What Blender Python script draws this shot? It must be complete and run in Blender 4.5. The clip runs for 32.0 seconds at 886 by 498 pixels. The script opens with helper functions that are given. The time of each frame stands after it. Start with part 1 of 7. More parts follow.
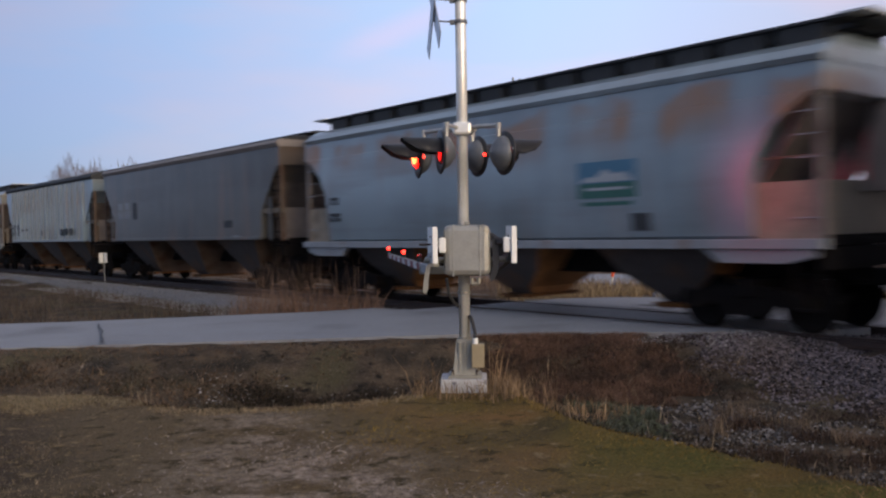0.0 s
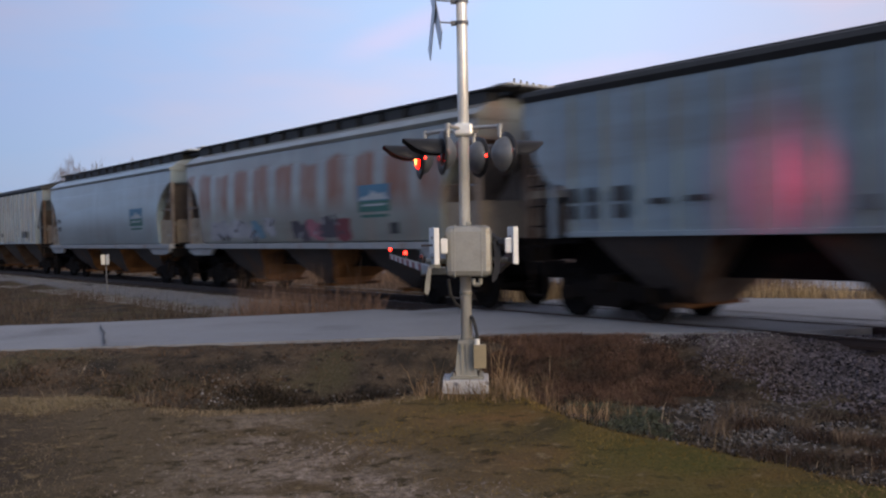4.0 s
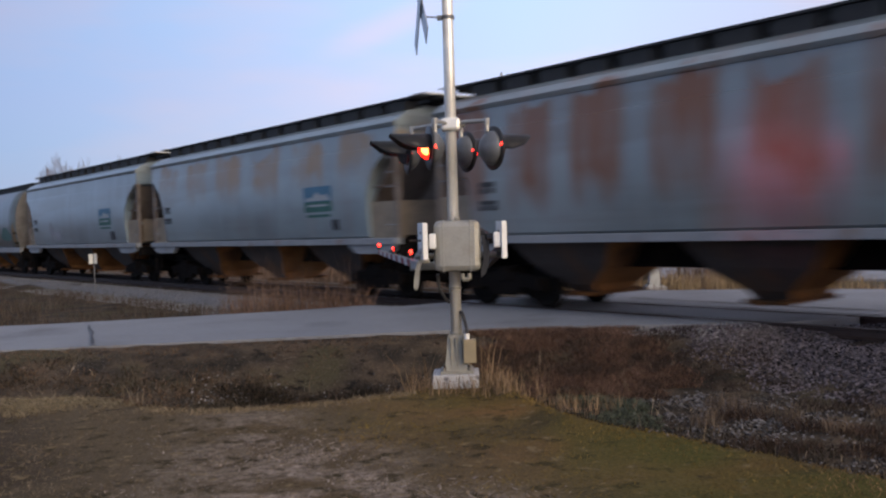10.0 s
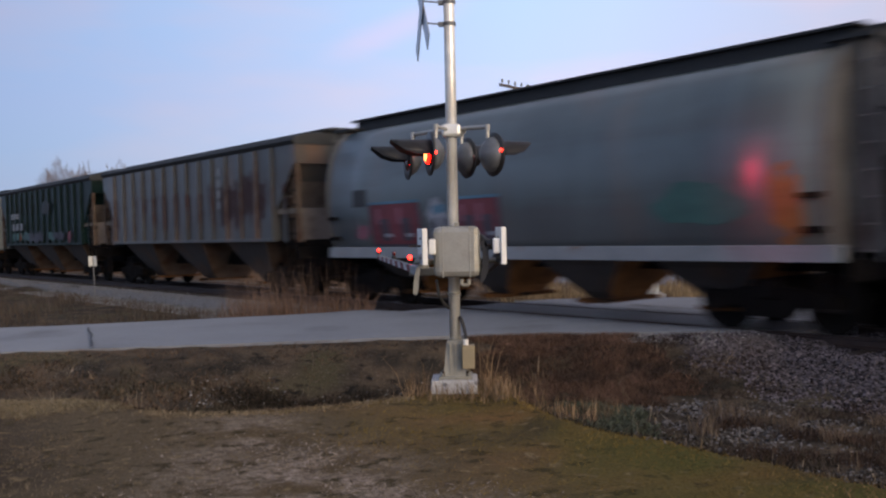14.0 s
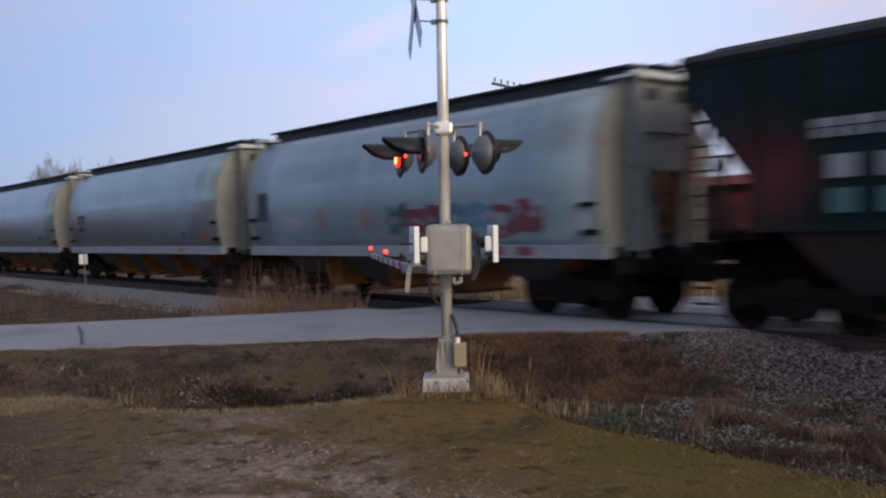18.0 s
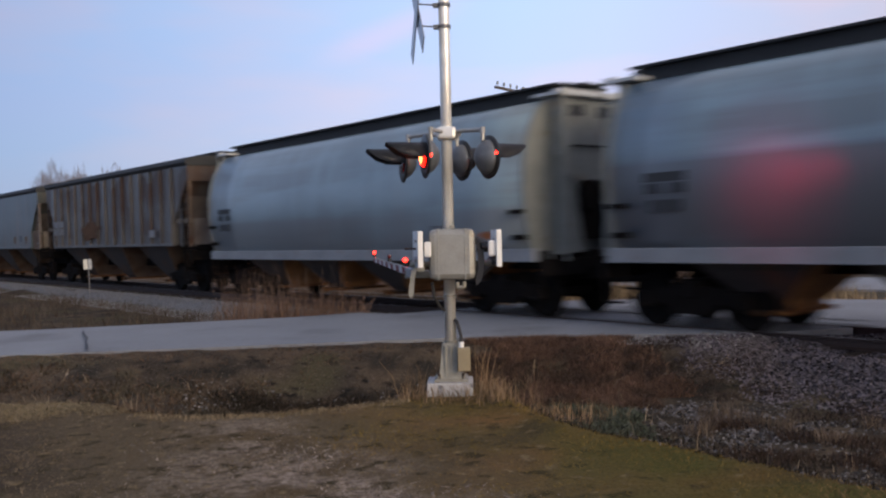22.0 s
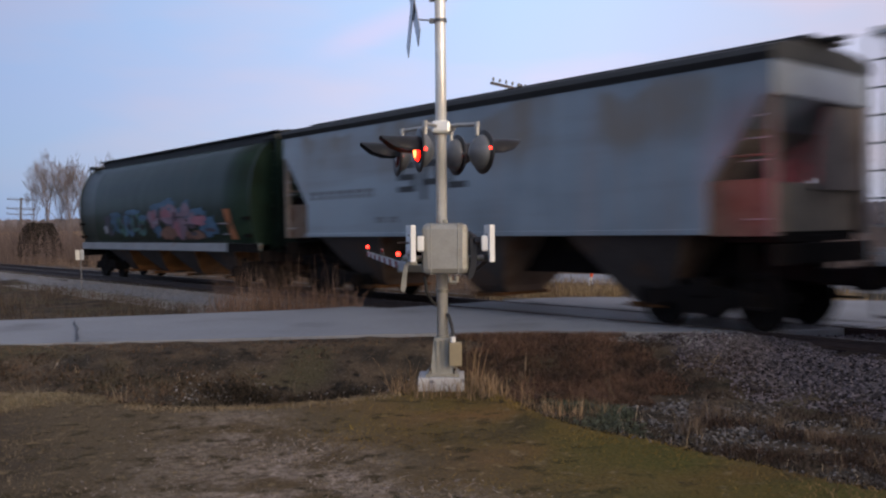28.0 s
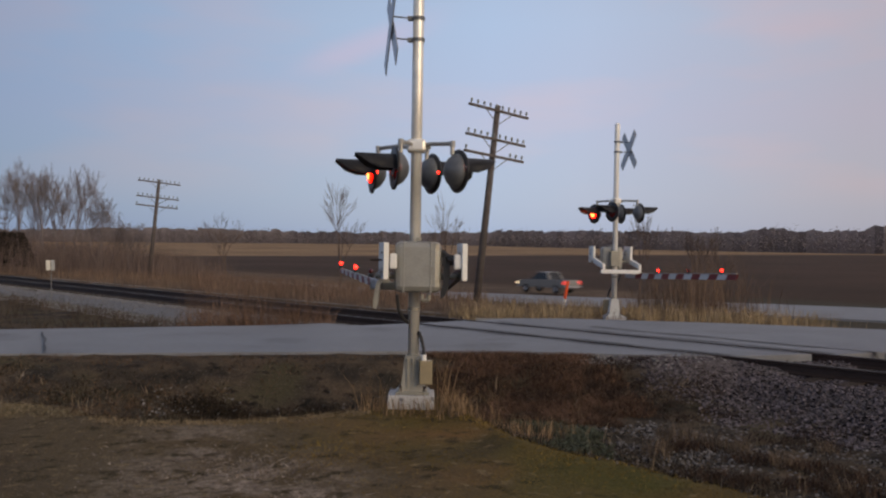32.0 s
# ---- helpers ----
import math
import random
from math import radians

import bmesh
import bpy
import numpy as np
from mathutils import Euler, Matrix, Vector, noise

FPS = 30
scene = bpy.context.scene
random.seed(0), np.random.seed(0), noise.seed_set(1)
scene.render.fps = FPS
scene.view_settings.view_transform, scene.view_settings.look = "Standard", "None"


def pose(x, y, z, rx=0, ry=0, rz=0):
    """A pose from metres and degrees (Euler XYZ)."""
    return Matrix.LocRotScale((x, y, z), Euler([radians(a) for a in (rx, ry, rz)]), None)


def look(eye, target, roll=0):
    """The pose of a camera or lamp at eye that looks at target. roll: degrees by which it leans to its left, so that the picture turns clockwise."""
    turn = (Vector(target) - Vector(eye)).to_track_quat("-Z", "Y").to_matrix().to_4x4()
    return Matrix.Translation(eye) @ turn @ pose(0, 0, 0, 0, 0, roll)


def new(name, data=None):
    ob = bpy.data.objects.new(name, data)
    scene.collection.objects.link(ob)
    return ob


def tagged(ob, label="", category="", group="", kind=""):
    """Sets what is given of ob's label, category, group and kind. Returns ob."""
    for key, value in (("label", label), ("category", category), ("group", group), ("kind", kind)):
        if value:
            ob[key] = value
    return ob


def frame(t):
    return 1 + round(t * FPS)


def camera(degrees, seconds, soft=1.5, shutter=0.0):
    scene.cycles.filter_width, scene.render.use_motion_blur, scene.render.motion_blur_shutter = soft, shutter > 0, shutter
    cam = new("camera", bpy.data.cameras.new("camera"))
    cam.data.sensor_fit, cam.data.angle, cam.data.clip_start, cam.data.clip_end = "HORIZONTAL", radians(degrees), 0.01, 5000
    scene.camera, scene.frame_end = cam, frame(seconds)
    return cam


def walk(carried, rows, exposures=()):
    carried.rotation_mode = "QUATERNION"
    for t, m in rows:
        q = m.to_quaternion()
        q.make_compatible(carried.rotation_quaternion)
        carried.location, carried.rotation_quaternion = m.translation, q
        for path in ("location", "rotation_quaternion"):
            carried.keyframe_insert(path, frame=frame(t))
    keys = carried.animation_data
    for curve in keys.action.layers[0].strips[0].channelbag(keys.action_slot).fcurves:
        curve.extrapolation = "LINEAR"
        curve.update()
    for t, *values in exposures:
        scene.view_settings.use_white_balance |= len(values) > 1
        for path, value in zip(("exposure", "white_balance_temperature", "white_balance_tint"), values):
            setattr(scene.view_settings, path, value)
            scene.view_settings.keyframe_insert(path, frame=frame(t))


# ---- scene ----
from collections import namedtuple

# the camera: held by hand on the lawn, eye 1.75 m above the rails
cam = camera(52.5, 32.0, soft=2.25, shutter=0.9)
ROWS = [
    # seconds, x, y, z, yaw, pitch, roll
    (0.0, -0.062, 0.031, 1.772, 2.76, -1.28, 1.29),
    (0.5, -0.053, 0.023, 1.763, 2.82, -1.03, 1.16),
    (1.0, -0.070, 0.016, 1.771, 3.29, -0.93, 1.10),
    (1.5, -0.077, 0.013, 1.760, 3.30, -1.04, 1.18),
    (2.0, -0.074, 0.020, 1.763, 3.21, -1.27, 1.25),
    (2.5, -0.067, 0.031, 1.769, 3.08, -1.58, 1.33),
    (3.0, -0.067, 0.025, 1.766, 3.05, -1.41, 1.30),
    (3.5, -0.069, 0.021, 1.773, 3.07, -1.28, 1.31),
    (4.0, -0.062, 0.022, 1.768, 2.86, -1.20, 1.40),
    (4.5, -0.064, 0.027, 1.763, 2.96, -1.54, 1.37),
    (6.5, -0.072, 0.023, 1.762, 3.11, -1.75, 1.47),
    (7.0, -0.059, 0.027, 1.764, 2.61, -2.08, 1.90),
    (7.5, -0.056, 0.026, 1.772, 2.49, -2.22, 1.59),
    (8.0, -0.053, 0.035, 1.767, 2.35, -2.56, 1.28),
    (8.5, -0.055, 0.023, 1.768, 2.35, -2.51, 1.19),
    (9.0, -0.056, 0.036, 1.777, 2.34, -1.98, 1.63),
    (9.5, -0.055, 0.040, 1.768, 2.38, -1.73, 1.96),
    (10.0, -0.051, 0.029, 1.768, 2.18, -1.54, 2.09),
    (10.5, -0.054, 0.026, 1.772, 2.26, -1.29, 1.79),
    (11.0, -0.061, 0.010, 1.773, 2.45, -0.99, 1.45),
    (11.5, -0.062, -0.007, 1.773, 2.35, -0.62, 1.36),
    (12.0, -0.051, -0.010, 1.767, 2.53, -0.58, 1.31),
    (12.5, -0.065, 0.001, 1.770, 2.21, -0.88, 1.20),
    (13.0, -0.046, 0.011, 1.773, 1.96, -0.80, 1.32),
    (13.5, -0.053, 0.008, 1.772, 2.29, -0.81, 1.40),
    (14.0, -0.051, 0.005, 1.774, 2.16, -1.21, 1.60),
    (14.5, -0.052, 0.012, 1.767, 2.14, -1.24, 1.46),
    (16.5, -0.049, 0.016, 1.770, 2.14, -0.79, 1.48),
    (17.0, -0.051, -0.003, 1.767, 2.17, -0.82, 1.59),
    (17.5, -0.055, 0.002, 1.776, 1.98, -1.10, 1.47),
    (18.0, -0.045, 0.014, 1.760, 1.68, -1.28, 1.46),
    (18.5, -0.052, 0.015, 1.769, 1.75, -1.60, 1.45),
    (19.0, -0.043, 0.005, 1.768, 1.77, -1.54, 1.54),
    (19.5, -0.046, 0.011, 1.766, 1.67, -1.83, 1.53),
    (20.0, -0.035, 0.029, 1.766, 1.55, -1.63, 1.66),
    (20.5, -0.043, 0.011, 1.766, 1.68, -1.31, 1.59),
    (21.0, -0.043, 0.012, 1.776, 1.65, -1.00, 1.48),
    (21.5, -0.049, 0.008, 1.781, 2.01, -0.98, 1.64),
    (22.0, -0.046, 0.001, 1.777, 1.89, -1.07, 1.71),
    (22.5, -0.048, 0.006, 1.771, 1.87, -1.10, 1.84),
    (23.0, -0.036, 0.017, 1.779, 1.60, -1.44, 2.11),
    (23.5, -0.033, 0.015, 1.770, 1.68, -1.29, 1.90),
    (24.0, -0.040, 0.002, 1.771, 1.72, -1.14, 1.85),
    (24.5, -0.038, 0.003, 1.770, 1.56, -1.12, 1.91),
    (25.0, -0.037, -0.009, 1.775, 1.62, -0.78, 1.80),
    (25.5, -0.053, -0.001, 1.769, 1.80, -0.72, 1.68),
    (26.0, -0.044, -0.002, 1.763, 1.95, -0.74, 1.68),
    (26.5, -0.048, 0.009, 1.768, 2.07, -0.95, 1.56),
    (28.5, -0.035, 0.024, 1.759, 1.31, -1.36, 0.64),
    (29.0, -0.036, 0.031, 1.762, 1.36, -1.08, 0.27),
    (29.5, -0.022, 0.036, 1.760, 0.95, -0.96, 0.28),
    (30.0, -0.023, 0.017, 1.757, 0.72, -0.58, 0.03),
    (30.5, -0.005, 0.024, 1.761, 0.09, -0.78, -0.08),
    (31.0, -0.002, 0.015, 1.758, -0.24, -0.51, 0.02),
    (31.5, 0.005, 0.016, 1.752, -0.08, -0.30, -0.22),
    (32.0, 0.000, 0.000, 1.750, 0.00, -0.13, -0.40)
]
walk(cam, [(t, pose(x, y, z, 90 + pitch, roll, yaw)) for t, x, y, z, yaw, pitch, roll in ROWS],
     exposures=[(0.0, 0.0, 6460, 10), (7.0, 0.02, 6460, 10), (8.6, 0.12, 6460, 10), (10.2, 0.11, 6460, 10), (12.0, 0.02, 6460, 10), (16.0, 0.05, 6460, 10), (19.0, 0.08, 6460, 10), (20.2, 0.01, 6460, 10), (23.5, 0.06, 6460, 10), (25.2, 0.07, 6460, 10), (27.0, 0.02, 6460, 10), (29.4, 0.0, 6500, 10), (30.4, -0.08, 6650, 10), (31.0, -0.18, 6850, 9), (31.5, -0.32, 6950, 9), (32.0, -0.45, 7000, 8)])

# ---- sky and light: clear dusk, the sun just gone, an even pale sky ----
world = bpy.data.worlds.new("dusk_sky")
scene.world = world
world.use_nodes = True
wn, wl = world.node_tree.nodes, world.node_tree.links
wn.clear()
w_out = wn.new("ShaderNodeOutputWorld")
w_bg = wn.new("ShaderNodeBackground")
w_sky = wn.new("ShaderNodeTexSky")
w_sky.sky_type, w_sky.sun_disc = "NISHITA", False
w_sky.sun_elevation, w_sky.sun_rotation = radians(4.0), radians(139)
w_co = wn.new("ShaderNodeTexCoord")
w_sep = wn.new("ShaderNodeSeparateXYZ")
wl.new(w_co.outputs["Generated"], w_sep.inputs[0])
w_ramp = wn.new("ShaderNodeValToRGB")
SKY = [(0.0, (0.37, 0.53, 0.84)), (0.05, (0.40, 0.54, 0.86)), (0.14, (0.46, 0.55, 0.88)), (0.24, (0.45, 0.59, 0.92)), (0.5, (0.40, 0.47, 0.66)), (1.0, (0.36, 0.42, 0.56))]
while len(w_ramp.color_ramp.elements) < len(SKY):
    w_ramp.color_ramp.elements.new(0.5)
for el, (pos, col) in zip(w_ramp.color_ramp.elements, SKY):
    el.position, el.color = pos, (*col, 1)
wl.new(w_sep.outputs["Z"], w_ramp.inputs[0])
# faint pink wisps of cloud
w_map = wn.new("ShaderNodeMapping")
w_map.inputs["Scale"].default_value = (1.6, 1.6, 6.0)
wl.new(w_co.outputs["Generated"], w_map.inputs[0])
w_noise = wn.new("ShaderNodeTexNoise")
w_noise.inputs["Scale"].default_value, w_noise.inputs["Detail"].default_value = 1.7, 4
wl.new(w_map.outputs[0], w_noise.inputs["Vector"])
w_cr = wn.new("ShaderNodeValToRGB")
w_cr.color_ramp.elements[0].position, w_cr.color_ramp.elements[1].position = 0.46, 0.68
w_cr.color_ramp.elements[1].color = (0.58, 0.58, 0.58, 1)
wl.new(w_noise.outputs[0], w_cr.inputs[0])
w_mix = wn.new("ShaderNodeMixRGB")
w_mix.inputs[2].default_value = (0.68, 0.56, 0.74, 1)
w_high, w_both = wn.new("ShaderNodeMapRange"), wn.new("ShaderNodeMath")
w_high.inputs[1].default_value, w_high.inputs[2].default_value = 0.04, 0.11
wl.new(w_sep.outputs["Z"], w_high.inputs[0])
w_both.operation = "MULTIPLY"
wl.new(w_cr.outputs[0], w_both.inputs[0])
wl.new(w_high.outputs[0], w_both.inputs[1])
wl.new(w_both.outputs[0], w_mix.inputs[0])
wl.new(w_ramp.outputs[0], w_mix.inputs[1])
w_scale = wn.new("ShaderNodeMixRGB")
w_scale.blend_type = "ADD"
w_scale.inputs[0].default_value = 0.05
wl.new(w_mix.outputs[0], w_scale.inputs[1])
wl.new(w_sky.outputs[0], w_scale.inputs[2])
# the sky is a little dimmer away from the afterglow
w_dim, w_mul = wn.new("ShaderNodeMapRange"), wn.new("ShaderNodeMixRGB")
w_dim.inputs[1].default_value, w_dim.inputs[2].default_value = -0.5, 0.15
w_dim.inputs[3].default_value, w_dim.inputs[4].default_value = 0.60, 1.0
wl.new(w_sep.outputs["X"], w_dim.inputs[0])
w_mul.blend_type = "MULTIPLY"
w_mul.inputs[0].default_value = 1.0
wl.new(w_scale.outputs[0], w_mul.inputs[1])
wl.new(w_dim.outputs[0], w_mul.inputs[2])
w_east, w_tone = wn.new("ShaderNodeMapRange"), wn.new("ShaderNodeMixRGB")
w_east.inputs[1].default_value, w_east.inputs[2].default_value = 0.05, 0.42
wl.new(w_sep.outputs["X"], w_east.inputs[0])
w_tone.blend_type = "MULTIPLY"
w_tone.inputs[2].default_value = (0.97, 0.79, 0.69, 1)
wl.new(w_east.outputs[0], w_tone.inputs[0])
wl.new(w_mul.outputs[0], w_tone.inputs[1])
# bluer towards the north-west
w_nw, w_blue = wn.new("ShaderNodeMapRange"), wn.new("ShaderNodeMixRGB")
w_nw.inputs[1].default_value, w_nw.inputs[2].default_value = -0.12, -0.5
wl.new(w_sep.outputs["X"], w_nw.inputs[0])
w_blue.blend_type = "MULTIPLY"
w_blue.inputs[2].default_value = (0.84, 0.94, 1.05, 1)
wl.new(w_nw.outputs[0], w_blue.inputs[0])
wl.new(w_tone.outputs[0], w_blue.inputs[1])


def sky_math(op, a, b):
    node = wn.new("ShaderNodeMath")
    node.operation = op
    for k, v in enumerate((a, b)):
        if isinstance(v, (int, float)):
            node.inputs[k].default_value = v
        else:
            wl.new(v, node.inputs[k])
    return node.outputs[0]


# one thin rosy streak of cloud, rising eastward above the crossing
w_line = wn.new("ShaderNodeMath")
w_line.operation = "MULTIPLY_ADD"
wl.new(w_sep.outputs["X"], w_line.inputs[0])
w_line.inputs[1].default_value, w_line.inputs[2].default_value = 0.36, 0.248
w_gap = sky_math("ABSOLUTE", sky_math("SUBTRACT", w_sep.outputs["Z"], w_line.outputs[0]), 0)
w_near = wn.new("ShaderNodeMapRange")
w_near.interpolation_type = "SMOOTHSTEP"
w_near.inputs[1].default_value, w_near.inputs[2].default_value = 0.024, 0.0
wl.new(w_gap, w_near.inputs[0])
w_end = wn.new("ShaderNodeMapRange")
w_end.interpolation_type = "SMOOTHSTEP"
w_end.inputs[1].default_value, w_end.inputs[2].default_value = 0.11, 0.01
wl.new(sky_math("ABSOLUTE", sky_math("ADD", w_sep.outputs["X"], 0.08), 0), w_end.inputs[0])
w_front = wn.new("ShaderNodeMapRange")
w_front.inputs[1].default_value, w_front.inputs[2].default_value = 0.0, 0.1
wl.new(w_sep.outputs["Y"], w_front.inputs[0])
w_rose = wn.new("ShaderNodeMixRGB")
w_rose.inputs[2].default_value = (0.80, 0.60, 0.80, 1)
w_amount = sky_math("MULTIPLY", sky_math("MULTIPLY", w_near.outputs[0], w_end.outputs[0]), sky_math("MULTIPLY", w_front.outputs[0], sky_math("MULTIPLY", w_noise.outputs[0], 0.75)))
wl.new(w_amount, w_rose.inputs[0])
wl.new(w_blue.outputs[0], w_rose.inputs[1])
wl.new(w_rose.outputs[0], w_bg.inputs["Color"])
w_bg.inputs["Strength"].default_value = 1.15
wl.new(w_bg.outputs[0], w_out.inputs[0])

sun = new("sun", bpy.data.lights.new("sun", "SUN"))
sun.data.energy, sun.data.angle, sun.data.color = 2.25, radians(40), (1.0, 0.83, 0.61)
sun.matrix_world = look((24, -20, 14), (0, 10, 1))
scene.view_settings.exposure = 0.0

# ---- materials ----
TRACK = radians(41.75)
DX, DY = -math.sin(TRACK), math.cos(TRACK)      # along the track, away
NX, NY = math.cos(TRACK), math.sin(TRACK)       # across the track, to the far side
PT, RAIL = 13.56, 0.065                         # track centre across, rail top


def on_track(s, off, z=0.0):
    return Vector(((PT + off) * NX + s * DX, (PT + off) * NY + s * DY, z))


def mat(name, base, rough=0.7, metal=0.0, var=0.25, scale=6.0, bump=0.0, bscale=60.0, spots=None, island=0.0, obj_random=0.0, emit=None):
    """A surface: base colour with coarse and fine variation, optional second colour in spots, relief."""
    m = bpy.data.materials.new(name)
    m.use_nodes = True
    n, l = m.node_tree.nodes, m.node_tree.links
    b = n["Principled BSDF"]
    b.inputs["Roughness"].default_value, b.inputs["Metallic"].default_value = rough, metal
    if rough >= 0.85:
        b.inputs["Specular IOR Level"].default_value = 0.12
    co = n.new("ShaderNodeTexCoord")
    t1, t2 = n.new("ShaderNodeTexNoise"), n.new("ShaderNodeTexNoise")
    for tex, s in ((t1, scale), (t2, scale * 9)):
        tex.inputs["Scale"].default_value, tex.inputs["Detail"].default_value = s, 5
        l.new(co.outputs["Object"], tex.inputs["Vector"])
    add = n.new("ShaderNodeMath")
    add.operation = "MULTIPLY_ADD"
    add.inputs[1].default_value = 0.6
    l.new(t1.outputs[0], add.inputs[0])
    half = n.new("ShaderNodeMath")
    half.operation = "MULTIPLY"
    half.inputs[1].default_value = 0.4
    l.new(t2.outputs[0], half.inputs[0])
    l.new(half.outputs[0], add.inputs[2])
    ramp = n.new("ShaderNodeValToRGB")
    ramp.color_ramp.elements[0].position, ramp.color_ramp.elements[1].position = 0.3, 0.7
    ramp.color_ramp.elements[0].color = (*[c * (1 - var) for c in base], 1)
    ramp.color_ramp.elements[1].color = (*[min(1, c * (1 + var)) for c in base], 1)
    l.new(add.outputs[0], ramp.inputs[0])
    out = ramp.outputs[0]
    if spots:
        col, at, wide, sc = spots
        t3, r3, mx = n.new("ShaderNodeTexNoise"), n.new("ShaderNodeValToRGB"), n.new("ShaderNodeMixRGB")
        t3.inputs["Scale"].default_value, t3.inputs["Detail"].default_value = sc, 6
        l.new(co.outputs["Object"], t3.inputs["Vector"])
        r3.color_ramp.elements[0].position, r3.color_ramp.elements[1].position = at, at + wide
        l.new(t3.outputs[0], r3.inputs[0])
        l.new(r3.outputs[0], mx.inputs[0])
        l.new(out, mx.inputs[1])
        mx.inputs[2].default_value = (*col, 1)
        out = mx.outputs[0]
    if island or obj_random:
        src = n.new("ShaderNodeNewGeometry").outputs["Random Per Island"] if island else n.new("ShaderNodeObjectInfo").outputs["Random"]
        amount = island or obj_random
        mr, hs = n.new("ShaderNodeMapRange"), n.new("ShaderNodeHueSaturation")
        mr.inputs[3].default_value, mr.inputs[4].default_value = 1 - amount, 1 + amount
        l.new(src, mr.inputs[0])
        l.new(mr.outputs[0], hs.inputs["Value"])
        l.new(out, hs.inputs["Color"])
        out = hs.outputs[0]
    l.new(out, b.inputs["Base Color"])
    if bump:
        t4, bp = n.new("ShaderNodeTexNoise"), n.new("ShaderNodeBump")
        t4.inputs["Scale"].default_value, t4.inputs["Detail"].default_value = bscale, 4
        l.new(co.outputs["Object"], t4.inputs["Vector"])
        bp.inputs["Strength"].default_value, bp.inputs["Distance"].default_value = bump, 0.02
        l.new(t4.outputs[0], bp.inputs["Height"])
        l.new(bp.outputs[0], b.inputs["Normal"])
    if emit:
        b.inputs["Emission Color"].default_value, b.inputs["Emission Strength"].default_value = (*emit[0], 1), emit[1]
    return m


def car_paint(name, base, streak=(0.25, 0.12, 0.06), amount=0.2, patch=None, low=None, ribs=2.0, gloss=0.95):
    """Weathered freight-car paint: vertical rust streaks, optional rust patches along the upper side, optional darker
    band low down.
    """
    m = bpy.data.materials.new(name)
    m.use_nodes = True
    n, l = m.node_tree.nodes, m.node_tree.links
    b = n["Principled BSDF"]
    b.inputs["Roughness"].default_value = 0.4
    b.inputs["Specular IOR Level"].default_value = gloss
    b.inputs["Coat Weight"].default_value, b.inputs["Coat Roughness"].default_value = 0.9 * gloss, 0.28
    base = tuple(c * k for c, k in zip(base, (0.465, 0.555, 0.575)))
    co = n.new("ShaderNodeTexCoord")

    def field(sx, sy, sz, detail, lo, hi, shift=0.0):
        mp, tx, rp = n.new("ShaderNodeMapping"), n.new("ShaderNodeTexNoise"), n.new("ShaderNodeValToRGB")
        mp.inputs["Scale"].default_value, mp.inputs["Location"].default_value = (sx, sy, sz), (shift, shift, shift)
        l.new(co.outputs["Object"], mp.inputs[0])
        l.new(mp.outputs[0], tx.inputs["Vector"])
        tx.inputs["Scale"].default_value, tx.inputs["Detail"].default_value = 1.0, detail
        rp.color_ramp.elements[0].position, rp.color_ramp.elements[1].position = lo, hi
        l.new(tx.outputs[0], rp.inputs[0])
        return rp.outputs[0]

    def band(z0, z1, z2, z3, ragged=0.0):
        sp, rp = n.new("ShaderNodeSeparateXYZ"), n.new("ShaderNodeValToRGB")
        l.new(co.outputs["Object"], sp.inputs[0])
        height = sp.outputs["Z"]
        if ragged:
            wob = n.new("ShaderNodeMath")
            wob.operation = "MULTIPLY_ADD"
            wob.inputs[1].default_value = ragged
            l.new(field(1.3, 1, 0.5, 5, 0.2, 0.8, 13.0), wob.inputs[0])
            l.new(height, wob.inputs[2])
            height = wob.outputs[0]
        dv = n.new("ShaderNodeMath")
        dv.operation = "DIVIDE"
        dv.inputs[1].default_value = 5.0
        l.new(height, dv.inputs[0])
        l.new(dv.outputs[0], rp.inputs[0])
        e = rp.color_ramp.elements
        e[0].position, e[0].color = z0 / 5, (0, 0, 0, 1)
        e[1].position, e[1].color = z1 / 5, (1, 1, 1, 1)
        for z, v in ((z2, 1), (z3, 0)):
            k = e.new(z / 5)
            k.color = (v, v, v, 1)
        return rp.outputs[0]

    def mul(a, c):
        mt = n.new("ShaderNodeMath")
        mt.operation = "MULTIPLY"
        l.new(a, mt.inputs[0])
        if isinstance(c, float):
            mt.inputs[1].default_value = c
        else:
            l.new(c, mt.inputs[1])
        return mt.outputs[0]

    def over(under, col, fac):
        mx = n.new("ShaderNodeMixRGB")
        l.new(fac, mx.inputs[0])
        if isinstance(under, tuple):
            mx.inputs[1].default_value = (*under, 1)
        else:
            l.new(under, mx.inputs[1])
        mx.inputs[2].default_value = (*col, 1)
        return mx.outputs[0]

    out = over(base, tuple(c * 0.6 for c in base), field(0.35, 1, 0.8, 6, 0.38, 0.66))
    out = over(out, tuple(c * k for c, k in zip(base, (0.62, 0.52, 0.46))), mul(field(0.12, 1, 1.6, 5, 0.5, 0.66, 21.0), 0.8))
    out = over(out, tuple(min(1, c * 1.2) for c in base), mul(field(3.0, 1, 0.25, 4, 0.5, 0.75, 7.0), 0.6))
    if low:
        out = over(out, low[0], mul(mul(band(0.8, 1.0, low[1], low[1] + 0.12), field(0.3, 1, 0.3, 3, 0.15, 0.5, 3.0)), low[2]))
    out = over(out, streak, mul(mul(field(ribs, 1, 0.16, 6, 0.5, 0.72, 11.0), field(0.4, 1, 0.4, 4, 0.35, 0.65, 5.0)), amount * 2.2))
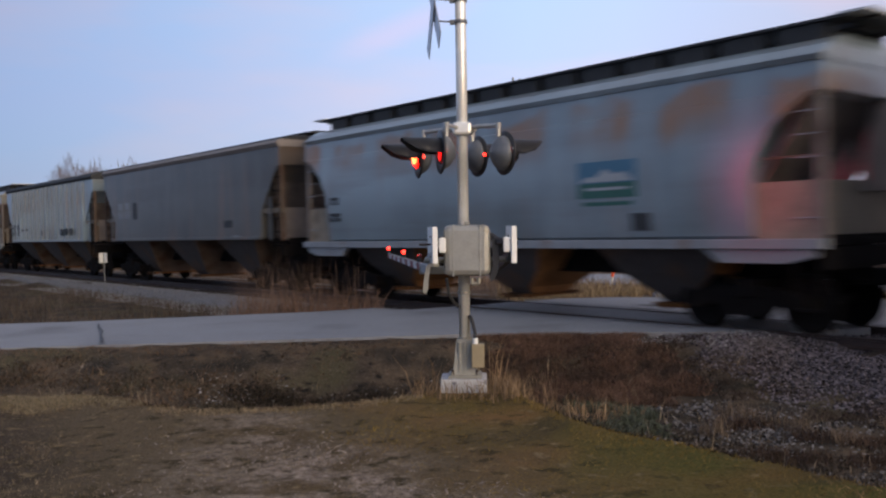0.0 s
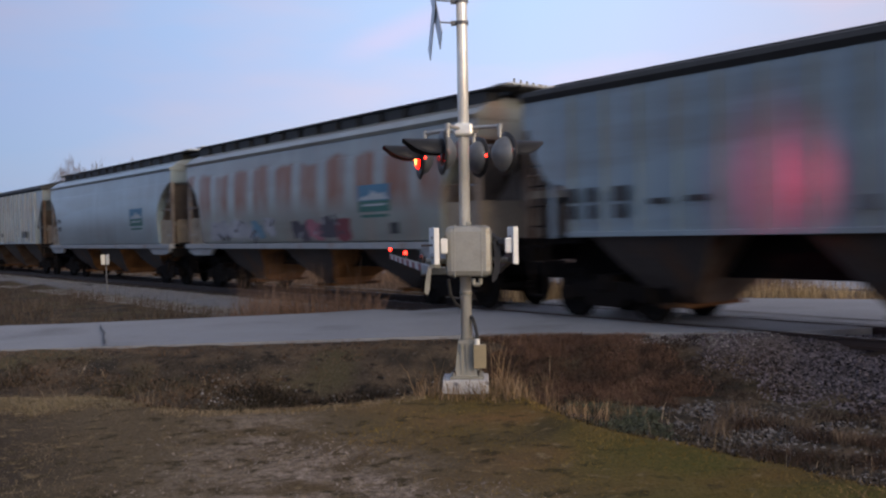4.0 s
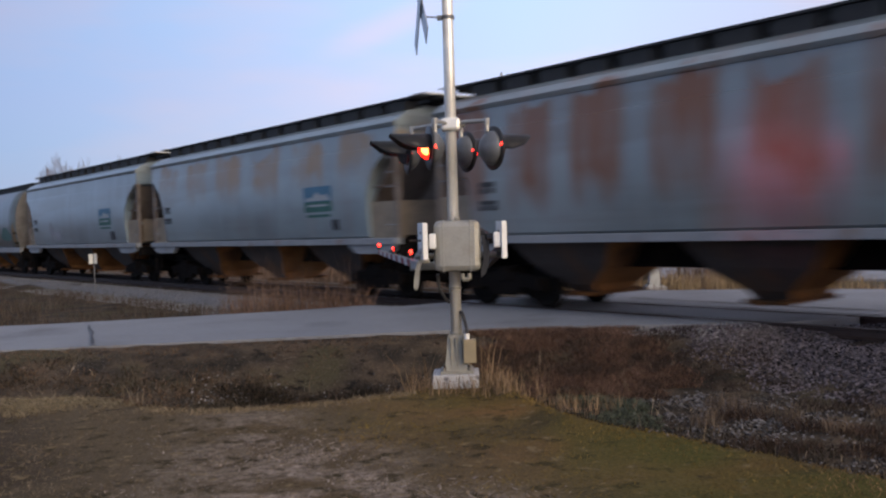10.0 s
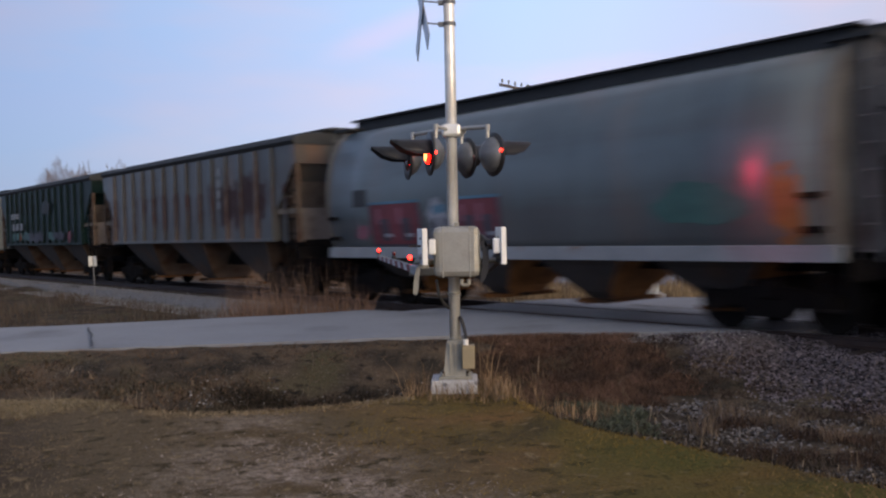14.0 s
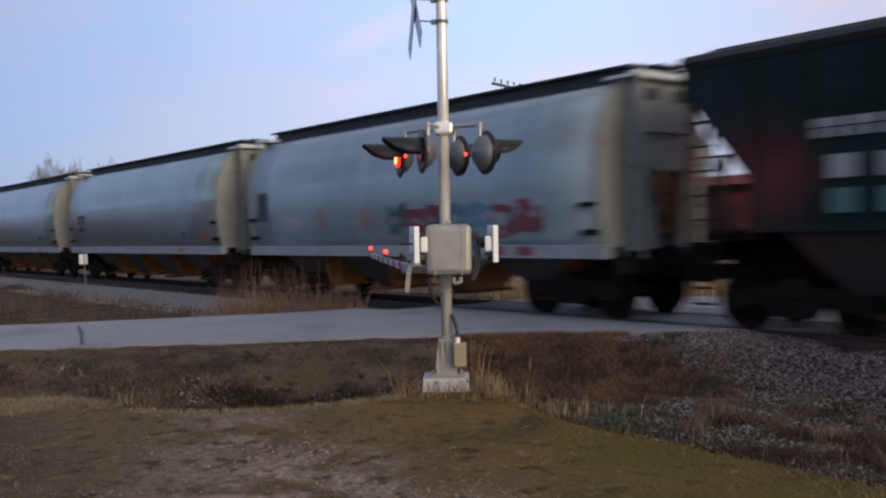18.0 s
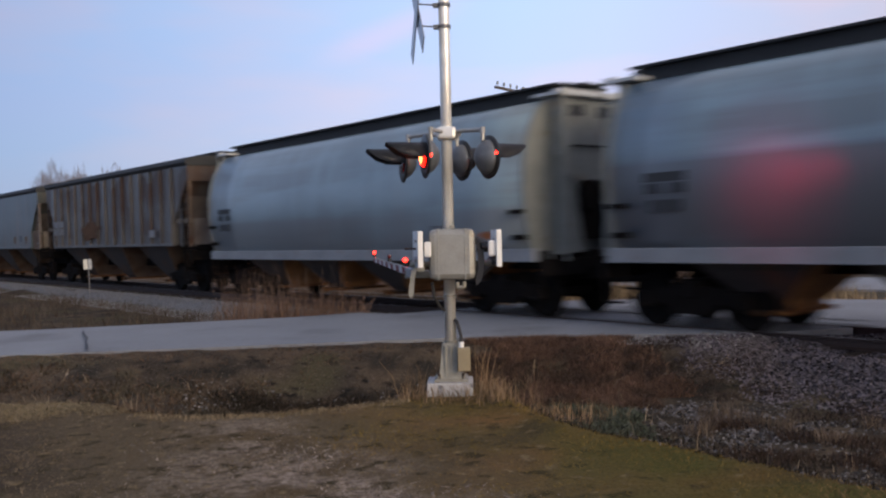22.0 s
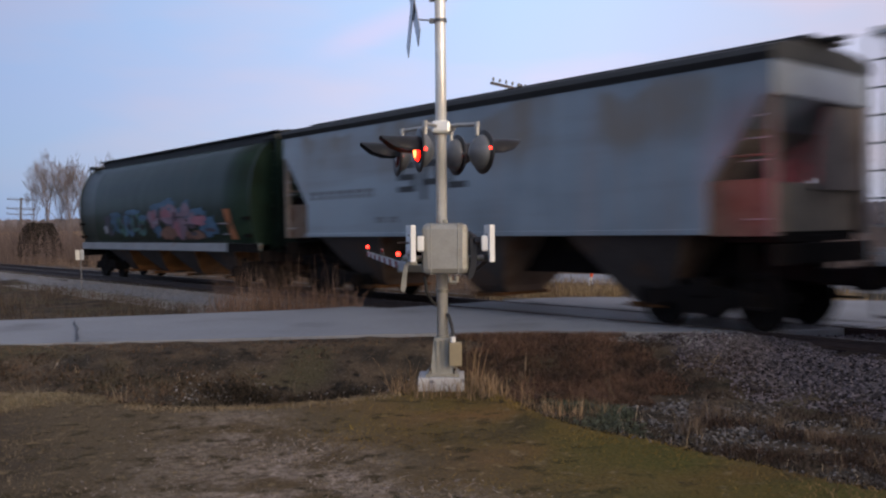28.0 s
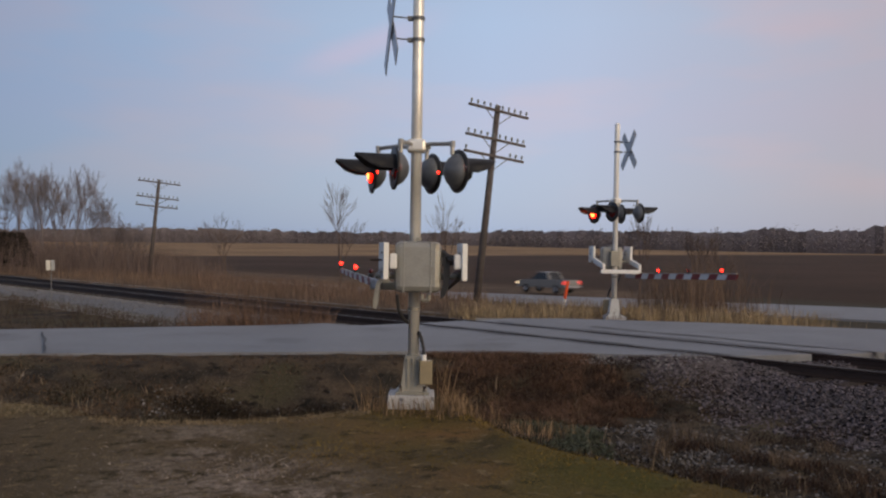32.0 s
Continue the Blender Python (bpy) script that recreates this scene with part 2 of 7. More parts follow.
    if patch:
        col, z0, z1, pitch, dens, ragged = patch
        wv, mp, rp = n.new("ShaderNodeTexWave"), n.new("ShaderNodeMapping"), n.new("ShaderNodeValToRGB")
        mp.inputs["Scale"].default_value = (1.0 / pitch, 0, 0)
        l.new(co.outputs["Object"], mp.inputs[0])
        l.new(mp.outputs[0], wv.inputs["Vector"])
        wv.inputs["Scale"].default_value, wv.inputs["Distortion"].default_value, wv.inputs["Detail"].default_value = 0.314, 2.2, 2
        rp.color_ramp.elements[0].position, rp.color_ramp.elements[1].position = 0.12, 0.4
        l.new(wv.outputs[0], rp.inputs[0])
        f = mul(mul(mul(rp.outputs[0], band(z0 - 0.45 + ragged / 2, z0 + 0.15 + ragged / 2, z1 + ragged / 2, z1 + 0.12 + ragged / 2, ragged)), field(0.7, 1, 0.8, 8, 0.5 - dens / 2, 0.72 - dens / 2, 2.0)), field(2.5, 1, 0.5, 6, 0.15, 0.55, 4.0))
        out = over(out, col, f)
        # bare rust is matt
        for sock, v0, v1 in (("Roughness", 0.4, 0.85), ("Specular IOR Level", gloss, 0.1)):
            mr = n.new("ShaderNodeMapRange")
            mr.inputs[3].default_value, mr.inputs[4].default_value = v0, v1
            l.new(f, mr.inputs[0])
            l.new(mr.outputs[0], b.inputs[sock])
    l.new(out, b.inputs["Base Color"])
    bp = n.new("ShaderNodeBump")
    bp.inputs["Strength"].default_value, bp.inputs["Distance"].default_value = 0.25, 0.03
    l.new(field(1.2, 1, 0.8, 3, 0.3, 0.7, 9.0), bp.inputs["Height"])
    l.new(bp.outputs[0], b.inputs["Normal"])
    return m


STEEL = mat("galvanised_steel", (0.80, 0.79, 0.745), 0.34, 0.4, 0.12, 8, 0.05, 80)
CASTING = mat("grey_casting", (0.30, 0.29, 0.25), 0.5, 0.5, 0.2, 7, 0.1, 50)
BOXGREY = mat("mechanism_grey", (0.31, 0.31, 0.29), 0.45, 0.4, 0.16, 5, 0.06, 40, spots=((0.2, 0.18, 0.14), 0.56, 0.2, 3.0))
WHITE = mat("white_enamel", (0.80, 0.80, 0.78), 0.45, 0, 0.08, 6, spots=((0.45, 0.42, 0.38), 0.66, 0.15, 5))
SIGNBACK = mat("bare_aluminium", (0.42, 0.44, 0.47), 0.4, 0.7, 0.15, 6)
BLACK = mat("black_paint", (0.018, 0.018, 0.02), 0.42, 0, 0.2, 9)
HOUSING = mat("lamp_housing_grey", (0.125, 0.135, 0.15), 0.42, 0.2, 0.22, 9, 0.1, 40)
HOOD = mat("dull_black_hood", (0.035, 0.036, 0.040), 0.38, 0, 0.2, 9)
ARMPIPE = mat("dull_galvanised_pipe", (0.36, 0.36, 0.35), 0.45, 0.5, 0.2, 10, 0.08, 60)
RUBBER = mat("black_rubber", (0.02, 0.02, 0.022), 0.6)
REDLENS = mat("dark_red_lens", (0.10, 0.006, 0.006), 0.15, 0, 0.1, 20)
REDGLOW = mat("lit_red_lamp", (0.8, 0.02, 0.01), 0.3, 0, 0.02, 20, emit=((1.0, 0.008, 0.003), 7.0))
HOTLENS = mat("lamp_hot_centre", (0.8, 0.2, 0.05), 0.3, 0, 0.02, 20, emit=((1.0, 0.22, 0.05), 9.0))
REDGLOW_SMALL = mat("lit_gate_lamp", (0.8, 0.02, 0.01), 0.3, 0, 0.02, 20, emit=((1.0, 0.025, 0.014), 8.0))
REDSTRIPE = mat("red_reflective", (0.17, 0.012, 0.016), 0.5, 0, 0.15, 12)
WHITESTRIPE = mat("white_reflective", (0.55, 0.55, 0.55), 0.5, 0, 0.1, 12)
ORANGE = mat("orange_plastic", (0.75, 0.09, 0.02), 0.5, 0, 0.08, 8)
CONCRETE = mat("painted_concrete", (0.46, 0.46, 0.47), 0.85, 0, 0.15, 5, 0.4, 45, spots=((0.16, 0.16, 0.18), 0.58, 0.08, 9))
ASPHALT = mat("worn_asphalt", (0.215, 0.225, 0.245), 0.8, 0, 0.12, 0.7, 0.35, 120, spots=((0.14, 0.14, 0.148), 0.55, 0.22, 0.5))
TAR = mat("tar_seal", (0.035, 0.035, 0.038), 0.6, 0, 0.2, 4)
RUST_RAIL = mat("rusty_rail", (0.042, 0.027, 0.022), 0.6, 0.35, 0.3, 6, 0.2, 60)
RAILTOP = mat("polished_rail", (0.075, 0.066, 0.062), 0.55, 0.6, 0.1, 5)
TIE = mat("creosoted_tie", (0.045, 0.034, 0.027), 0.9, 0, 0.35, 5, 0.6, 40, obj_random=0.3)
STONE = mat("ballast_stone", (0.098, 0.085, 0.093), 0.9, 0, 0.3, 6, 0.3, 80, island=0.95)
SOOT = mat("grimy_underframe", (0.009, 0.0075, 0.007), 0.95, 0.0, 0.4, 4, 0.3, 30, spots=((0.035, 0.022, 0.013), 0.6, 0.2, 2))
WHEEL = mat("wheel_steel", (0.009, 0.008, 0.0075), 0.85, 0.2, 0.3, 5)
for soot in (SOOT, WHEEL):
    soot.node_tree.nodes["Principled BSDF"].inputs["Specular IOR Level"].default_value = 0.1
RUSTY = mat("rusted_end_steel", (0.125, 0.085, 0.057), 0.8, 0.1, 0.35, 3, 0.3, 30, spots=((0.08, 0.035, 0.016), 0.5, 0.2, 2))
PALEGREY = mat("pale_end_platform", (0.50, 0.52, 0.53), 0.6, 0, 0.15, 3)
SILLGREY = mat("sill_grey", (0.235, 0.25, 0.265), 0.6, 0, 0.2, 3, spots=((0.2, 0.12, 0.08), 0.6, 0.15, 2))
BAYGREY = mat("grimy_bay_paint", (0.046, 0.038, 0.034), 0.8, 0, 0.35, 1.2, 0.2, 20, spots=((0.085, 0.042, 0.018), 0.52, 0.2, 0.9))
ROOFDARK = mat("roof_grating_dark", (0.03, 0.032, 0.034), 0.7, 0.3, 0.3, 4)
POLEWOOD = mat("weathered_pole", (0.105, 0.094, 0.092), 0.9, 0, 0.3, 4, 0.5, 30)
GLASSCAP = mat("insulator_glass", (0.10, 0.12, 0.13), 0.2)
BARK = mat("bare_twigs", (0.175, 0.155, 0.16), 0.9, 0, 0.3, 3)
WOODS = mat("far_bare_woods", (0.165, 0.148, 0.158), 1.0, 0, 0.3, 0.02, island=0.3)
CEDAR = mat("dark_cedar", (0.020, 0.017, 0.014), 0.9, 0, 0.4, 3, island=0.4)
LAWN_BLADE = mat("lawn_blade", (0.17, 0.118, 0.036), 0.9, 0, 0.5, 1.4, island=0.35, spots=((0.19, 0.125, 0.062), 0.5, 0.15, 0.5))
DRY_BLADE = mat("dry_grass", (0.235, 0.162, 0.10), 0.9, 0, 0.3, 0.8, island=0.5)
RUSSET_BLADE = mat("russet_grass", (0.112, 0.076, 0.052), 0.9, 0, 0.35, 0.6, island=0.35)
DARK_WEED = mat("dark_weed", (0.04, 0.032, 0.022), 0.9, 0, 0.4, 0.7, island=0.5)
LEAF = mat("dull_green_leaf", (0.060, 0.070, 0.044), 0.8, 0, 0.3, 2, island=0.5)


# ---- building helpers ----
def mesh_of(bm, name, material):
    me = bpy.data.meshes.new(name)
    bmesh.ops.recalc_face_normals(bm, faces=bm.faces)
    bm.to_mesh(me)
    bm.free()
    me.materials.append(material)
    return me


def part(name, bm, material, parent, label="", smooth=False):
    me = bm if isinstance(bm, bpy.types.Mesh) else mesh_of(bm, name, material)
    if smooth:
        me.polygons.foreach_set("use_smooth", [True] * len(me.polygons))
    ob = new(name, me)
    ob.parent = parent
    if label:
        ob["label"] = label
    return ob


def thing(name, label, category, m=None, group="", kind=""):
    ob = new(name)
    ob.empty_display_size = 0.2
    if m is not None:
        ob.matrix_basis = m
    return tagged(ob, label, category, group, kind)


def B():
    return bmesh.new()


def box(bm, x0, x1, y0, y1, z0, z1, bevel=0.0):
    vs = [bm.verts.new((x, y, z)) for z in (z0, z1) for y in (y0, y1) for x in (x0, x1)]
    fs = [bm.faces.new([vs[i] for i in f]) for f in ((0, 2, 3, 1), (4, 5, 7, 6), (0, 1, 5, 4), (2, 6, 7, 3), (0, 4, 6, 2), (1, 3, 7, 5))]
    if bevel:
        es = {e for f in fs for e in f.edges}
        bmesh.ops.bevel(bm, geom=list(es), offset=bevel, segments=2, affect="EDGES", profile=0.5)
    return bm


def rod(bm, a, b, r, r2=None, seg=10):
    a, b = Vector(a), Vector(b)
    q = (b - a).to_track_quat("Z", "Y").to_matrix()
    rings = []
    for p, rr in ((a, r), (b, r if r2 is None else r2)):
        rings.append([bm.verts.new(p + q @ Vector((rr * math.cos(k * math.tau / seg), rr * math.sin(k * math.tau / seg), 0))) for k in range(seg)])
    for k in range(seg):
        bm.faces.new((rings[0][k], rings[0][(k + 1) % seg], rings[1][(k + 1) % seg], rings[1][k]))
    bm.faces.new(rings[0][::-1])
    bm.faces.new(rings[1])
    return bm


def pipe(bm, points, r, seg=8):
    for a, b in zip(points, points[1:]):
        rod(bm, a, b, r, seg=seg)
    return bm


def lathe(bm, prof, axis_m, seg=20, arc=math.tau, start=0.0):
    """Turn (distance, radius) pairs round the local x axis of axis_m."""
    full = abs(arc - math.tau) < 1e-6
    count = seg if full else seg + 1
    rings = [[bm.verts.new(axis_m @ Vector((x, r * math.cos(start + k * arc / seg), r * math.sin(start + k * arc / seg)))) for k in range(count)] for x, r in prof]
    for ra, rb in zip(rings, rings[1:]):
        for k in range(seg):
            bm.faces.new((ra[k], ra[(k + 1) % count], rb[(k + 1) % count], rb[k]))
    return bm


def stack(bm, levels):
    """A body of rectangular courses: (z, half length, half width) from bottom to top."""
    rings = [[bm.verts.new((sx * lx, sy * w, z)) for sx, sy in ((-1, -1), (1, -1), (1, 1), (-1, 1))] for z, lx, w in levels]
    for ra, rb in zip(rings, rings[1:]):
        for k in range(4):
            bm.faces.new((ra[k], ra[(k + 1) % 4], rb[(k + 1) % 4], rb[k]))
    bm.faces.new(rings[0][::-1])
    bm.faces.new(rings[-1])
    return bm


def prism(bm, outline, y0, y1):
    """An outline in x and z, thick from y0 to y1."""
    a = [bm.verts.new((x, y0, z)) for x, z in outline]
    b = [bm.verts.new((x, y1, z)) for x, z in outline]
    n = len(a)
    bm.faces.new(a)
    bm.faces.new(b[::-1])
    for k in range(n):
        bm.faces.new((a[k], b[k], b[(k + 1) % n], a[(k + 1) % n]))
    return bm


def soup(name, verts, faces, material, label, category, kind="stuff"):
    me = bpy.data.meshes.new(name)
    me.from_pydata(verts, [], faces)
    me.materials.append(material)
    return tagged(new(name, me), label, category, "", kind)


# ---- the lie of the land ----
def across(x, y):
    return x * NX + y * NY


def smooth01(v):
    v = np.clip(v, 0, 1)
    return v * v * (3 - 2 * v)


def lawn_edge(x):
    return np.interp(x, [-30, -8, -4.7, -4.1, -3.4, -2.4, -1.4, -0.85, -0.6, 0.15, 0.5, 0.75, 1.0, 1.24, 1.48, 1.67, 2.03, 2.35, 2.64, 3.2, 5.0, 9.0], [9.8, 10.9, 10.85, 10.3, 9.85, 9.9, 10.3, 10.7, 11.3, 11.3, 10.0, 9.25, 8.75, 8.42, 8.25, 8.0, 7.5, 7.08, 6.75, 6.15, 4.8, 3.0])


def road_near(x):
    return np.interp(x, [-60, -6.9, -1.7, 1.1, 3.2], [9.5, 14.3, 14.75, 14.9, 14.2])


def road_far(x):
    return np.interp(x, [-60, -9, -4, -2.0, 0.8, 3.0, 6.8, 9.7, 40], [13.6, 18.5, 19.4, 20.2, 21.5, 21.8, 20.9, 19.8, 10])


def ground_z(x, y):
    x, y = np.asarray(x, float), np.asarray(y, float)
    n = across(x, y)
    dn = np.abs(n - PT)
    e, r = lawn_edge(x), road_near(x)
    lawn = -0.10 - 0.012 * np.clip(y, 0, 10) + 0.05 * np.exp(-((y - e + 0.5) / 0.6) ** 2)
    down = smooth01((y - e) / 0.5)
    up = smooth01((y - (r - 2.9)) / 2.8)
    z = lawn * (1 - down) + np.interp(x, [-8, -4.4, -2.6, 0.2, 1.0], [-0.36, -0.44, -0.72, -0.70, -0.5]) * down
    z = z * (1 - up) + -0.012 * up
    far = np.where(n > PT + 3, -0.12 - 2.13 * smooth01((n - PT - 4) / 31), -0.32)
    # the land rises gently towards the western woods
    far = far + 7.0 * smooth01((y - 430) / 640) * (1 - smooth01((x + 150) / 650))
    beyond = smooth01((y - road_far(x)) / 1.2)
    behind_road = (y > r)
    z = np.where(behind_road, -0.06 * (1 - beyond) + far * beyond, z)
    z = np.where((n > PT + 2.6), far, z)
    z = np.where((n > PT + 2.6) & (y < road_far(x)), -0.06, z)
    # made-up shoulder where the road meets the near rail
    d2 = np.hypot((x - 2.75) / 1.35, (y - 13.95) / 0.75)
    z = np.maximum(z, 0.012 - 0.45 * np.clip(d2 - 0.85, 0, 400))
    # broken rubble banked against the paving ends
    for mx, my in ((3.55, 13.75), (3.85, 14.1)):
        z = np.maximum(z, 0.04 - 0.16 * np.clip(np.hypot((x - mx) / 0.6, (y - my) / 0.5) - 0.75, 0, 400))
    # ballast bed
    bed = np.interp(dn, [0, 1.75, 3.1, 3.6, 3.7], [-0.13, -0.13, -0.66, -1.5, -60])
    z = np.where((y > r - 0.3) & (y < road_far(x) + 0.3), z, np.maximum(z, bed))
    on_bed = (dn < 1.75)
    z = np.where(on_bed, np.where((y > 12.8) & (y < 14.6) & (x > 3) & (x < 6.3), np.maximum(z, -0.13), -0.13), z)
    return z


def rough(x, y, s=1.0):
    return (np.sin(x * 2.1 * s + 1.3 * np.sin(y * 1.7 * s)) + np.sin(y * 2.9 * s + 1.1 * np.sin(x * 2.3 * s))) * 0.5


def axis_steps(spans):
    out = []
    for a, b, step in spans:
        out += list(np.arange(a, b, step))
    return np.array(out + [spans[-1][1]])


gx = axis_steps([(-2600, -400, 220), (-400, -80, 32), (-80, -24, 4), (-24, -9, 0.6), (-9, 9, 0.17), (9, 24, 0.6), (24, 80, 4), (80, 400, 32), (400, 2600, 220)])
gy = axis_steps([(-400, -40, 60), (-40, 2, 4), (2, 18, 0.17), (18, 36, 0.4), (36, 100, 4), (100, 400, 30), (400, 3000, 200)])
GX, GY = np.meshgrid(gx, gy)
GZ = ground_z(GX, GY)
near_part = (np.abs(GX) < 30) & (GY < 40)
GZ = GZ + np.where(near_part, np.where(GY < lawn_edge(GX), 0.35, 1.0) * (0.020 * rough(GX, GY) + 0.010 * rough(GX, GY, 3.1)), 0)
nx_, ny_ = len(gx), len(gy)
gverts = np.stack([GX, GY, GZ], -1).reshape(-1, 3).tolist()
gfaces = [(j * nx_ + i, j * nx_ + i + 1, (j + 1) * nx_ + i + 1, (j + 1) * nx_ + i) for j in range(ny_ - 1) for i in range(nx_ - 1)]


def ground_material():
    m = bpy.data.materials.new("open_ground")
    m.use_nodes = True
    n, l = m.node_tree.nodes, m.node_tree.links
    b = n["Principled BSDF"]
    b.inputs["Roughness"].default_value = 0.95
    b.inputs["Specular IOR Level"].default_value = 0.1
    co, sp = n.new("ShaderNodeTexCoord"), n.new("ShaderNodeSeparateXYZ")
    l.new(co.outputs["Object"], sp.inputs[0])

    def noise_mask(scale, lo, hi, detail=6):
        tx, rp = n.new("ShaderNodeTexNoise"), n.new("ShaderNodeValToRGB")
        tx.inputs["Scale"].default_value, tx.inputs["Detail"].default_value = scale, detail
        l.new(co.outputs["Object"], tx.inputs["Vector"])
        rp.color_ramp.elements[0].position, rp.color_ramp.elements[1].position = lo, hi
        l.new(tx.outputs[0], rp.inputs[0])
        return rp.outputs[0]

    def step(src, a, c):
        mr = n.new("ShaderNodeMapRange")
        mr.inputs[1].default_value, mr.inputs[2].default_value = a, c
        l.new(src, mr.inputs[0])
        return mr.outputs[0]

    def lin(kx, ky):
        dot = n.new("ShaderNodeVectorMath")
        dot.operation = "DOT_PRODUCT"
        dot.inputs[1].default_value = (kx, ky, 0)
        l.new(co.outputs["Object"], dot.inputs[0])
        return dot.outputs["Value"]

    def mix(a, c, fac):
        mx = n.new("ShaderNodeMixRGB")
        for v, i in ((a, 1), (c, 2)):
            if isinstance(v, tuple):
                mx.inputs[i].default_value = (*v, 1)
            else:
                l.new(v, mx.inputs[i])
        l.new(fac, mx.inputs[0])
        return mx.outputs[0]

    grass = mix((0.125, 0.094, 0.030), (0.20, 0.11, 0.040), noise_mask(0.5, 0.42, 0.6))
    grass = mix(grass, (0.075, 0.056, 0.026), noise_mask(0.9, 0.5, 0.66))
    # straw-coloured thatch and dead leaves over the lower, western lawn
    thatch = mix((0.34, 0.275, 0.215), (0.17, 0.13, 0.098), noise_mask(12.0, 0.4, 0.6))
    thatch = mix(thatch, (0.11, 0.078, 0.042), noise_mask(1.3, 0.5, 0.62))
    worn = n.new("ShaderNodeMath")
    worn.operation = "MULTIPLY"
    grass = mix(grass, (0.118, 0.09, 0.054), step(lin(-1.0, -0.45), -4.6, -2.2))
    l.new(step(lin(-1.3, -1.0), -7.2, -5.8), worn.inputs[0])
    l.new(noise_mask(0.8, 0.28, 0.46), worn.inputs[1])
    inner = n.new("ShaderNodeMath")
    inner.operation = "MULTIPLY"
    l.new(worn.outputs[0], inner.inputs[0])
    l.new(step(lin(1.0, 0.12), -2.2, -1.0), inner.inputs[1])
    grass = mix(grass, thatch, inner.outputs[0])
    corner = n.new("ShaderNodeMath")
    corner.operation = "MULTIPLY"
    l.new(step(lin(-1.0, -0.62), -1.5, -0.2), corner.inputs[0])
    l.new(noise_mask(1.1, 0.25, 0.5), corner.inputs[1])
    grass = mix(grass, (0.044, 0.033, 0.024), corner.outputs[0])
    dirt = mix((0.036, 0.031, 0.024), (0.120, 0.088, 0.058), noise_mask(1.6, 0.36, 0.66))
    dirt = mix(dirt, (0.085, 0.072, 0.040), noise_mask(0.6, 0.50, 0.64))
    dirt = mix(dirt, (0.020, 0.017, 0.013), noise_mask(5.0, 0.56, 0.68))
    dirt = mix(dirt, (0.19, 0.15, 0.12), noise_mask(24.0, 0.62, 0.72))
    dull = mix((0.060, 0.053, 0.018), (0.098, 0.076, 0.030), noise_mask(1.1, 0.45, 0.62))
    grass = mix(grass, dull, step(lin(1.0, -0.05), 1.0, 2.4))
    grass = mix(grass, (0.055, 0.042, 0.020), noise_mask(4.5, 0.54, 0.66))
    grass = mix(grass, (0.21, 0.155, 0.085), noise_mask(7.0, 0.60, 0.70))
    green = n.new("ShaderNodeMath")
    green.operation = "MULTIPLY"
    l.new(step(lin(1.0, -0.1), -0.6, 0.9), green.inputs[0])
    l.new(noise_mask(0.7, 0.40, 0.60), green.inputs[1])
    grass = mix(grass, (0.088, 0.080, 0.022), green.outputs[0])
    side = n.new("ShaderNodeMath")
    side.operation = "MAXIMUM"
    l.new(step(sp.outputs["Z"], -0.24, -0.36), side.inputs[0])
    l.new(step(lin(0.0, 1.0), 10.6, 11.4), side.inputs[1])
    bank = mix(grass, dirt, side.outputs[0])
    rail_side = mix((0.165, 0.115, 0.075), (0.10, 0.068, 0.048), noise_mask(0.35, 0.4, 0.65))
    rail_side = mix(rail_side, (0.072, 0.062, 0.044), step(lin(1.0, -0.12), 7.0, 10.5))
    out = mix(bank, rail_side, step(lin(NX, NY), 16.2, 17.0))
    soil = mix((0.064, 0.042, 0.029), (0.086, 0.055, 0.039), noise_mask(0.02, 0.4, 0.6))
    out = mix(out, soil, step(lin(NX, NY), 66.0, 70.0))
    stubble = mix((0.34, 0.225, 0.125), (0.24, 0.155, 0.09), noise_mask(0.012, 0.4, 0.6))
    out = mix(out, stubble, step(lin(-0.75, 1.0), 400.0, 415.0))
    # crushed stone under the ties and down the shoulders
    off = n.new("ShaderNodeMath")
    off.operation = "ABSOLUTE"
    shift = n.new("ShaderNodeMath")
    shift.operation = "SUBTRACT"
    shift.inputs[1].default_value = PT
    l.new(lin(NX, NY), shift.inputs[0])
    l.new(shift.outputs[0], off.inputs[0])
    chips = mix((0.05, 0.043, 0.043), (0.17, 0.15, 0.15), noise_mask(28.0, 0.4, 0.6))
    pale_chips = mix((0.17, 0.172, 0.18), (0.26, 0.262, 0.275), noise_mask(22.0, 0.4, 0.6))
    chips = mix(chips, pale_chips, step(lin(0.0, 1.0), 17.0, 18.5))
    out = mix(out, chips, step(off.outputs[0], 2.7, 2.3))
    fine = noise_mask(38.0, 0.3, 0.7, 3)
    val = n.new("ShaderNodeHueSaturation")
    l.new(out, val.inputs["Color"])
    l.new(step(fine, -0.9, 0.65), val.inputs["Value"])
    l.new(val.outputs[0], b.inputs["Base Color"])
    bp, tx = n.new("ShaderNodeBump"), n.new("ShaderNodeTexNoise")
    tx.inputs["Scale"].default_value, tx.inputs["Detail"].default_value = 30, 6
    l.new(co.outputs["Object"], tx.inputs["Vector"])
    bp.inputs["Strength"].default_value, bp.inputs["Distance"].default_value = 0.8, 0.03
    l.new(tx.outputs[0], bp.inputs["Height"])
    l.new(bp.outputs[0], b.inputs["Normal"])
    return m


ground = soup("ground", gverts, gfaces, ground_material(), "winter lawn, ditch and brown fields running flat to the horizon", "ground", "structure")
ground.data.polygons.foreach_set("use_smooth", [True] * len(ground.data.polygons))


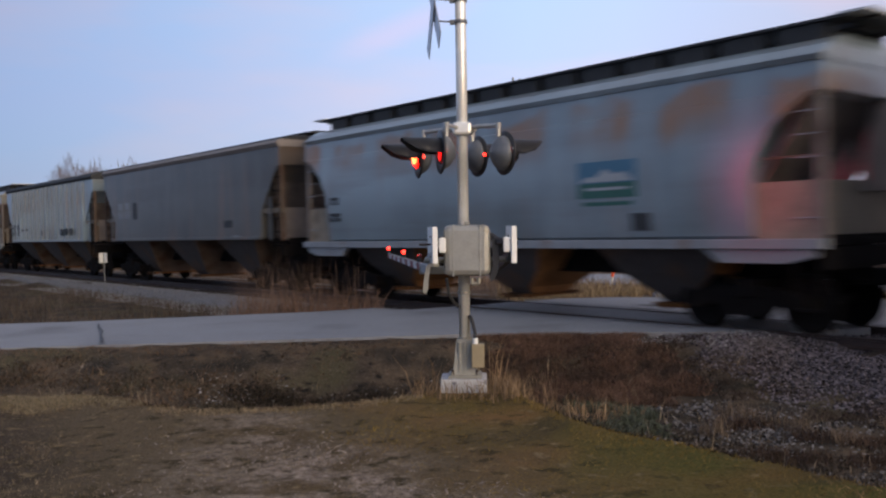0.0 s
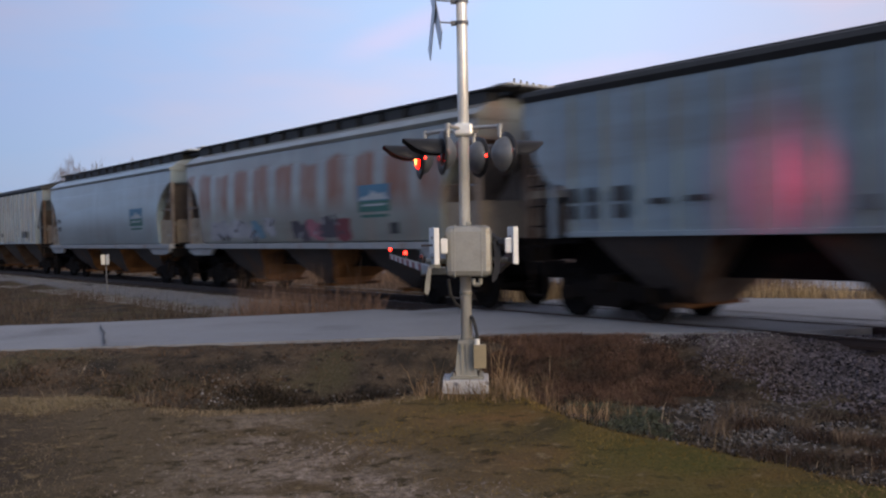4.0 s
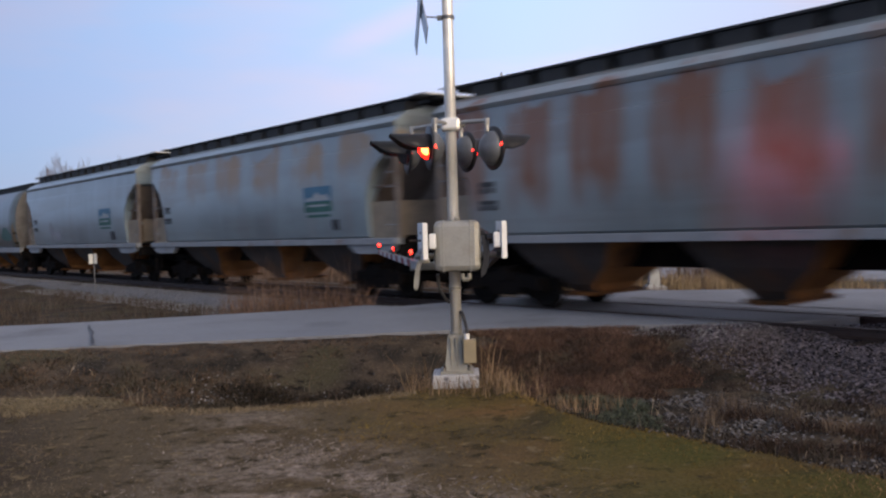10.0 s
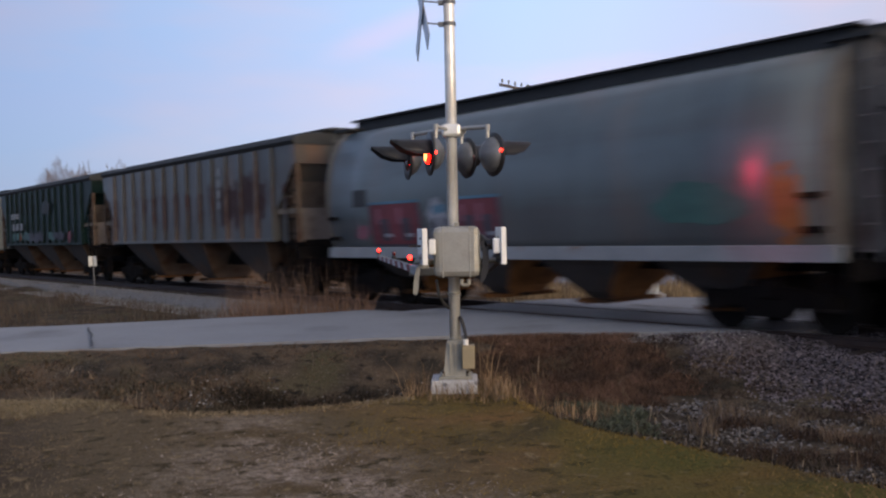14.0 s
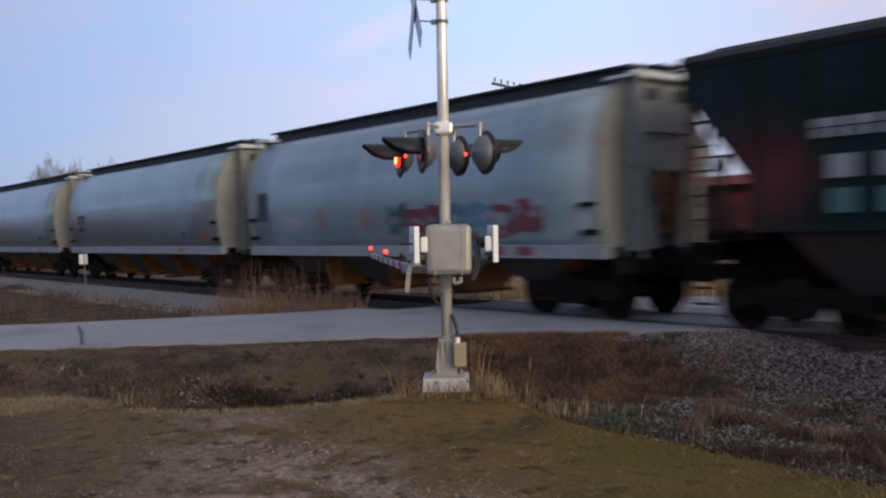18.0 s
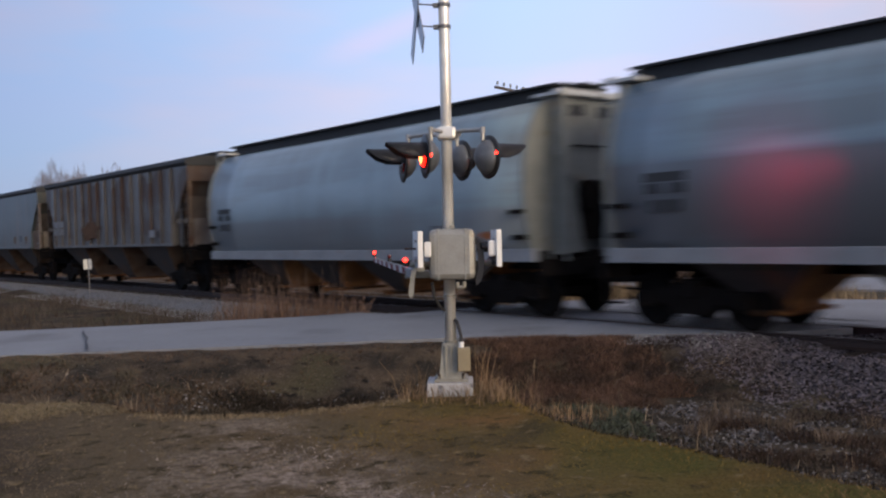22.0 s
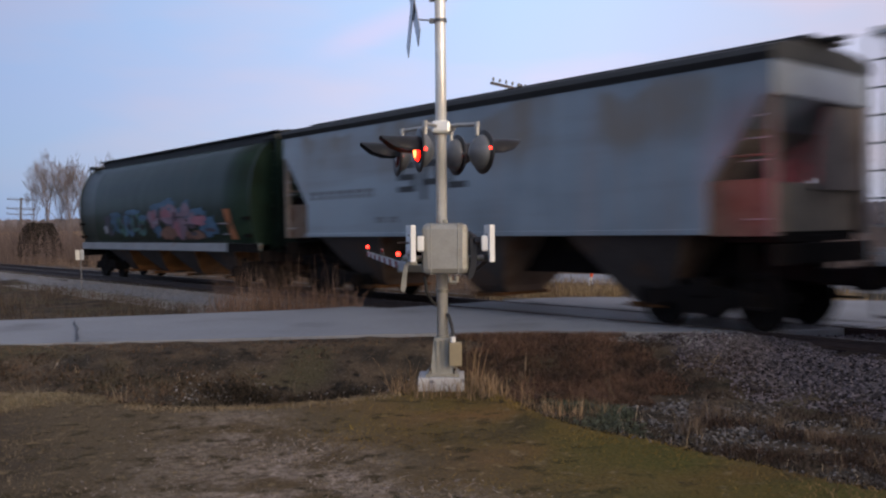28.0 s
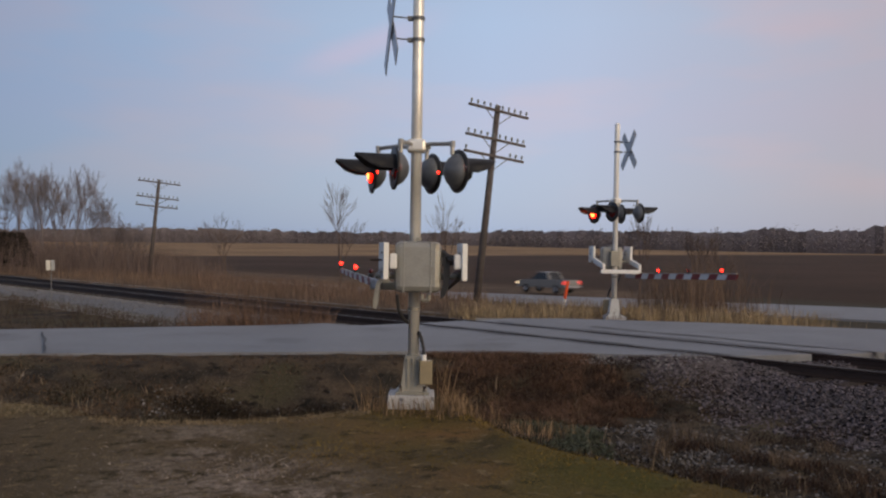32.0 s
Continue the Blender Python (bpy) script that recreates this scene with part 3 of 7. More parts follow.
# ---- crossing road, highway, rails ----
def slab(name, outline, top, thick, material, label, category, kind="structure"):
    bm = B()
    t = [bm.verts.new((x, y, top(x, y))) for x, y in outline]
    u = [bm.verts.new((x, y, top(x, y) - thick)) for x, y in outline]
    bm.faces.new(t)
    bm.faces.new(u[::-1])
    for k in range(len(t)):
        bm.faces.new((t[k], u[k], u[(k + 1) % len(t)], t[(k + 1) % len(t)]))
    bmesh.ops.triangulate(bm, faces=[f for f in bm.faces if len(f.verts) > 4])
    return tagged(new(name, mesh_of(bm, name, material)), label, category, "", kind)


def tp(s, off):
    p = on_track(s, off)
    return (p.x, p.y)


def road_top(x, y):
    d = abs(across(x, y) - PT)
    return 0.05 - 0.05 * min(1, max(0, (d - 1.5) / 6))


LEFT_ROAD = [(-60, 9.5), (-30, 12.3), (-6.9, 14.3), (-1.7, 14.75), (1.1, 14.85), (2.3, 14.55), tp(9.0, -1.9), tp(8.0, -1.2), tp(7.9, -0.86), tp(9.6, -0.86), tp(15.4, -0.86), tp(15.6, -2.0), (-2.6, 19.9), (-4, 19.35), (-9, 18.4), (-30, 16.2), (-60, 13.6)]
MID_ROAD = [tp(7.6, -0.62), tp(7.2, 0.0), tp(6.9, 0.66), tp(15.2, 0.66), tp(15.3, -0.62)]
RIGHT_ROAD = [tp(6.6, 0.9), tp(6.3, 2.0), tp(3.6, 3.0), tp(-6, 4.2), (26, 8), (26, 14.4), (9.7, 19.7), (6.8, 20.9), (3.0, 21.8), (0.8, 21.5), tp(15.0, 2.0), tp(15.0, 0.9)]
slab("road", LEFT_ROAD, road_top, 0.25, ASPHALT, "worn pale grey asphalt country road up to the rails", "road")
slab("road_between_rails", MID_ROAD, lambda x, y: 0.05, 0.12, ASPHALT, "grey asphalt infill between the two rails", "road")
slab("road_beyond", RIGHT_ROAD, road_top, 0.25, ASPHALT, "worn grey asphalt approach beyond the rails", "road")
HW = [(130.0, -340), (42.2, 60), (40.0, 700), (50.0, 700), (51.5, 60), (150.0, -280)]
slab("highway", [(n * NX + s * DX, n * NY + s * DY) for n, s in HW], lambda x, y: -2.12, 0.2, ASPHALT, "grey two-lane highway parallel to the railway", "road")


def strip(name, pts, wide, lift, material, label):
    bm = B()
    ps = [Vector((x, y, road_top(x, y) + lift)) for x, y in pts]
    rows = []
    for i, p in enumerate(ps):
        d = (ps[min(i + 1, len(ps) - 1)] - ps[max(i - 1, 0)]).normalized()
        side = Vector((-d.y, d.x, 0)) * wide * (0.7 + 0.3 * math.sin(i * 2.3))
        rows.append((bm.verts.new(p + side), bm.verts.new(p - side)))
    for (a, b), (c, d2) in zip(rows, rows[1:]):
        bm.faces.new((a, b, d2, c))
    return tagged(new(name, mesh_of(bm, name, material)), label, "road mark", "", "structure")


strip("road_crack", [(-6.38, 14.4), (-6.6, 14.9), (-6.92, 15.6), (-7.16, 16.2), (-7.58, 17.0), (-7.84, 17.6)], 0.03, 0.035, TAR, "black tar-sealed crack across the road")
strip("tar_patch", [tp(5.9, 3.0), tp(5.0, 3.3), tp(4.0, 3.6), tp(2.4, 4.2)], 0.22, 0.004, TAR, "dark worn tar patch beside the far rail")


WORN = mat("grimy_flangeway", (0.15, 0.152, 0.162), 0.8, 0, 0.35, 1.6, 0.3, 60)
for k, (s0, s1, off, wide) in enumerate(((7.9, 14.6, -0.96, 0.06), (7.6, 14.4, -0.58, 0.06), (7.1, 14.2, 0.58, 0.06), (6.7, 14.4, 0.99, 0.07), (5.2, 12.4, 1.75, 0.09))):
    strip("flangeway_stain", [tp(s0 + (s1 - s0) * j / 9, off + 0.05 * math.sin(j * 1.9 + k)) for j in range(10)], wide, 0.012, WORN, "dark grime worn into the paving beside the rail")


def rail_profile(off):
    w = ((-0.07, -0.17), (0.07, -0.17), (0.07, -0.155), (0.012, -0.13), (0.012, -0.045), (0.036, -0.035), (0.036, -0.004), (0.03, 0), (-0.03, 0), (-0.036, -0.004), (-0.036, -0.035), (-0.012, -0.045), (-0.012, -0.13), (-0.07, -0.155))
    bm = B()
    a = [bm.verts.new(on_track(-380, off + x, RAIL + z)) for x, z in w]
    b = [bm.verts.new(on_track(470, off + x, RAIL + z)) for x, z in w]
    for k in range(len(w)):
        f = bm.faces.new((a[k], b[k], b[(k + 1) % len(w)], a[(k + 1) % len(w)]))
        f.material_index = 1 if k in (6, 7, 8) else 0
    return bm


track = thing("railway_track", "single railway track of rusty steel rails on dark ties", "railway track", kind="structure")
for off in (-0.753, 0.753):
    r = part("rail", rail_profile(off), RUST_RAIL, track)
    r.data.materials.append(RAILTOP)


# ---- line-side signals ----
def lamp_parts(sig, centre, facing, lit_state, aim=None):
    """One flashing lamp: round black background, grey housing, long black hood, red lens, and the disc behind the lens that turns its lit face out."""
    f = Vector(facing).normalized()
    side = Vector((0, 0, 1)).cross(f).normalized()
    m = Matrix((f, side, Vector((0, 0, 1)))).transposed().to_4x4()
    m.translation = centre
    disc = part("background_disc", lathe(B(), ((0.0, 0.15), (0.012, 0.25), (-0.006, 0.258), (-0.012, 0.115)), m, 28), BLACK, sig, "round black lamp background", True)
    part("housing", lathe(B(), ((-0.012, 0.14), (-0.02, 0.205), (-0.045, 0.20), (-0.10, 0.165), (-0.15, 0.095), (-0.17, 0.04), (-0.175, 0.0)), m, 24), HOUSING, disc, "grey domed lamp housing", True)
    hood = B()
    rows = []
    for x, low in ((0.0, -0.02), (0.18, -0.015), (0.32, 0.03), (0.455, 0.13)):
        a0 = math.asin(max(-1, min(1, low / 0.166)))
        rows.append([hood.verts.new(m @ Vector((x, 0.166 * math.cos(a0 + k * (math.pi - 2 * a0) / 14), 0.166 * math.sin(a0 + k * (math.pi - 2 * a0) / 14)))) for k in range(15)])
    for ra, rb in zip(rows, rows[1:]):
        for k in range(14):
            hood.faces.new((ra[k], ra[k + 1], rb[k + 1], rb[k]))
    bmesh.ops.solidify(hood, geom=hood.faces[:], thickness=0.006)
    part("hood", hood, HOOD, disc, "long black lamp hood", True)
    part("lens", lathe(B(), ((0.0, 0.15), (0.018, 0.135), (0.028, 0.08), (0.031, 0.0)), m, 20), REDLENS, disc, "dark red lens", True)
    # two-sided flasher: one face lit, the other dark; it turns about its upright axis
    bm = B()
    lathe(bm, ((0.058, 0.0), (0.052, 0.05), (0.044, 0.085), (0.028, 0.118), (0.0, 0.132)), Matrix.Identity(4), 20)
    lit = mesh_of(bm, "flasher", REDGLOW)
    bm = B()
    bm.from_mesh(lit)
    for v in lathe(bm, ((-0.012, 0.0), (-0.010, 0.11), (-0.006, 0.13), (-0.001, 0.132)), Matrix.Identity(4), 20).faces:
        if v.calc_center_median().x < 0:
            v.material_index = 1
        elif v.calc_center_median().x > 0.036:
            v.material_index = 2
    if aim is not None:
        # unseen cup added on the dark side; turned out, it blocks the beam
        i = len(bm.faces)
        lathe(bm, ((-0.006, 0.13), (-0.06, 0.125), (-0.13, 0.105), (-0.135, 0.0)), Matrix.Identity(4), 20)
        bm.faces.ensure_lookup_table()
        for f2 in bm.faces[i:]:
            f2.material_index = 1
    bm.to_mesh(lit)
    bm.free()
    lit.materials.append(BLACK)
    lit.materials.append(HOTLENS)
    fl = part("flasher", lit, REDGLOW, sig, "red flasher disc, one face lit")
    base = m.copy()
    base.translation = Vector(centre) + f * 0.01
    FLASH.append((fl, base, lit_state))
    if aim is not None:
        # the red beam that the lamp throws down the road, on whatever passes
        for cone, power in ((23, 160.0), (40, 160.0)):
            spot = new("signal_beam", bpy.data.lights.new("signal_beam", "SPOT"))
            spot.data.energy, spot.data.color = power, (1.0, 0.04, 0.10)
            spot.data.spot_size, spot.data.spot_blend, spot.data.shadow_soft_size = radians(cone), 1.0, 0.05
            spot.matrix_world = look(sig.matrix_basis @ (Vector(centre) + f * 0.115), aim) @ Matrix.Diagonal((0.8, 1, 1, 1))


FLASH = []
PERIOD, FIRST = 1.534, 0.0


def crossing_signal(m, label, phase=1):
    sig = thing("crossing_signal", label, "crossing signal", m, "crossing signals")
    # concrete foundation, cast base with fins, mast
    part("foundation", box(B(), -0.29, 0.26, -0.27, 0.27, -1.1, 0.0, 0.012), CONCRETE, sig, "mottled white-painted concrete block")
    bm = box(B(), -0.2, 0.2, -0.2, 0.2, 0.0, 0.035, 0.005)
    for k in range(4):
        a = k * math.pi / 2 + math.pi / 4
        c, s = math.cos(a), math.sin(a)
        f = prism(B(), ((0.05, 0.03), (0.235, 0.03), (0.235, 0.06), (0.175, 0.10), (0.135, 0.44), (0.05, 0.44)), -0.012, 0.012)
        bmesh.ops.rotate(f, verts=f.verts, cent=(0, 0, 0), matrix=Matrix.Rotation(a, 3, "Z"))
        tmp = bpy.data.meshes.new("fin")
        f.to_mesh(tmp)
        f.free()
        bm.from_mesh(tmp)
        bpy.data.meshes.remove(tmp)
    stack(bm, [(0.035, 0.145, 0.145), (0.12, 0.135, 0.135), (0.44, 0.098, 0.098), (0.455, 0.085, 0.085)])
    for rx in (-0.062, 0.0, 0.062):
        prism(bm, ((rx - 0.010, 0.06), (rx + 0.010, 0.06), (rx + 0.008, 0.43), (rx - 0.008, 0.43)), -0.15, -0.09)
    base = part("mast_base", bm, CASTING if phase > 0 else PALEGREY, sig, "flared cast mast base" if phase > 0 else "pale flared mast base")
    for k in range(4):
        a = k * math.pi / 2 + math.pi / 4
        part("anchor_bolt", rod(B(), (0.205 * math.cos(a), 0.205 * math.sin(a), 0.03), (0.205 * math.cos(a), 0.205 * math.sin(a), 0.1), 0.016, seg=6), RUST_RAIL, base)
    part("junction_box", box(B(), 0.085, 0.235, -0.27, -0.15, 0.14, 0.42, 0.01), mat("tan_box", (0.30, 0.25, 0.16), 0.5, 0.2, 0.12, 6), sig, "small tan junction box")
    part("mast", lathe(B(), ((0.40, 0.0), (0.40, 0.0675), (4.98, 0.0665), (5.02, 0.05), (5.03, 0.0)), Matrix(((0, 0, 1, 0), (0, 1, 0, 0), (1, 0, 0, 0), (0, 0, 0, 1))), 24), STEEL if phase > 0 else WHITE, sig, "bright galvanised steel mast" if phase > 0 else "white mast", True)
    for z in (0.46, 1.02):
        part("mast_collar", lathe(B(), ((z - 0.02, 0.066), (z - 0.02, 0.078), (z + 0.02, 0.078), (z + 0.02, 0.066)), Matrix(((0, 0, 1, 0), (0, 1, 0, 0), (1, 0, 0, 0), (0, 0, 0, 1))), 20), CASTING, sig)
    part("conduit", pipe(B(), [(0.062, -0.06, 0.74), (0.085, -0.09, 0.70), (0.11, -0.12, 0.62), (0.128, -0.16, 0.54), (0.132, -0.2, 0.44)], 0.021), RUBBER, sig, "black flexible conduit")
    part("conduit_fitting", rod(B(), (0.132, -0.2, 0.42), (0.132, -0.2, 0.485), 0.03), WHITE, sig)
    # crossbuck on two clamps, facing the road
    u = Vector((0.98, 0.19, 0)).normalized()
    v = Vector((-u.y, u.x, 0))
    rot = Matrix((u, v, Vector((0, 0, 1)))).transposed().to_4x4()
    cb_at = -u * 0.33 + Vector((0, 0, 4.40 if phase > 0 else 4.33))
    for sgn in (1, -1):
        bm = box(B(), -0.006 + 0.012 * sgn, 0.006 + 0.012 * sgn, -0.61, 0.61, -0.115, 0.115, 0.003)
        bm.transform(Matrix.Translation(cb_at) @ rot @ Matrix.Rotation(sgn * math.pi / 4, 4, "X"))
        part("crossbuck_blade", bm, SIGNBACK, sig, "bare-metal backed crossbuck blade")
    for dz in (-0.07, 0.19):
        c = Vector((0, 0, 4.345 + dz))
        bm = pipe(B(), [c + u * 0.075, c - u * 0.10, c - u * 0.33 + Vector((0, 0, 0.01))], 0.01)
        lathe(bm, ((-0.02, 0.07), (-0.02, 0.08), (0.02, 0.08), (0.02, 0.07)), Matrix.Translation(c) @ Matrix(((0, 0, 1, 0), (0, 1, 0, 0), (1, 0, 0, 0), (0, 0, 0, 1))), 16)
        box(bm, -0.13, -0.06, -0.03, 0.03, c.z - 0.025, c.z + 0.025)
        part("sign_clamp", bm, HOUSING, sig, "dark clamp band")
    # crossarm with junction casting; four lamps back to back
    cx = Vector((-0.37, 0.93, 0)).normalized()
    hz = 2.99
    bm = B()
    box(bm, -0.115, 0.115, -0.13, 0.11, hz - 0.08, hz + 0.075, 0.035)
    for sx in (-1, 1):
        rod(bm, (sx * 0.10, -0.02, hz), (sx * 0.175, -0.02, hz), 0.045, 0.036)
    part("crossarm_hub", bm, STEEL, sig, "cast crossarm hub")
    ends = {1: cx * 0.43, -1: -cx * 0.43}
    for k, e in ends.items():
        el, er = e - u * 0.405, e + u * 0.35
        for tip, sx in ((el, 1), (er, -1)):
            q = tip + Vector((0.07 * sx, 0, hz))
            part("crossarm", pipe(B(), [(0, 0, hz), tip * 0.35 + Vector((0, 0, hz + 0.015)), q, q - Vector((0, 0, 0.03)), q - Vector((0.0, 0, 0.13))], 0.025), ARMPIPE, sig, "dull pipe bracket")
            part("elbow", rod(B(), q - Vector((0, 0, 0.035)), q + Vector((0, 0, 0.03)), 0.033), ARMPIPE, sig)
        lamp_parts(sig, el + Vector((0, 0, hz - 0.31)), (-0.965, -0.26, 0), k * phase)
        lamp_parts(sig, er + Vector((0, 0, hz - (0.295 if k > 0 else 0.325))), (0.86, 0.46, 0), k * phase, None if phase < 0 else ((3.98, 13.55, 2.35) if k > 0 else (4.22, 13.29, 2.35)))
        # side peep lights on the housings
        for spot_place in (er + Vector((0.085, -0.19, hz - 0.29)), el + Vector((0.075, -0.195, hz - 0.31))):
            bm = B()
            bmesh.ops.create_uvsphere(bm, u_segments=10, v_segments=6, radius=0.02)
            me = mesh_of(bm, "peep_light", REDGLOW_SMALL)
            me.materials.append(HOUSING)
            for q in me.polygons:
                q.material_index = 1 if q.center.x < -0.001 else 0
            peep = part("peep_light", me, REDGLOW_SMALL, sig, "tiny red side peep light")
            spot_at = pose(0, 0, 0, 0, 0, -90)
            spot_at.translation = spot_place
            FLASH.append((peep, spot_at, k * phase))
    # gate mechanism case, on the mast's lawn side
    up = 0.035 if phase > 0 else 0.0
    bm = box(B(), -0.225, 0.322, -0.42, -0.07, 1.20 + up, 1.80 + up, 0.07)
    case = part("mechanism_case", bm, BOXGREY, sig, "grey cast gate mechanism case")
    for x in (-0.115, 0.2):
        part("case_band", box(B(), x - 0.007, x + 0.007, -0.427, -0.062, 1.195 + up, 1.805 + up, 0.004), BOXGREY, case)
    part("case_latch", box(B(), 0.02, 0.08, -0.28, -0.2, 1.80 + up, 1.845 + up, 0.01), CASTING, case)
    part("case_clamp", box(B(), -0.12, 0.12, -0.1, 0.1, 1.3, 1.7, 0.01), CASTING, case)
    part("drive_shaft", rod(B(), (-0.46, -0.22, 1.42), (0.58, -0.22, 1.42), 0.035, seg=12), CASTING, sig)
    part("cable", pipe(B(), [(-0.2, -0.2, 1.2), (-0.18, -0.18, 1.02), (-0.12, -0.12, 0.9), (-0.07, -0.05, 0.85)], 0.02), RUBBER, sig, "black looped cable")
    part("drain_plugs", pipe(B(), [(0.1, -0.3, 1.21), (0.1, -0.3, 1.14), (0.18, -0.3, 1.14), (0.18, -0.3, 1.21)], 0.025), CASTING, case)
    a = Vector((-0.19, 0.98, 0)).normalized()
    for x in (-0.375, 0.534) if phase > 0 else (-0.42, 0.50):
        o = Vector((x, -0.22, 0))
        bm = B()
        p0, p1 = o - a * 0.30, o + a * 0.72
        for q0, q1, z0, z1 in ((p0, o, 1.47, 1.45), (o, p1, 1.45, 1.29)):
            w = Vector((0.03, 0.006, 0))
            vs = [bm.verts.new(q + s * w + Vector((0, 0, z + h))) for q, z in ((q0, z0), (q1, z1)) for s in (-1, 1) for h in (-0.06, 0.06)]
            for fidx in ((0, 1, 3, 2), (4, 6, 7, 5), (0, 4, 5, 1), (2, 3, 7, 6), (0, 2, 6, 4), (1, 5, 7, 3)):
                bm.faces.new([vs[i] for i in fidx])
        arm_side = part("side_arm", bm, (SIGNBACK if x < 0 else BLACK) if phase > 0 else WHITE, sig, "grey gate side arm" if phase > 0 else "white gate side arm")
        cw = p0
        # stacked counterweight plates, seen almost edge-on
        low, deep = (1.39, 0.44) if x < 0 else (1.385, 0.30)
        m_cw = Matrix((Vector((-a.y, a.x, 0)) * -1, a, Vector((0, 0, 1)))).transposed().to_4x4()
        m_cw.translation = cw
        bm = box(B(), -0.03, 0.026, -0.02, deep, 1.49 if x > 0 else low, 1.815, 0.006)
        box(bm, -0.032, 0.028, -0.035, 0.03, low, 1.81, 0.006)
        bm.transform(m_cw)
        weight = part("counterweight", bm, WHITE, arm_side, "white-painted counterweight plate")
        for dz in (1.47, 1.70):
            bm = rod(B(), (-0.05, 0.10, dz), (0.045, 0.10, dz), 0.016, seg=6)
            bm.transform(m_cw)
            part("weight_bolt", bm, CASTING, weight)
        part("weight_block", box(B(), cw.x + (0.045 if x < 0 else -0.12), cw.x + (0.125 if x < 0 else -0.035), cw.y + 0.0, cw.y + 0.1, 1.51, 1.69, 0.02), WHITE, arm_side)
        part("weight_bolt", rod(B(), (cw.x - 0.19, cw.y + 0.12, 1.61), (cw.x + 0.05, cw.y + 0.12, 1.61), 0.014, seg=6), RUST_RAIL, arm_side)
    if phase > 0:
        # curved guard plates below the shaft and the crank on the case's end
        part("arm_guard", prism(B(), ((-0.285, 1.39), (-0.41, 1.39), (-0.45, 1.29), (-0.472, 1.13), (-0.478, 1.05), (-0.445, 1.025), (-0.42, 1.08), (-0.405, 1.24), (-0.385, 1.345), (-0.285, 1.345)), -0.34, -0.22), CASTING, sig, "curved grey guard plate")
        part("arm_guard", prism(B(), ((0.33, 1.66), (0.415, 1.66), (0.425, 1.45), (0.41, 1.3), (0.37, 1.2), (0.32, 1.16), (0.318, 1.24), (0.345, 1.34), (0.35, 1.5)), -0.36, -0.2), BLACK, sig, "dark curved guard plate")
        crank = B()
        rod(crank, (0.32, -0.26, 1.70), (0.56, -0.42, 1.54), 0.05, 0.04, 8)
        rod(crank, (0.34, -0.30, 1.56), (0.57, -0.40, 1.60), 0.025, seg=8)
        box(crank, 0.36, 0.50, -0.36, -0.28, 1.58, 1.68, 0.015)
        part("crank", crank, BLACK, sig, "black drive crank")
    # white crossbar and the striped arm
    q = Vector((0, -0.22, 0)) + a * 0.72
    bm = box(B(), -0.44, 0.30 if phase > 0 else 0.58, -0.035, 0.035, -0.05, 0.05, 0.01)
    drop = 0.0 if phase > 0 else 0.1
    bm.transform(Matrix.Translation((q.x, q.y, 1.27 - drop)))
    part("arm_crossbar", bm, CASTING if phase > 0 else WHITE, sig, "grey arm support bar" if phase > 0 else "white arm support bar")
    root = Vector((-0.40, -0.22, 1.305 if phase > 0 else 1.05)) + a * (0.5 if phase > 0 else 0.17)
    rm = Matrix((a, Vector((-a.y, a.x, 0)), Vector((0, 0, 1)))).transposed().to_4x4() @ pose(0, 0, 0, 0, 0.0 if phase > 0 else -1.75, 0)
    arm = thing("gate_arm", "", "")
    arm.parent = sig
    rm.translation = root
    bm = box(B(), -0.3, 0.35, -0.028, 0.028, -0.055, 0.055, 0.006)
    bm.transform(rm)
    bpy.data.objects.remove(arm)
    arm = part("gate_arm", bm, SIGNBACK, sig, "lowered red and white striped gate arm")
    count, size = 13, 0.39
    for k in range(count):
        x0 = 0.35 + k * size
        h = (0.042 if phase > 0 else 0.068) - 0.0012 * k
        bm = B()
        prism(bm, ((x0 - 0.05, -h), (x0 + size - 0.05, -h), (x0 + size + 0.05, h), (x0 + 0.05, h)), -0.018, 0.018)
        bm.transform(rm)
        part("stripe", bm, REDSTRIPE if k % 2 == 0 else WHITESTRIPE, arm)
    lift = 0.042 if phase > 0 else 0.068
    bm = box(B(), 0.3, 0.35 + count * size, -0.014, 0.014, lift, lift + 0.012)
    bm.transform(rm)
    part("lamp_wire", bm, ARMPIPE, arm)
    for x, state in ((0.5, -1), (2.6, 1), (5.4, 0)) if phase > 0 else ((1.67, -1), (3.3, 1), (4.8, 0)):
        b2 = rm @ Vector((x, 0, 0.06))
        lampb = part("gate_lamp", rod(B(), b2, b2 + Vector((0, 0, 0.05)), 0.035), BLACK, arm, "small red gate arm lamp")
        centre = b2 + Vector((0, 0, 0.08))
        bm = B()
        bmesh.ops.create_uvsphere(bm, u_segments=12, v_segments=8, radius=0.032)
        me = mesh_of(bm, "gate_flasher", REDGLOW_SMALL)
        me.materials.append(REDLENS)
        for p in me.polygons:
            if p.center.x < -0.001 and state:
                p.material_index = 1
        fl = part("gate_flasher", me, REDGLOW_SMALL, sig, "red gate lamp globe, one half lit")
        turn = rm.copy() @ pose(0, 0, 0, 0, 0, 180 if phase > 0 else 0)
        turn.translation = centre
        if state:
            FLASH.append((fl, turn, state * phase))
        else:
            fl.matrix_basis = turn
    return sig


NEAR_M = pose(-0.355, 10.9, -0.02, 0, 0.5, 0)
FAR_M = pose(4.46, 23.4, -0.02, 0, -0.7, 180)
crossing_signal(NEAR_M, "railway crossing signal with flashing lamps, lowered gate and bright steel mast")
crossing_signal(FAR_M, "far railway crossing signal with lit lamps and lowered striped gate", -1)


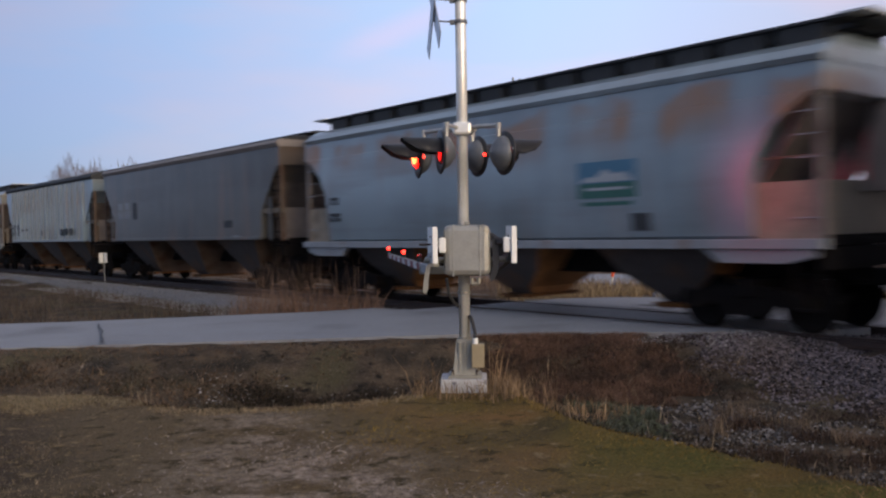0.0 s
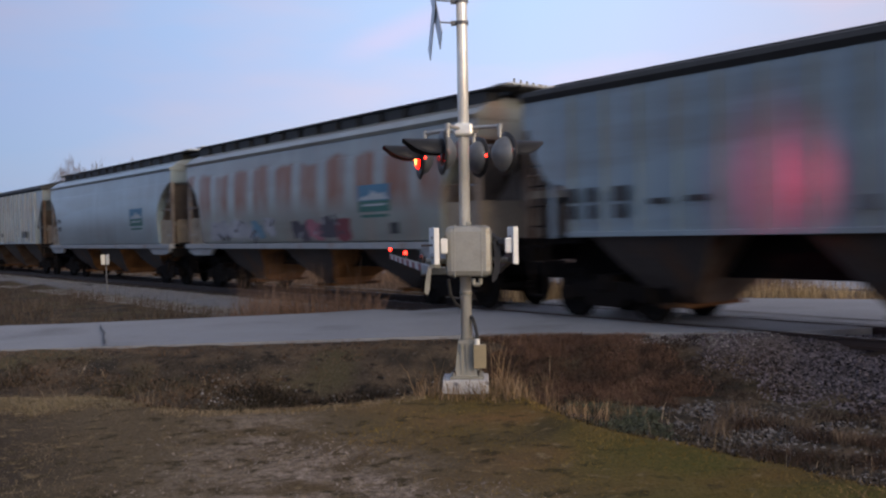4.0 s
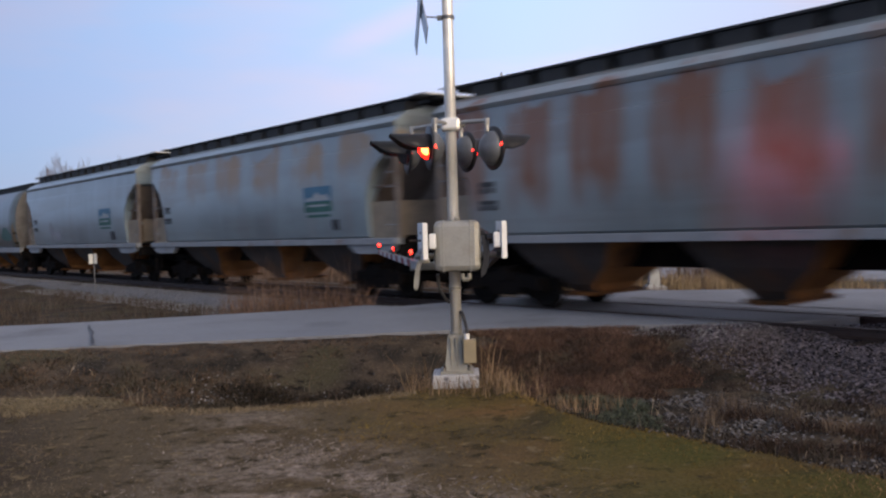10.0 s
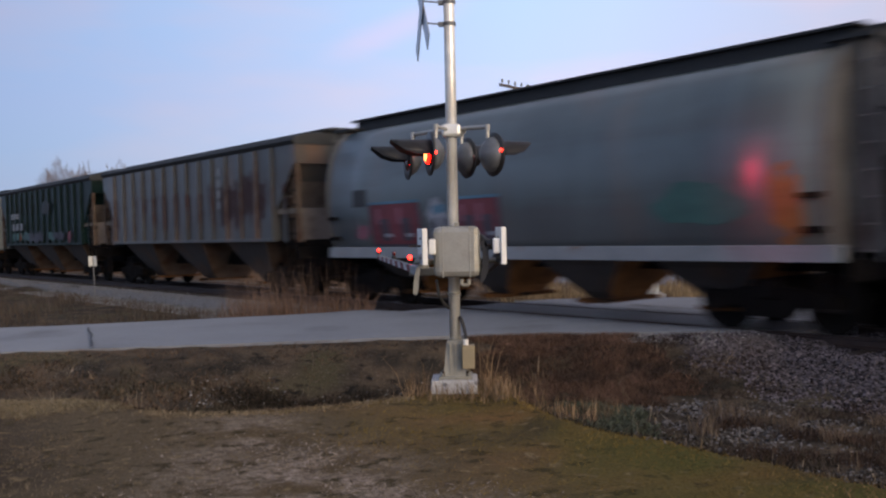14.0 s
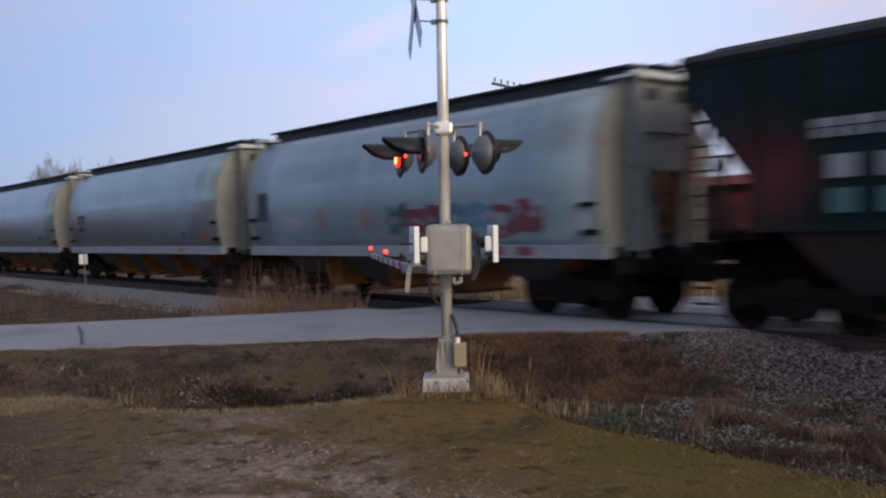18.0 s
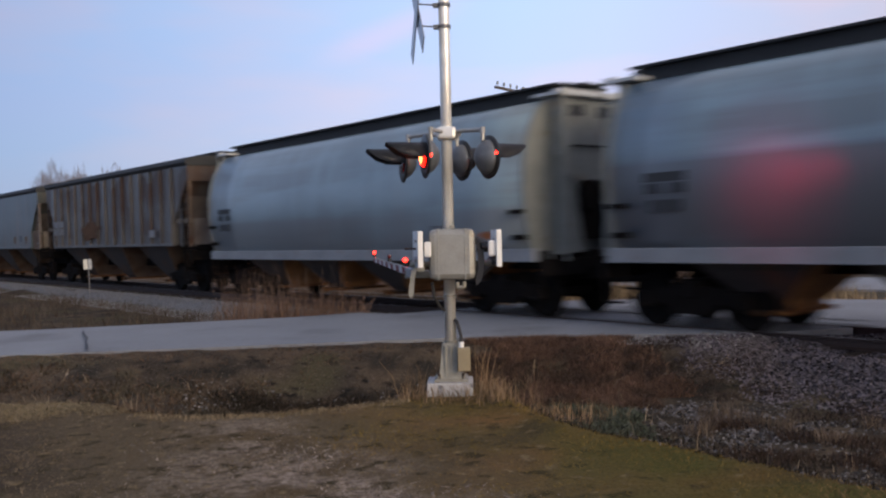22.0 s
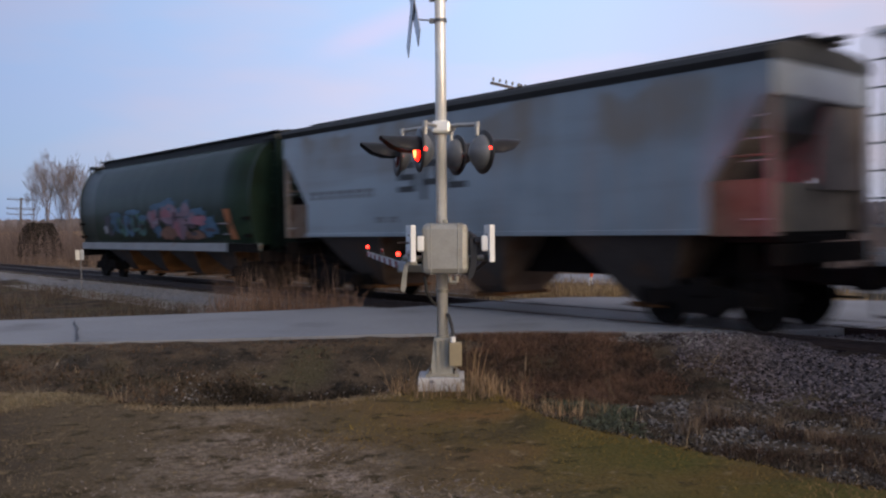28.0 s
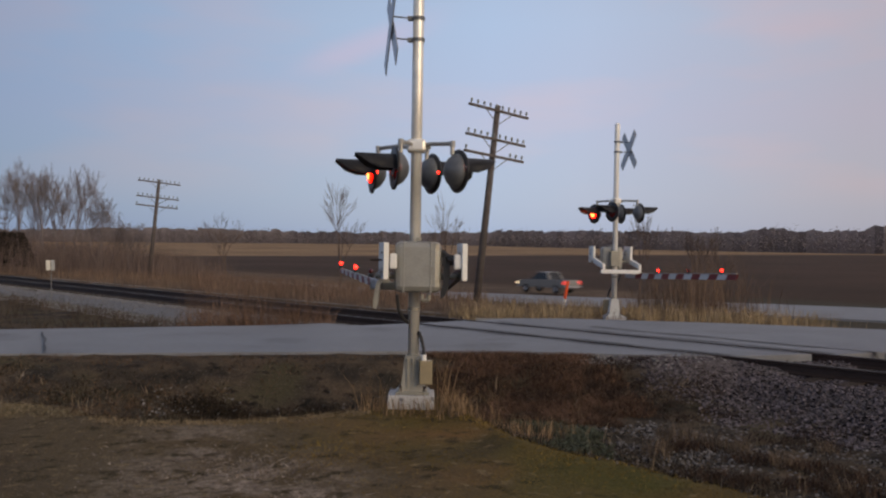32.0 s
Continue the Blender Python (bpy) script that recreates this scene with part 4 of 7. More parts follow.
# the couplings between the cars, in metres behind the crossing at the start, and half of each car's length
JOINTS = [-10.2, 5.8, 21.38, 37.1, 52.4, 68.35, 83.95, 99.34, 115.1, 130.65, 146.05, 160.8, 176.73, 192.1, 206.6, 221.95, 236.9, 252.3, 268.45, 283.65, 298.1, 313.35, 329.17]
HALF = [(b - a - 1.35) / 2 for a, b in zip(JOINTS, JOINTS[1:])]


# ---- freight cars: local x along the track, y towards the lawn, z up from the rail ----
def truck_meshes():
    side = B()
    prism(side, ((-1.1, 0.38), (-0.95, 0.60), (-0.42, 0.70), (0.42, 0.70), (0.95, 0.60), (1.1, 0.38), (0.92, 0.36), (0.55, 0.42), (0.38, 0.24), (-0.38, 0.24), (-0.55, 0.42), (-0.92, 0.36)), -0.06, 0.06)
    for x in (-0.14, 0.0, 0.14):
        rod(side, (x, 0.0, 0.3), (x, 0.0, 0.6), 0.07, seg=8)
    for x in (-0.9, 0.9):
        box(side, x - 0.14, x + 0.14, -0.09, 0.09, 0.34, 0.6, 0.02)
    wheel = B()
    lathe(wheel, ((-0.07, 0.10), (-0.07, 0.44), (-0.05, 0.49), (-0.03, 0.455), (0.07, 0.445), (0.07, 0.38), (0.03, 0.34), (0.03, 0.16), (0.09, 0.13), (0.09, 0.0)), Matrix(((0, 1, 0, 0), (1, 0, 0, 0), (0, 0, 1, 0), (0, 0, 0, 1))), 24)
    bol = B()
    box(bol, -0.22, 0.22, -1.1, 1.1, 0.52, 0.82, 0.03)
    return mesh_of(bol, "truck", SOOT), mesh_of(side, "side_frame", SOOT), mesh_of(wheel, "wheel", WHEEL), mesh_of(rod(B(), (0, -0.75, 0.455), (0, 0.75, 0.455), 0.08), "axle", WHEEL)


INK = mat("faded_black_lettering", (0.035, 0.038, 0.042), 0.7, 0, 0.2, 4)
BOLSTER, SIDEFRAME, WHEELMESH, AXLE = truck_meshes()


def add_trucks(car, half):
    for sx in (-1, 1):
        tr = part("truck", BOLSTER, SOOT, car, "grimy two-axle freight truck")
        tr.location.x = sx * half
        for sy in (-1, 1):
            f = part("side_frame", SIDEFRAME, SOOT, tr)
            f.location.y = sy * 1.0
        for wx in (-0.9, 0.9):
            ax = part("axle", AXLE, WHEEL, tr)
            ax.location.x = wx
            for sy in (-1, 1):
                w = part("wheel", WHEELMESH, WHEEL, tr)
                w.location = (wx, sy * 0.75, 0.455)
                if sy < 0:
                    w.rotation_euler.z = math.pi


def ladder(name, x, y, z0, z1, wide, out, material, car):
    bm = B()
    for dx in (-wide / 2, wide / 2):
        box(bm, x + dx - 0.02, x + dx + 0.02, y, y + out, z0, z1)
    k = z0 + 0.15
    while k < z1:
        box(bm, x - wide / 2, x + wide / 2, y + out * 0.4, y + out, k - 0.015, k + 0.015)
        k += 0.38
    return part(name, bm, material, car)


def common_ends(car, lb, sill_z, paint):
    for sx in (-1, 1):
        bm = B()
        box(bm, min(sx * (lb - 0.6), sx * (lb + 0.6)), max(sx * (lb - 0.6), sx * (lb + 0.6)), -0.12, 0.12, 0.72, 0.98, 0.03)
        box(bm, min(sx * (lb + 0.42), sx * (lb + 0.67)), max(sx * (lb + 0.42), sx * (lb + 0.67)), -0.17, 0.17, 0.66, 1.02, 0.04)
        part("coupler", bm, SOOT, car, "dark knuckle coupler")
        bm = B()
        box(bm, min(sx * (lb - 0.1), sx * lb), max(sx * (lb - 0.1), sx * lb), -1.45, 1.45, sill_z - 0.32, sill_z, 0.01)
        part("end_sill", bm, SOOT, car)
        for sy in (-1, 1):
            bm = B()
            box(bm, sx * (lb - 0.5) - 0.02, sx * (lb - 0.5) + 0.02, sy * 1.45 - 0.02, sy * 1.45 + 0.02, 0.42, sill_z)
            box(bm, sx * (lb - 0.1) - 0.02, sx * (lb - 0.1) + 0.02, sy * 1.45 - 0.02, sy * 1.45 + 0.02, 0.42, sill_z)
            box(bm, min(sx * (lb - 0.5), sx * (lb - 0.1)), max(sx * (lb - 0.5), sx * (lb - 0.1)), sy * 1.45 - 0.03, sy * 1.45 + 0.03, 0.40, 0.44)
            part("step_iron", bm, SOOT, car)


def roof_walk(car, half, z, w, posts=True):
    bm = B()
    box(bm, -half, half, w - 0.55, w - 0.03, z, z + 0.045)
    box(bm, -half, half, -w + 0.03, -w + 0.55, z, z + 0.045)
    if posts:
        k = -half + 0.35
        while k < half:
            for sy in (-1, 1):
                box(bm, k - 0.03, k + 0.03, sy * (w - 0.12) - 0.02, sy * (w - 0.12) + 0.02, z - 0.2, z)
            k += 0.95
    for sx in (-1, 1):
        box(bm, sx * half - 0.28, sx * half + 0.28, -w + 0.5, w - 0.5, z, z + 0.045)
    part("running_board", bm, ROOFDARK, car, "dark roof running boards")
    for k in range(5):
        x = -half + (k + 0.5) * half * 2 / 5
        part("roof_hatch", box(B(), x - half / 5 * 0.92, x + half / 5 * 0.92, -0.32, 0.32, z - 0.06, z + 0.1, 0.02), ROOFDARK, car)


GATERUST = mat("rusty_outlet", (0.15, 0.065, 0.022), 0.85, 0, 0.35, 3, spots=((0.03, 0.022, 0.016), 0.48, 0.15, 2))
BAYRUST = mat("rusted_bay_slope", (0.25, 0.118, 0.045), 0.85, 0, 0.35, 1.5, 0.2, 25, spots=((0.09, 0.05, 0.03), 0.52, 0.2, 1.2))


def bays(car, centres, levels, material, slope):
    """Hopper bays as inverted pyramids: dark side sheets, rusted sloping end sheets, an outlet gate under each."""
    for x in centres:
        rings = [[(x + sx * lx, sy * ww, z) for sx, sy in ((-1, -1), (1, -1), (1, 1), (-1, 1))] for z, lx, ww in levels]
        bm = B()
        for ra, rb in zip(rings, rings[1:]):
            for j in (0, 2):
                bm.faces.new([bm.verts.new(v) for v in (ra[j], ra[j + 1], rb[j + 1], rb[j])])
        bm.faces.new([bm.verts.new(v) for v in rings[0][::-1]])
        bm.faces.new([bm.verts.new(v) for v in rings[-1]])
        bay = part("hopper_bay", bm, material, car, "sloped hopper bay")
        for j in (1, 3):
            bm = B()
            for ra, rb in zip(rings, rings[1:]):
                bm.faces.new([bm.verts.new(v) for v in (ra[j], ra[(j + 1) % 4], rb[(j + 1) % 4], rb[j])])
            part("slope_plate", bm, slope, bay, "rusted sloping end of the bay")
        bm = B()
        box(bm, x - 0.38, x + 0.38, -0.8, 0.8, 0.27, 0.34, 0.01)
        rod(bm, (x, 0.8, 0.305), (x, 0.98, 0.305), 0.05, seg=8)
        part("outlet_gate", bm, GATERUST, bay, "rust-orange outlet gate")


def end_gear(car, lb, inner, sill_z, top_z, paint, plated):
    """What fills the cut-away under each slope sheet: posts, braces, ladders, platform, brake gear."""
    for sx in (-1, 1):
        for sy in (-1, 1):
            part("corner_post", box(B(), sx * (lb - 0.08) - 0.06, sx * (lb - 0.08) + 0.06, sy * 1.42 - 0.05, sy * 1.42 + 0.05, sill_z, top_z), SLOPE if plated else RUSTY, car)
            if not plated:
                part("slope_brace", rod(B(), (sx * (lb - 0.08), sy * 1.42, top_z - 0.1), (sx * (inner + 0.1), sy * 1.3, sill_z + 0.05), 0.045, seg=6), RUSTY, car)
                part("inner_post", box(B(), sx * (inner + 0.45) - 0.06, sx * (inner + 0.45) + 0.06, sy * 1.42 - 0.04, sy * 1.42 + 0.04, sill_z, sill_z + 1.2), paint, car)
            for zz in (sill_z + 1.2,):
                part("grab_rail", rod(B(), (sx * (inner + 0.2), sy * 1.44, zz), (sx * lb, sy * 1.44, zz), 0.02, seg=6), RUSTY, car)
            if plated:
                for zz in (1.75, 2.62, 2.95, 3.28):
                    part("ladder_rung", rod(B(), (sx * (lb - 0.5), sy * 1.46, zz), (sx * (lb - 0.06), sy * 1.46, zz), 0.012, seg=6), SILLGREY, car)
                part("corner_plate", box(B(), min(sx * (inner - 0.05), sx * (lb - 0.02)), max(sx * (inner - 0.05), sx * (lb - 0.02)), sy * 1.41 - 0.02, sy * 1.41 + 0.02, sill_z, sill_z + 0.85), plated, car, "rust-stained corner plate")
            else:
                part("corner_beam", box(B(), min(sx * (inner - 0.02), sx * lb), max(sx * (inner - 0.02), sx * lb), sy * 1.41 - 0.04, sy * 1.41 + 0.04, sill_z + 0.76, sill_z + 0.90), DULLTAN, car, "tan rust-stained end beam")
        if not plated:
            ladder("end_ladder", sx * (lb - 0.32), 1.42, sill_z - 0.3, top_z + 0.2, 0.4, 0.05, SOOT, car)
        if plated:
            part("shear_plate", prism(B(), ((sx * (inner - 0.02), sill_z), (sx * (lb - 0.35), sill_z), (sx * (lb - 0.35), top_z - 0.6), (sx * (inner + 0.05), sill_z + 0.85)), -0.04, 0.04), SLOPE, car, "dark centre plate under the slope sheet")
        if plated:
            # panel added to close off the sky past the car's end
            filler = prism(B(), ((-1.44, sill_z + 0.7), (0.1, sill_z + 0.7), (0.05, top_z - 0.9), (-0.35, top_z - 0.03), (-1.44, top_z - 0.03)), 0, 0.12)
            filler.transform(Matrix(((0, sx, 0, sx * (lb - 0.2)), (1, 0, 0, 0), (0, 0, 1, 0), (0, 0, 0, 1))))
            part("end_filler", filler, SLOPE, car, "grey-brown filler panel across the car's end")
        part("end_sheet", box(B(), sx * (lb - 0.18) - 0.02, sx * (lb - 0.18) + 0.02, -1.25, 1.25, sill_z, 2.3 if plated else sill_z + 0.9), TANPLATE if plated else SLOPE, car, "rust-stained end sheet")
        part("end_platform", box(B(), min(sx * (inner - 0.02), sx * (lb - 0.12)), max(sx * (inner - 0.02), sx * (lb - 0.12)), -1.2, 1.2, sill_z - 0.1, sill_z + 0.06), SOOT, car)
        part("brake_box", box(B(), min(sx * (inner + 0.15), sx * (inner + 0.8)), max(sx * (inner + 0.15), sx * (inner + 0.8)), 0.55, 1.25, sill_z + 0.06, sill_z + 0.66, 0.05), RUSTY, car, "rust-brown brake gear box")
        part("brake_cylinder", rod(B(), (sx * (inner + 0.15), -0.4, sill_z + 0.4), (sx * (inner + 0.85), -0.4, sill_z + 0.4), 0.24, seg=12), SOOT, car)
        part("slope_sheet", prism(B(), ((sx * (inner - 0.02), sill_z + 0.8), (sx * (inner + 0.05), sill_z + 0.8), (sx * (lb - 0.16), top_z), (sx * (lb - 0.24), top_z)), -1.36, 1.36), SLOPE, car, "grey-brown slope sheet")


SLOPE = mat("slope_sheet_paint", (0.185, 0.155, 0.132), 0.75, 0, 0.3, 2, spots=((0.10, 0.075, 0.058), 0.52, 0.2, 1.5))
TANPLATE = mat("tan_rust_plate", (0.235, 0.195, 0.143), 0.8, 0, 0.3, 3, 0.2, 30, spots=((0.12, 0.06, 0.03), 0.58, 0.2, 2))
DULLTAN = mat("dull_tan_beam", (0.16, 0.13, 0.095), 0.8, 0, 0.3, 3, 0.2, 30)
CREAM = mat("cream_end_paint", (0.225, 0.235, 0.215), 0.65, 0, 0.18, 3, spots=((0.2, 0.14, 0.09), 0.6, 0.2, 2.0))


COAMING = mesh_of(box(B(), 0, 0.72, -0.165, 0.165, 0, 0.30), "hatch_coaming", ROOFDARK)


def hopper_overhang(car, paint):
    """Smooth-sided hopper with a shoulder under the roof, a light side sill and cut-away ends."""
    lb = HALF[CARS.index(car)]
    inner = lb - 1.15
    bowed = [(z, float(np.interp(z, (1.5, 2.25, 2.65, 3.1, 3.42, 3.55), (inner, inner, inner + 0.07, inner + 0.35, inner + 0.78, inner + 1.02))), over_y(z) - 0.003) for z in np.linspace(1.5, 3.55, 18)]
    part("body", stack(B(), [(1.44, inner, 1.40)] + bowed + [(3.56, lb - 0.02, 1.50), (4.0, lb - 0.02, 1.47)]), paint, car)
    part("side_plate", stack(B(), [(3.98, lb, 1.50), (4.06, lb, 1.53), (4.09, lb, 1.50)]), paint, car)
    part("roof", stack(B(), [(4.09, lb, 1.44), (4.22, lb, 1.30), (4.34, lb - 0.05, 1.06), (4.42, lb - 0.1, 0.6)]), paint, car)
    roof_walk(car, lb + 0.08, 4.615, 1.02)
    for sx in (-1, 1):
        part("roof_end_step", box(B(), min(sx * (lb - 0.12), sx * (lb + 0.40)), max(sx * (lb - 0.12), sx * (lb + 0.40)), -0.95, 0.95, 4.665, 4.70), PALEGREY, car, "pale grating at the roof end")
    for sy in (-1, 1):
        k = -lb + 0.3
        while k < lb - 0.5:
            part("hatch_coaming", COAMING, ROOFDARK, car).matrix_basis = pose(k, sy * 0.785, 4.3)
            k += 0.98
    part("roof_trough", box(B(), -lb + 0.3, lb - 0.3, -0.5, 0.5, 4.3, 4.5), paint, car)
    for sy in (-1, 1):
        bm = box(B(), -lb, lb, min(sy * 1.40, sy * 1.60), max(sy * 1.40, sy * 1.60), 1.30, 1.45, 0.012)
        part("side_sill", bm, SILLGREY, car, "pale grey side sill")
        for sx in (-1, 1):
            web = prism(B(), ((sx * (lb - 2.0), 1.30), (sx * (lb - 0.15), 1.30), (sx * (lb - 0.15), 1.19), (sx * (lb - 0.6), 1.09), (sx * (lb - 1.7), 1.09)), min(sy * 1.42, sy * 1.54), max(sy * 1.42, sy * 1.54))
            part("bolster_web", web, SILLGREY, car, "grimy pale web above the truck")
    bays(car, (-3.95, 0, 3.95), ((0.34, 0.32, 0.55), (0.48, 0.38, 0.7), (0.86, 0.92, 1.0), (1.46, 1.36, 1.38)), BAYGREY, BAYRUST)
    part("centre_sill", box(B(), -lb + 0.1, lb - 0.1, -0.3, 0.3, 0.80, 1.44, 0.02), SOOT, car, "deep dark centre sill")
    end_gear(car, lb, inner, 1.44, 3.58, paint, TANPLATE)
    common_ends(car, lb, 1.32, paint)
    add_trucks(car, lb - 1.55)


def hopper_ribbed(car, paint, ribs=16, cut=1.15, plated=None, eave=None, shelf=False):
    """Flat-sided hopper with outside ribs."""
    lb = HALF[CARS.index(car)]
    inner = lb - cut
    part("body", stack(B(), [(1.57, inner, 1.46), (1.59, inner, 1.50), (2.3, inner, 1.50), (3.57, lb - 0.14, 1.50), (3.58, lb - 0.02, 1.50), (4.10, lb - 0.02, 1.50)]), paint, car)
    if shelf:
        for sy in (-1, 1):
            part("corner_gusset", prism(B(), ((inner + 0.11, 2.45), (inner + 0.55, 2.56), (lb - 0.3, 3.0), (lb - 0.15, 3.55)), min(sy * 1.44, sy * 1.497), max(sy * 1.44, sy * 1.497)), paint, car)
    if ribs:
        for sy in (-1, 1):
            for k in range(ribs):
                x = -inner + 0.1 + k * (inner * 2 - 0.2) / (ribs - 1)
                part("side_rib", box(B(), x - 0.035, x + 0.035, min(sy * 1.49, sy * 1.575), max(sy * 1.49, sy * 1.575), 1.6, 4.07), paint, car)
    part("side_plate", stack(B(), [(4.08, lb, 1.52), (4.18, lb, 1.58), (4.28, lb, 1.52)]), eave or ROOFDARK, car)
    part("roof", stack(B(), [(4.28, lb, 1.50), (4.38, lb, 1.1), (4.46, lb - 0.1, 0.5)]), ROOFDARK, car)
    roof_walk(car, lb + 0.06, 4.48, 0.62, False)
    for sy in (-1, 1):
        part("side_sill", box(B(), -inner, inner, min(sy * 1.42, sy * 1.57), max(sy * 1.42, sy * 1.57), 1.52, 1.61, 0.01), paint, car)
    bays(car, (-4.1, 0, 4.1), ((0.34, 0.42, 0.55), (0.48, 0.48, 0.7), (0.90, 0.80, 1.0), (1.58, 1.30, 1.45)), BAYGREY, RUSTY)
    part("centre_sill", box(B(), -lb + 0.1, lb - 0.1, -0.3, 0.3, 0.78, 1.5, 0.02), SOOT, car, "deep dark centre sill")
    end_gear(car, lb, inner, 1.5, 3.58, paint, plated)
    common_ends(car, lb, 1.38, paint)
    add_trucks(car, lb - 1.55)


def hopper_round(car, paint, end_paint=None, rust_gear=None):
    """Round-bodied hopper: bowed side sheets, tall plated ends, deep light sill."""
    lb = HALF[CARS.index(car)]
    inner = lb - 0.32
    prof = [(1.30, 1.40), (1.5, 1.47), (1.9, 1.55), (2.4, 1.60), (2.9, 1.59), (3.3, 1.52), (3.65, 1.40), (3.95, 1.22), (4.15, 1.02), (4.22, 0.8)]
    bm = B()
    rows = []
    for x in np.linspace(-inner, inner, 9):
        rows.append([bm.verts.new((x, y, z)) for z, y in prof] + [bm.verts.new((x, -y, z)) for z, y in reversed(prof)])
    for ra, rb in zip(rows, rows[1:]):
        for k in range(len(ra)):
            bm.faces.new((ra[k], ra[(k + 1) % len(ra)], rb[(k + 1) % len(ra)], rb[k]))
    bm.faces.new(rows[0])
    bm.faces.new(rows[-1][::-1])
    part("body", bm, paint, car, smooth=True)
    ep = end_paint or CREAM
    for sx in (-1, 1):
        # round bulkhead plate, a little larger than the body
        bm = B()
        rings = [[bm.verts.new((sx * x0, y * 1.012, z + 0.01)) for z, y in prof] + [bm.verts.new((sx * x0, -y * 1.012, z + 0.01)) for z, y in reversed(prof)] for x0 in (inner - 0.05, inner + 0.03)]
        for ra in rings:
            bm.faces.new(ra)
        for k in range(len(rings[0])):
            q = (k + 1) % len(rings[0])
            bm.faces.new((rings[0][k], rings[0][q], rings[1][q], rings[1][k]))
        part("bulkhead", bm, ep, car, "round pale bulkhead")
        # end cabinet with two square openings under the roof and an open foot
        face = sx * (lb - 0.02)
        for sy in (-1, 1):
            part("cabinet_side", box(B(), min(sx * (inner + 0.03), face), max(sx * (inner + 0.03), face), min(sy * 0.84, sy * 0.88), max(sy * 0.84, sy * 0.88), 1.25, 4.24), ep, car)
            foot = prism(B(), ((0.28, 1.25), (0.84, 1.25), (0.84, 2.95), (0.52, 2.65)), 0, 0.04)
            foot.transform(Matrix(((0, sx, 0, sx * (lb - 0.06)), (sy, 0, 0, 0), (0, 0, 1, 0), (0, 0, 0, 1))))
            part("cabinet_leg", foot, ep, car)
            part("cabinet_opening", box(B(), min(face, face + sx * 0.012), max(face, face + sx * 0.012), min(sy * 0.2, sy * 0.62), max(sy * 0.2, sy * 0.62), 3.88, 4.10), INK, car, "dark square opening")
            part("side_step", box(B(), sx * (inner - 0.22) - 0.16, sx * (inner - 0.22) + 0.16, min(sy * 1.56, sy * 1.66), max(sy * 1.56, sy * 1.66), 2.02, 2.10), SOOT, car)
            part("side_step", box(B(), sx * (inner - 0.22) - 0.16, sx * (inner - 0.22) + 0.16, min(sy * 1.50, sy * 1.60), max(sy * 1.50, sy * 1.60), 1.52, 1.62), SOOT, car)
        part("cabinet_face", box(B(), min(sx * (lb - 0.06), face), max(sx * (lb - 0.06), face), -0.84, 0.84, 2.65, 4.24), ep, car, "pale end panel")
        part("grab_rail", rod(B(), (face + sx * 0.05, -0.62, 3.3), (face + sx * 0.05, 0.62, 3.3), 0.022, seg=6), SOOT, car)
        gear = box(B(), min(sx * (inner + 0.05), sx * (lb - 0.1)), max(sx * (inner + 0.05), sx * (lb - 0.1)), -0.5, 0.45, 1.5, 2.2, 0.03)
        rod(gear, (sx * (lb - 0.02), 0.15, 2.35), (sx * (lb + 0.1), 0.15, 2.35), 0.3, seg=14)
        part("brake_gear", gear, rust_gear or SOOT, car, "rusted brake gear" if rust_gear else "grimy brake gear")
        bm = B()
        box(bm, min(sx * (inner - 0.25), sx * (lb + 0.14)), max(sx * (inner - 0.25), sx * (lb + 0.14)), -1.05, 1.05, 4.25, 4.31)
        box(bm, min(sx * (lb - 0.05), sx * (lb + 0.14)), max(sx * (lb - 0.05), sx * (lb + 0.14)), -1.05, 1.05, 4.31, 4.36)
        part("end_roof_platform", bm, PALEGREY if end_paint is None else ROOFDARK, car)
        for yy in (-0.98, 0.98):
            ladder("end_ladder", sx * (lb - 0.02), yy, 1.1, 4.3, 0.4, 0.05, ep, car)
    for sy in (-1, 1):
        part("side_sill", box(B(), -lb + 0.2, lb - 0.2, min(sy * 1.34, sy * 1.52), max(sy * 1.34, sy * 1.52), 1.10, 1.35, 0.015), SILLGREY, car, "deep pale side sill")
    roof_walk(car, lb - 0.2, 4.485, 0.80, False)
    part("hatch_coaming", box(B(), -inner, inner, -0.66, 0.66, 4.15, 4.48), ROOFDARK, car)
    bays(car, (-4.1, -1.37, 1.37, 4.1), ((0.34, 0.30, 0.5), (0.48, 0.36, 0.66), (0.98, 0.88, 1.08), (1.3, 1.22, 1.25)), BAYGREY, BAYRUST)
    part("centre_sill", box(B(), -lb + 0.1, lb - 0.1, -0.3, 0.3, 0.90, 1.28, 0.02), SOOT, car, "deep dark centre sill")
    common_ends(car, lb, 1.15, paint)
    add_trucks(car, lb - 1.55)


def decal(car, x, z, w, h, y, material, label="", name="lettering"):
    """A flat panel of lettering or paint, 5 mm proud of the lawn-side sheet."""
    return part(name, box(B(), x - w / 2, x + w / 2, y, y + 0.005, z - h / 2, z + h / 2), material, car, label)


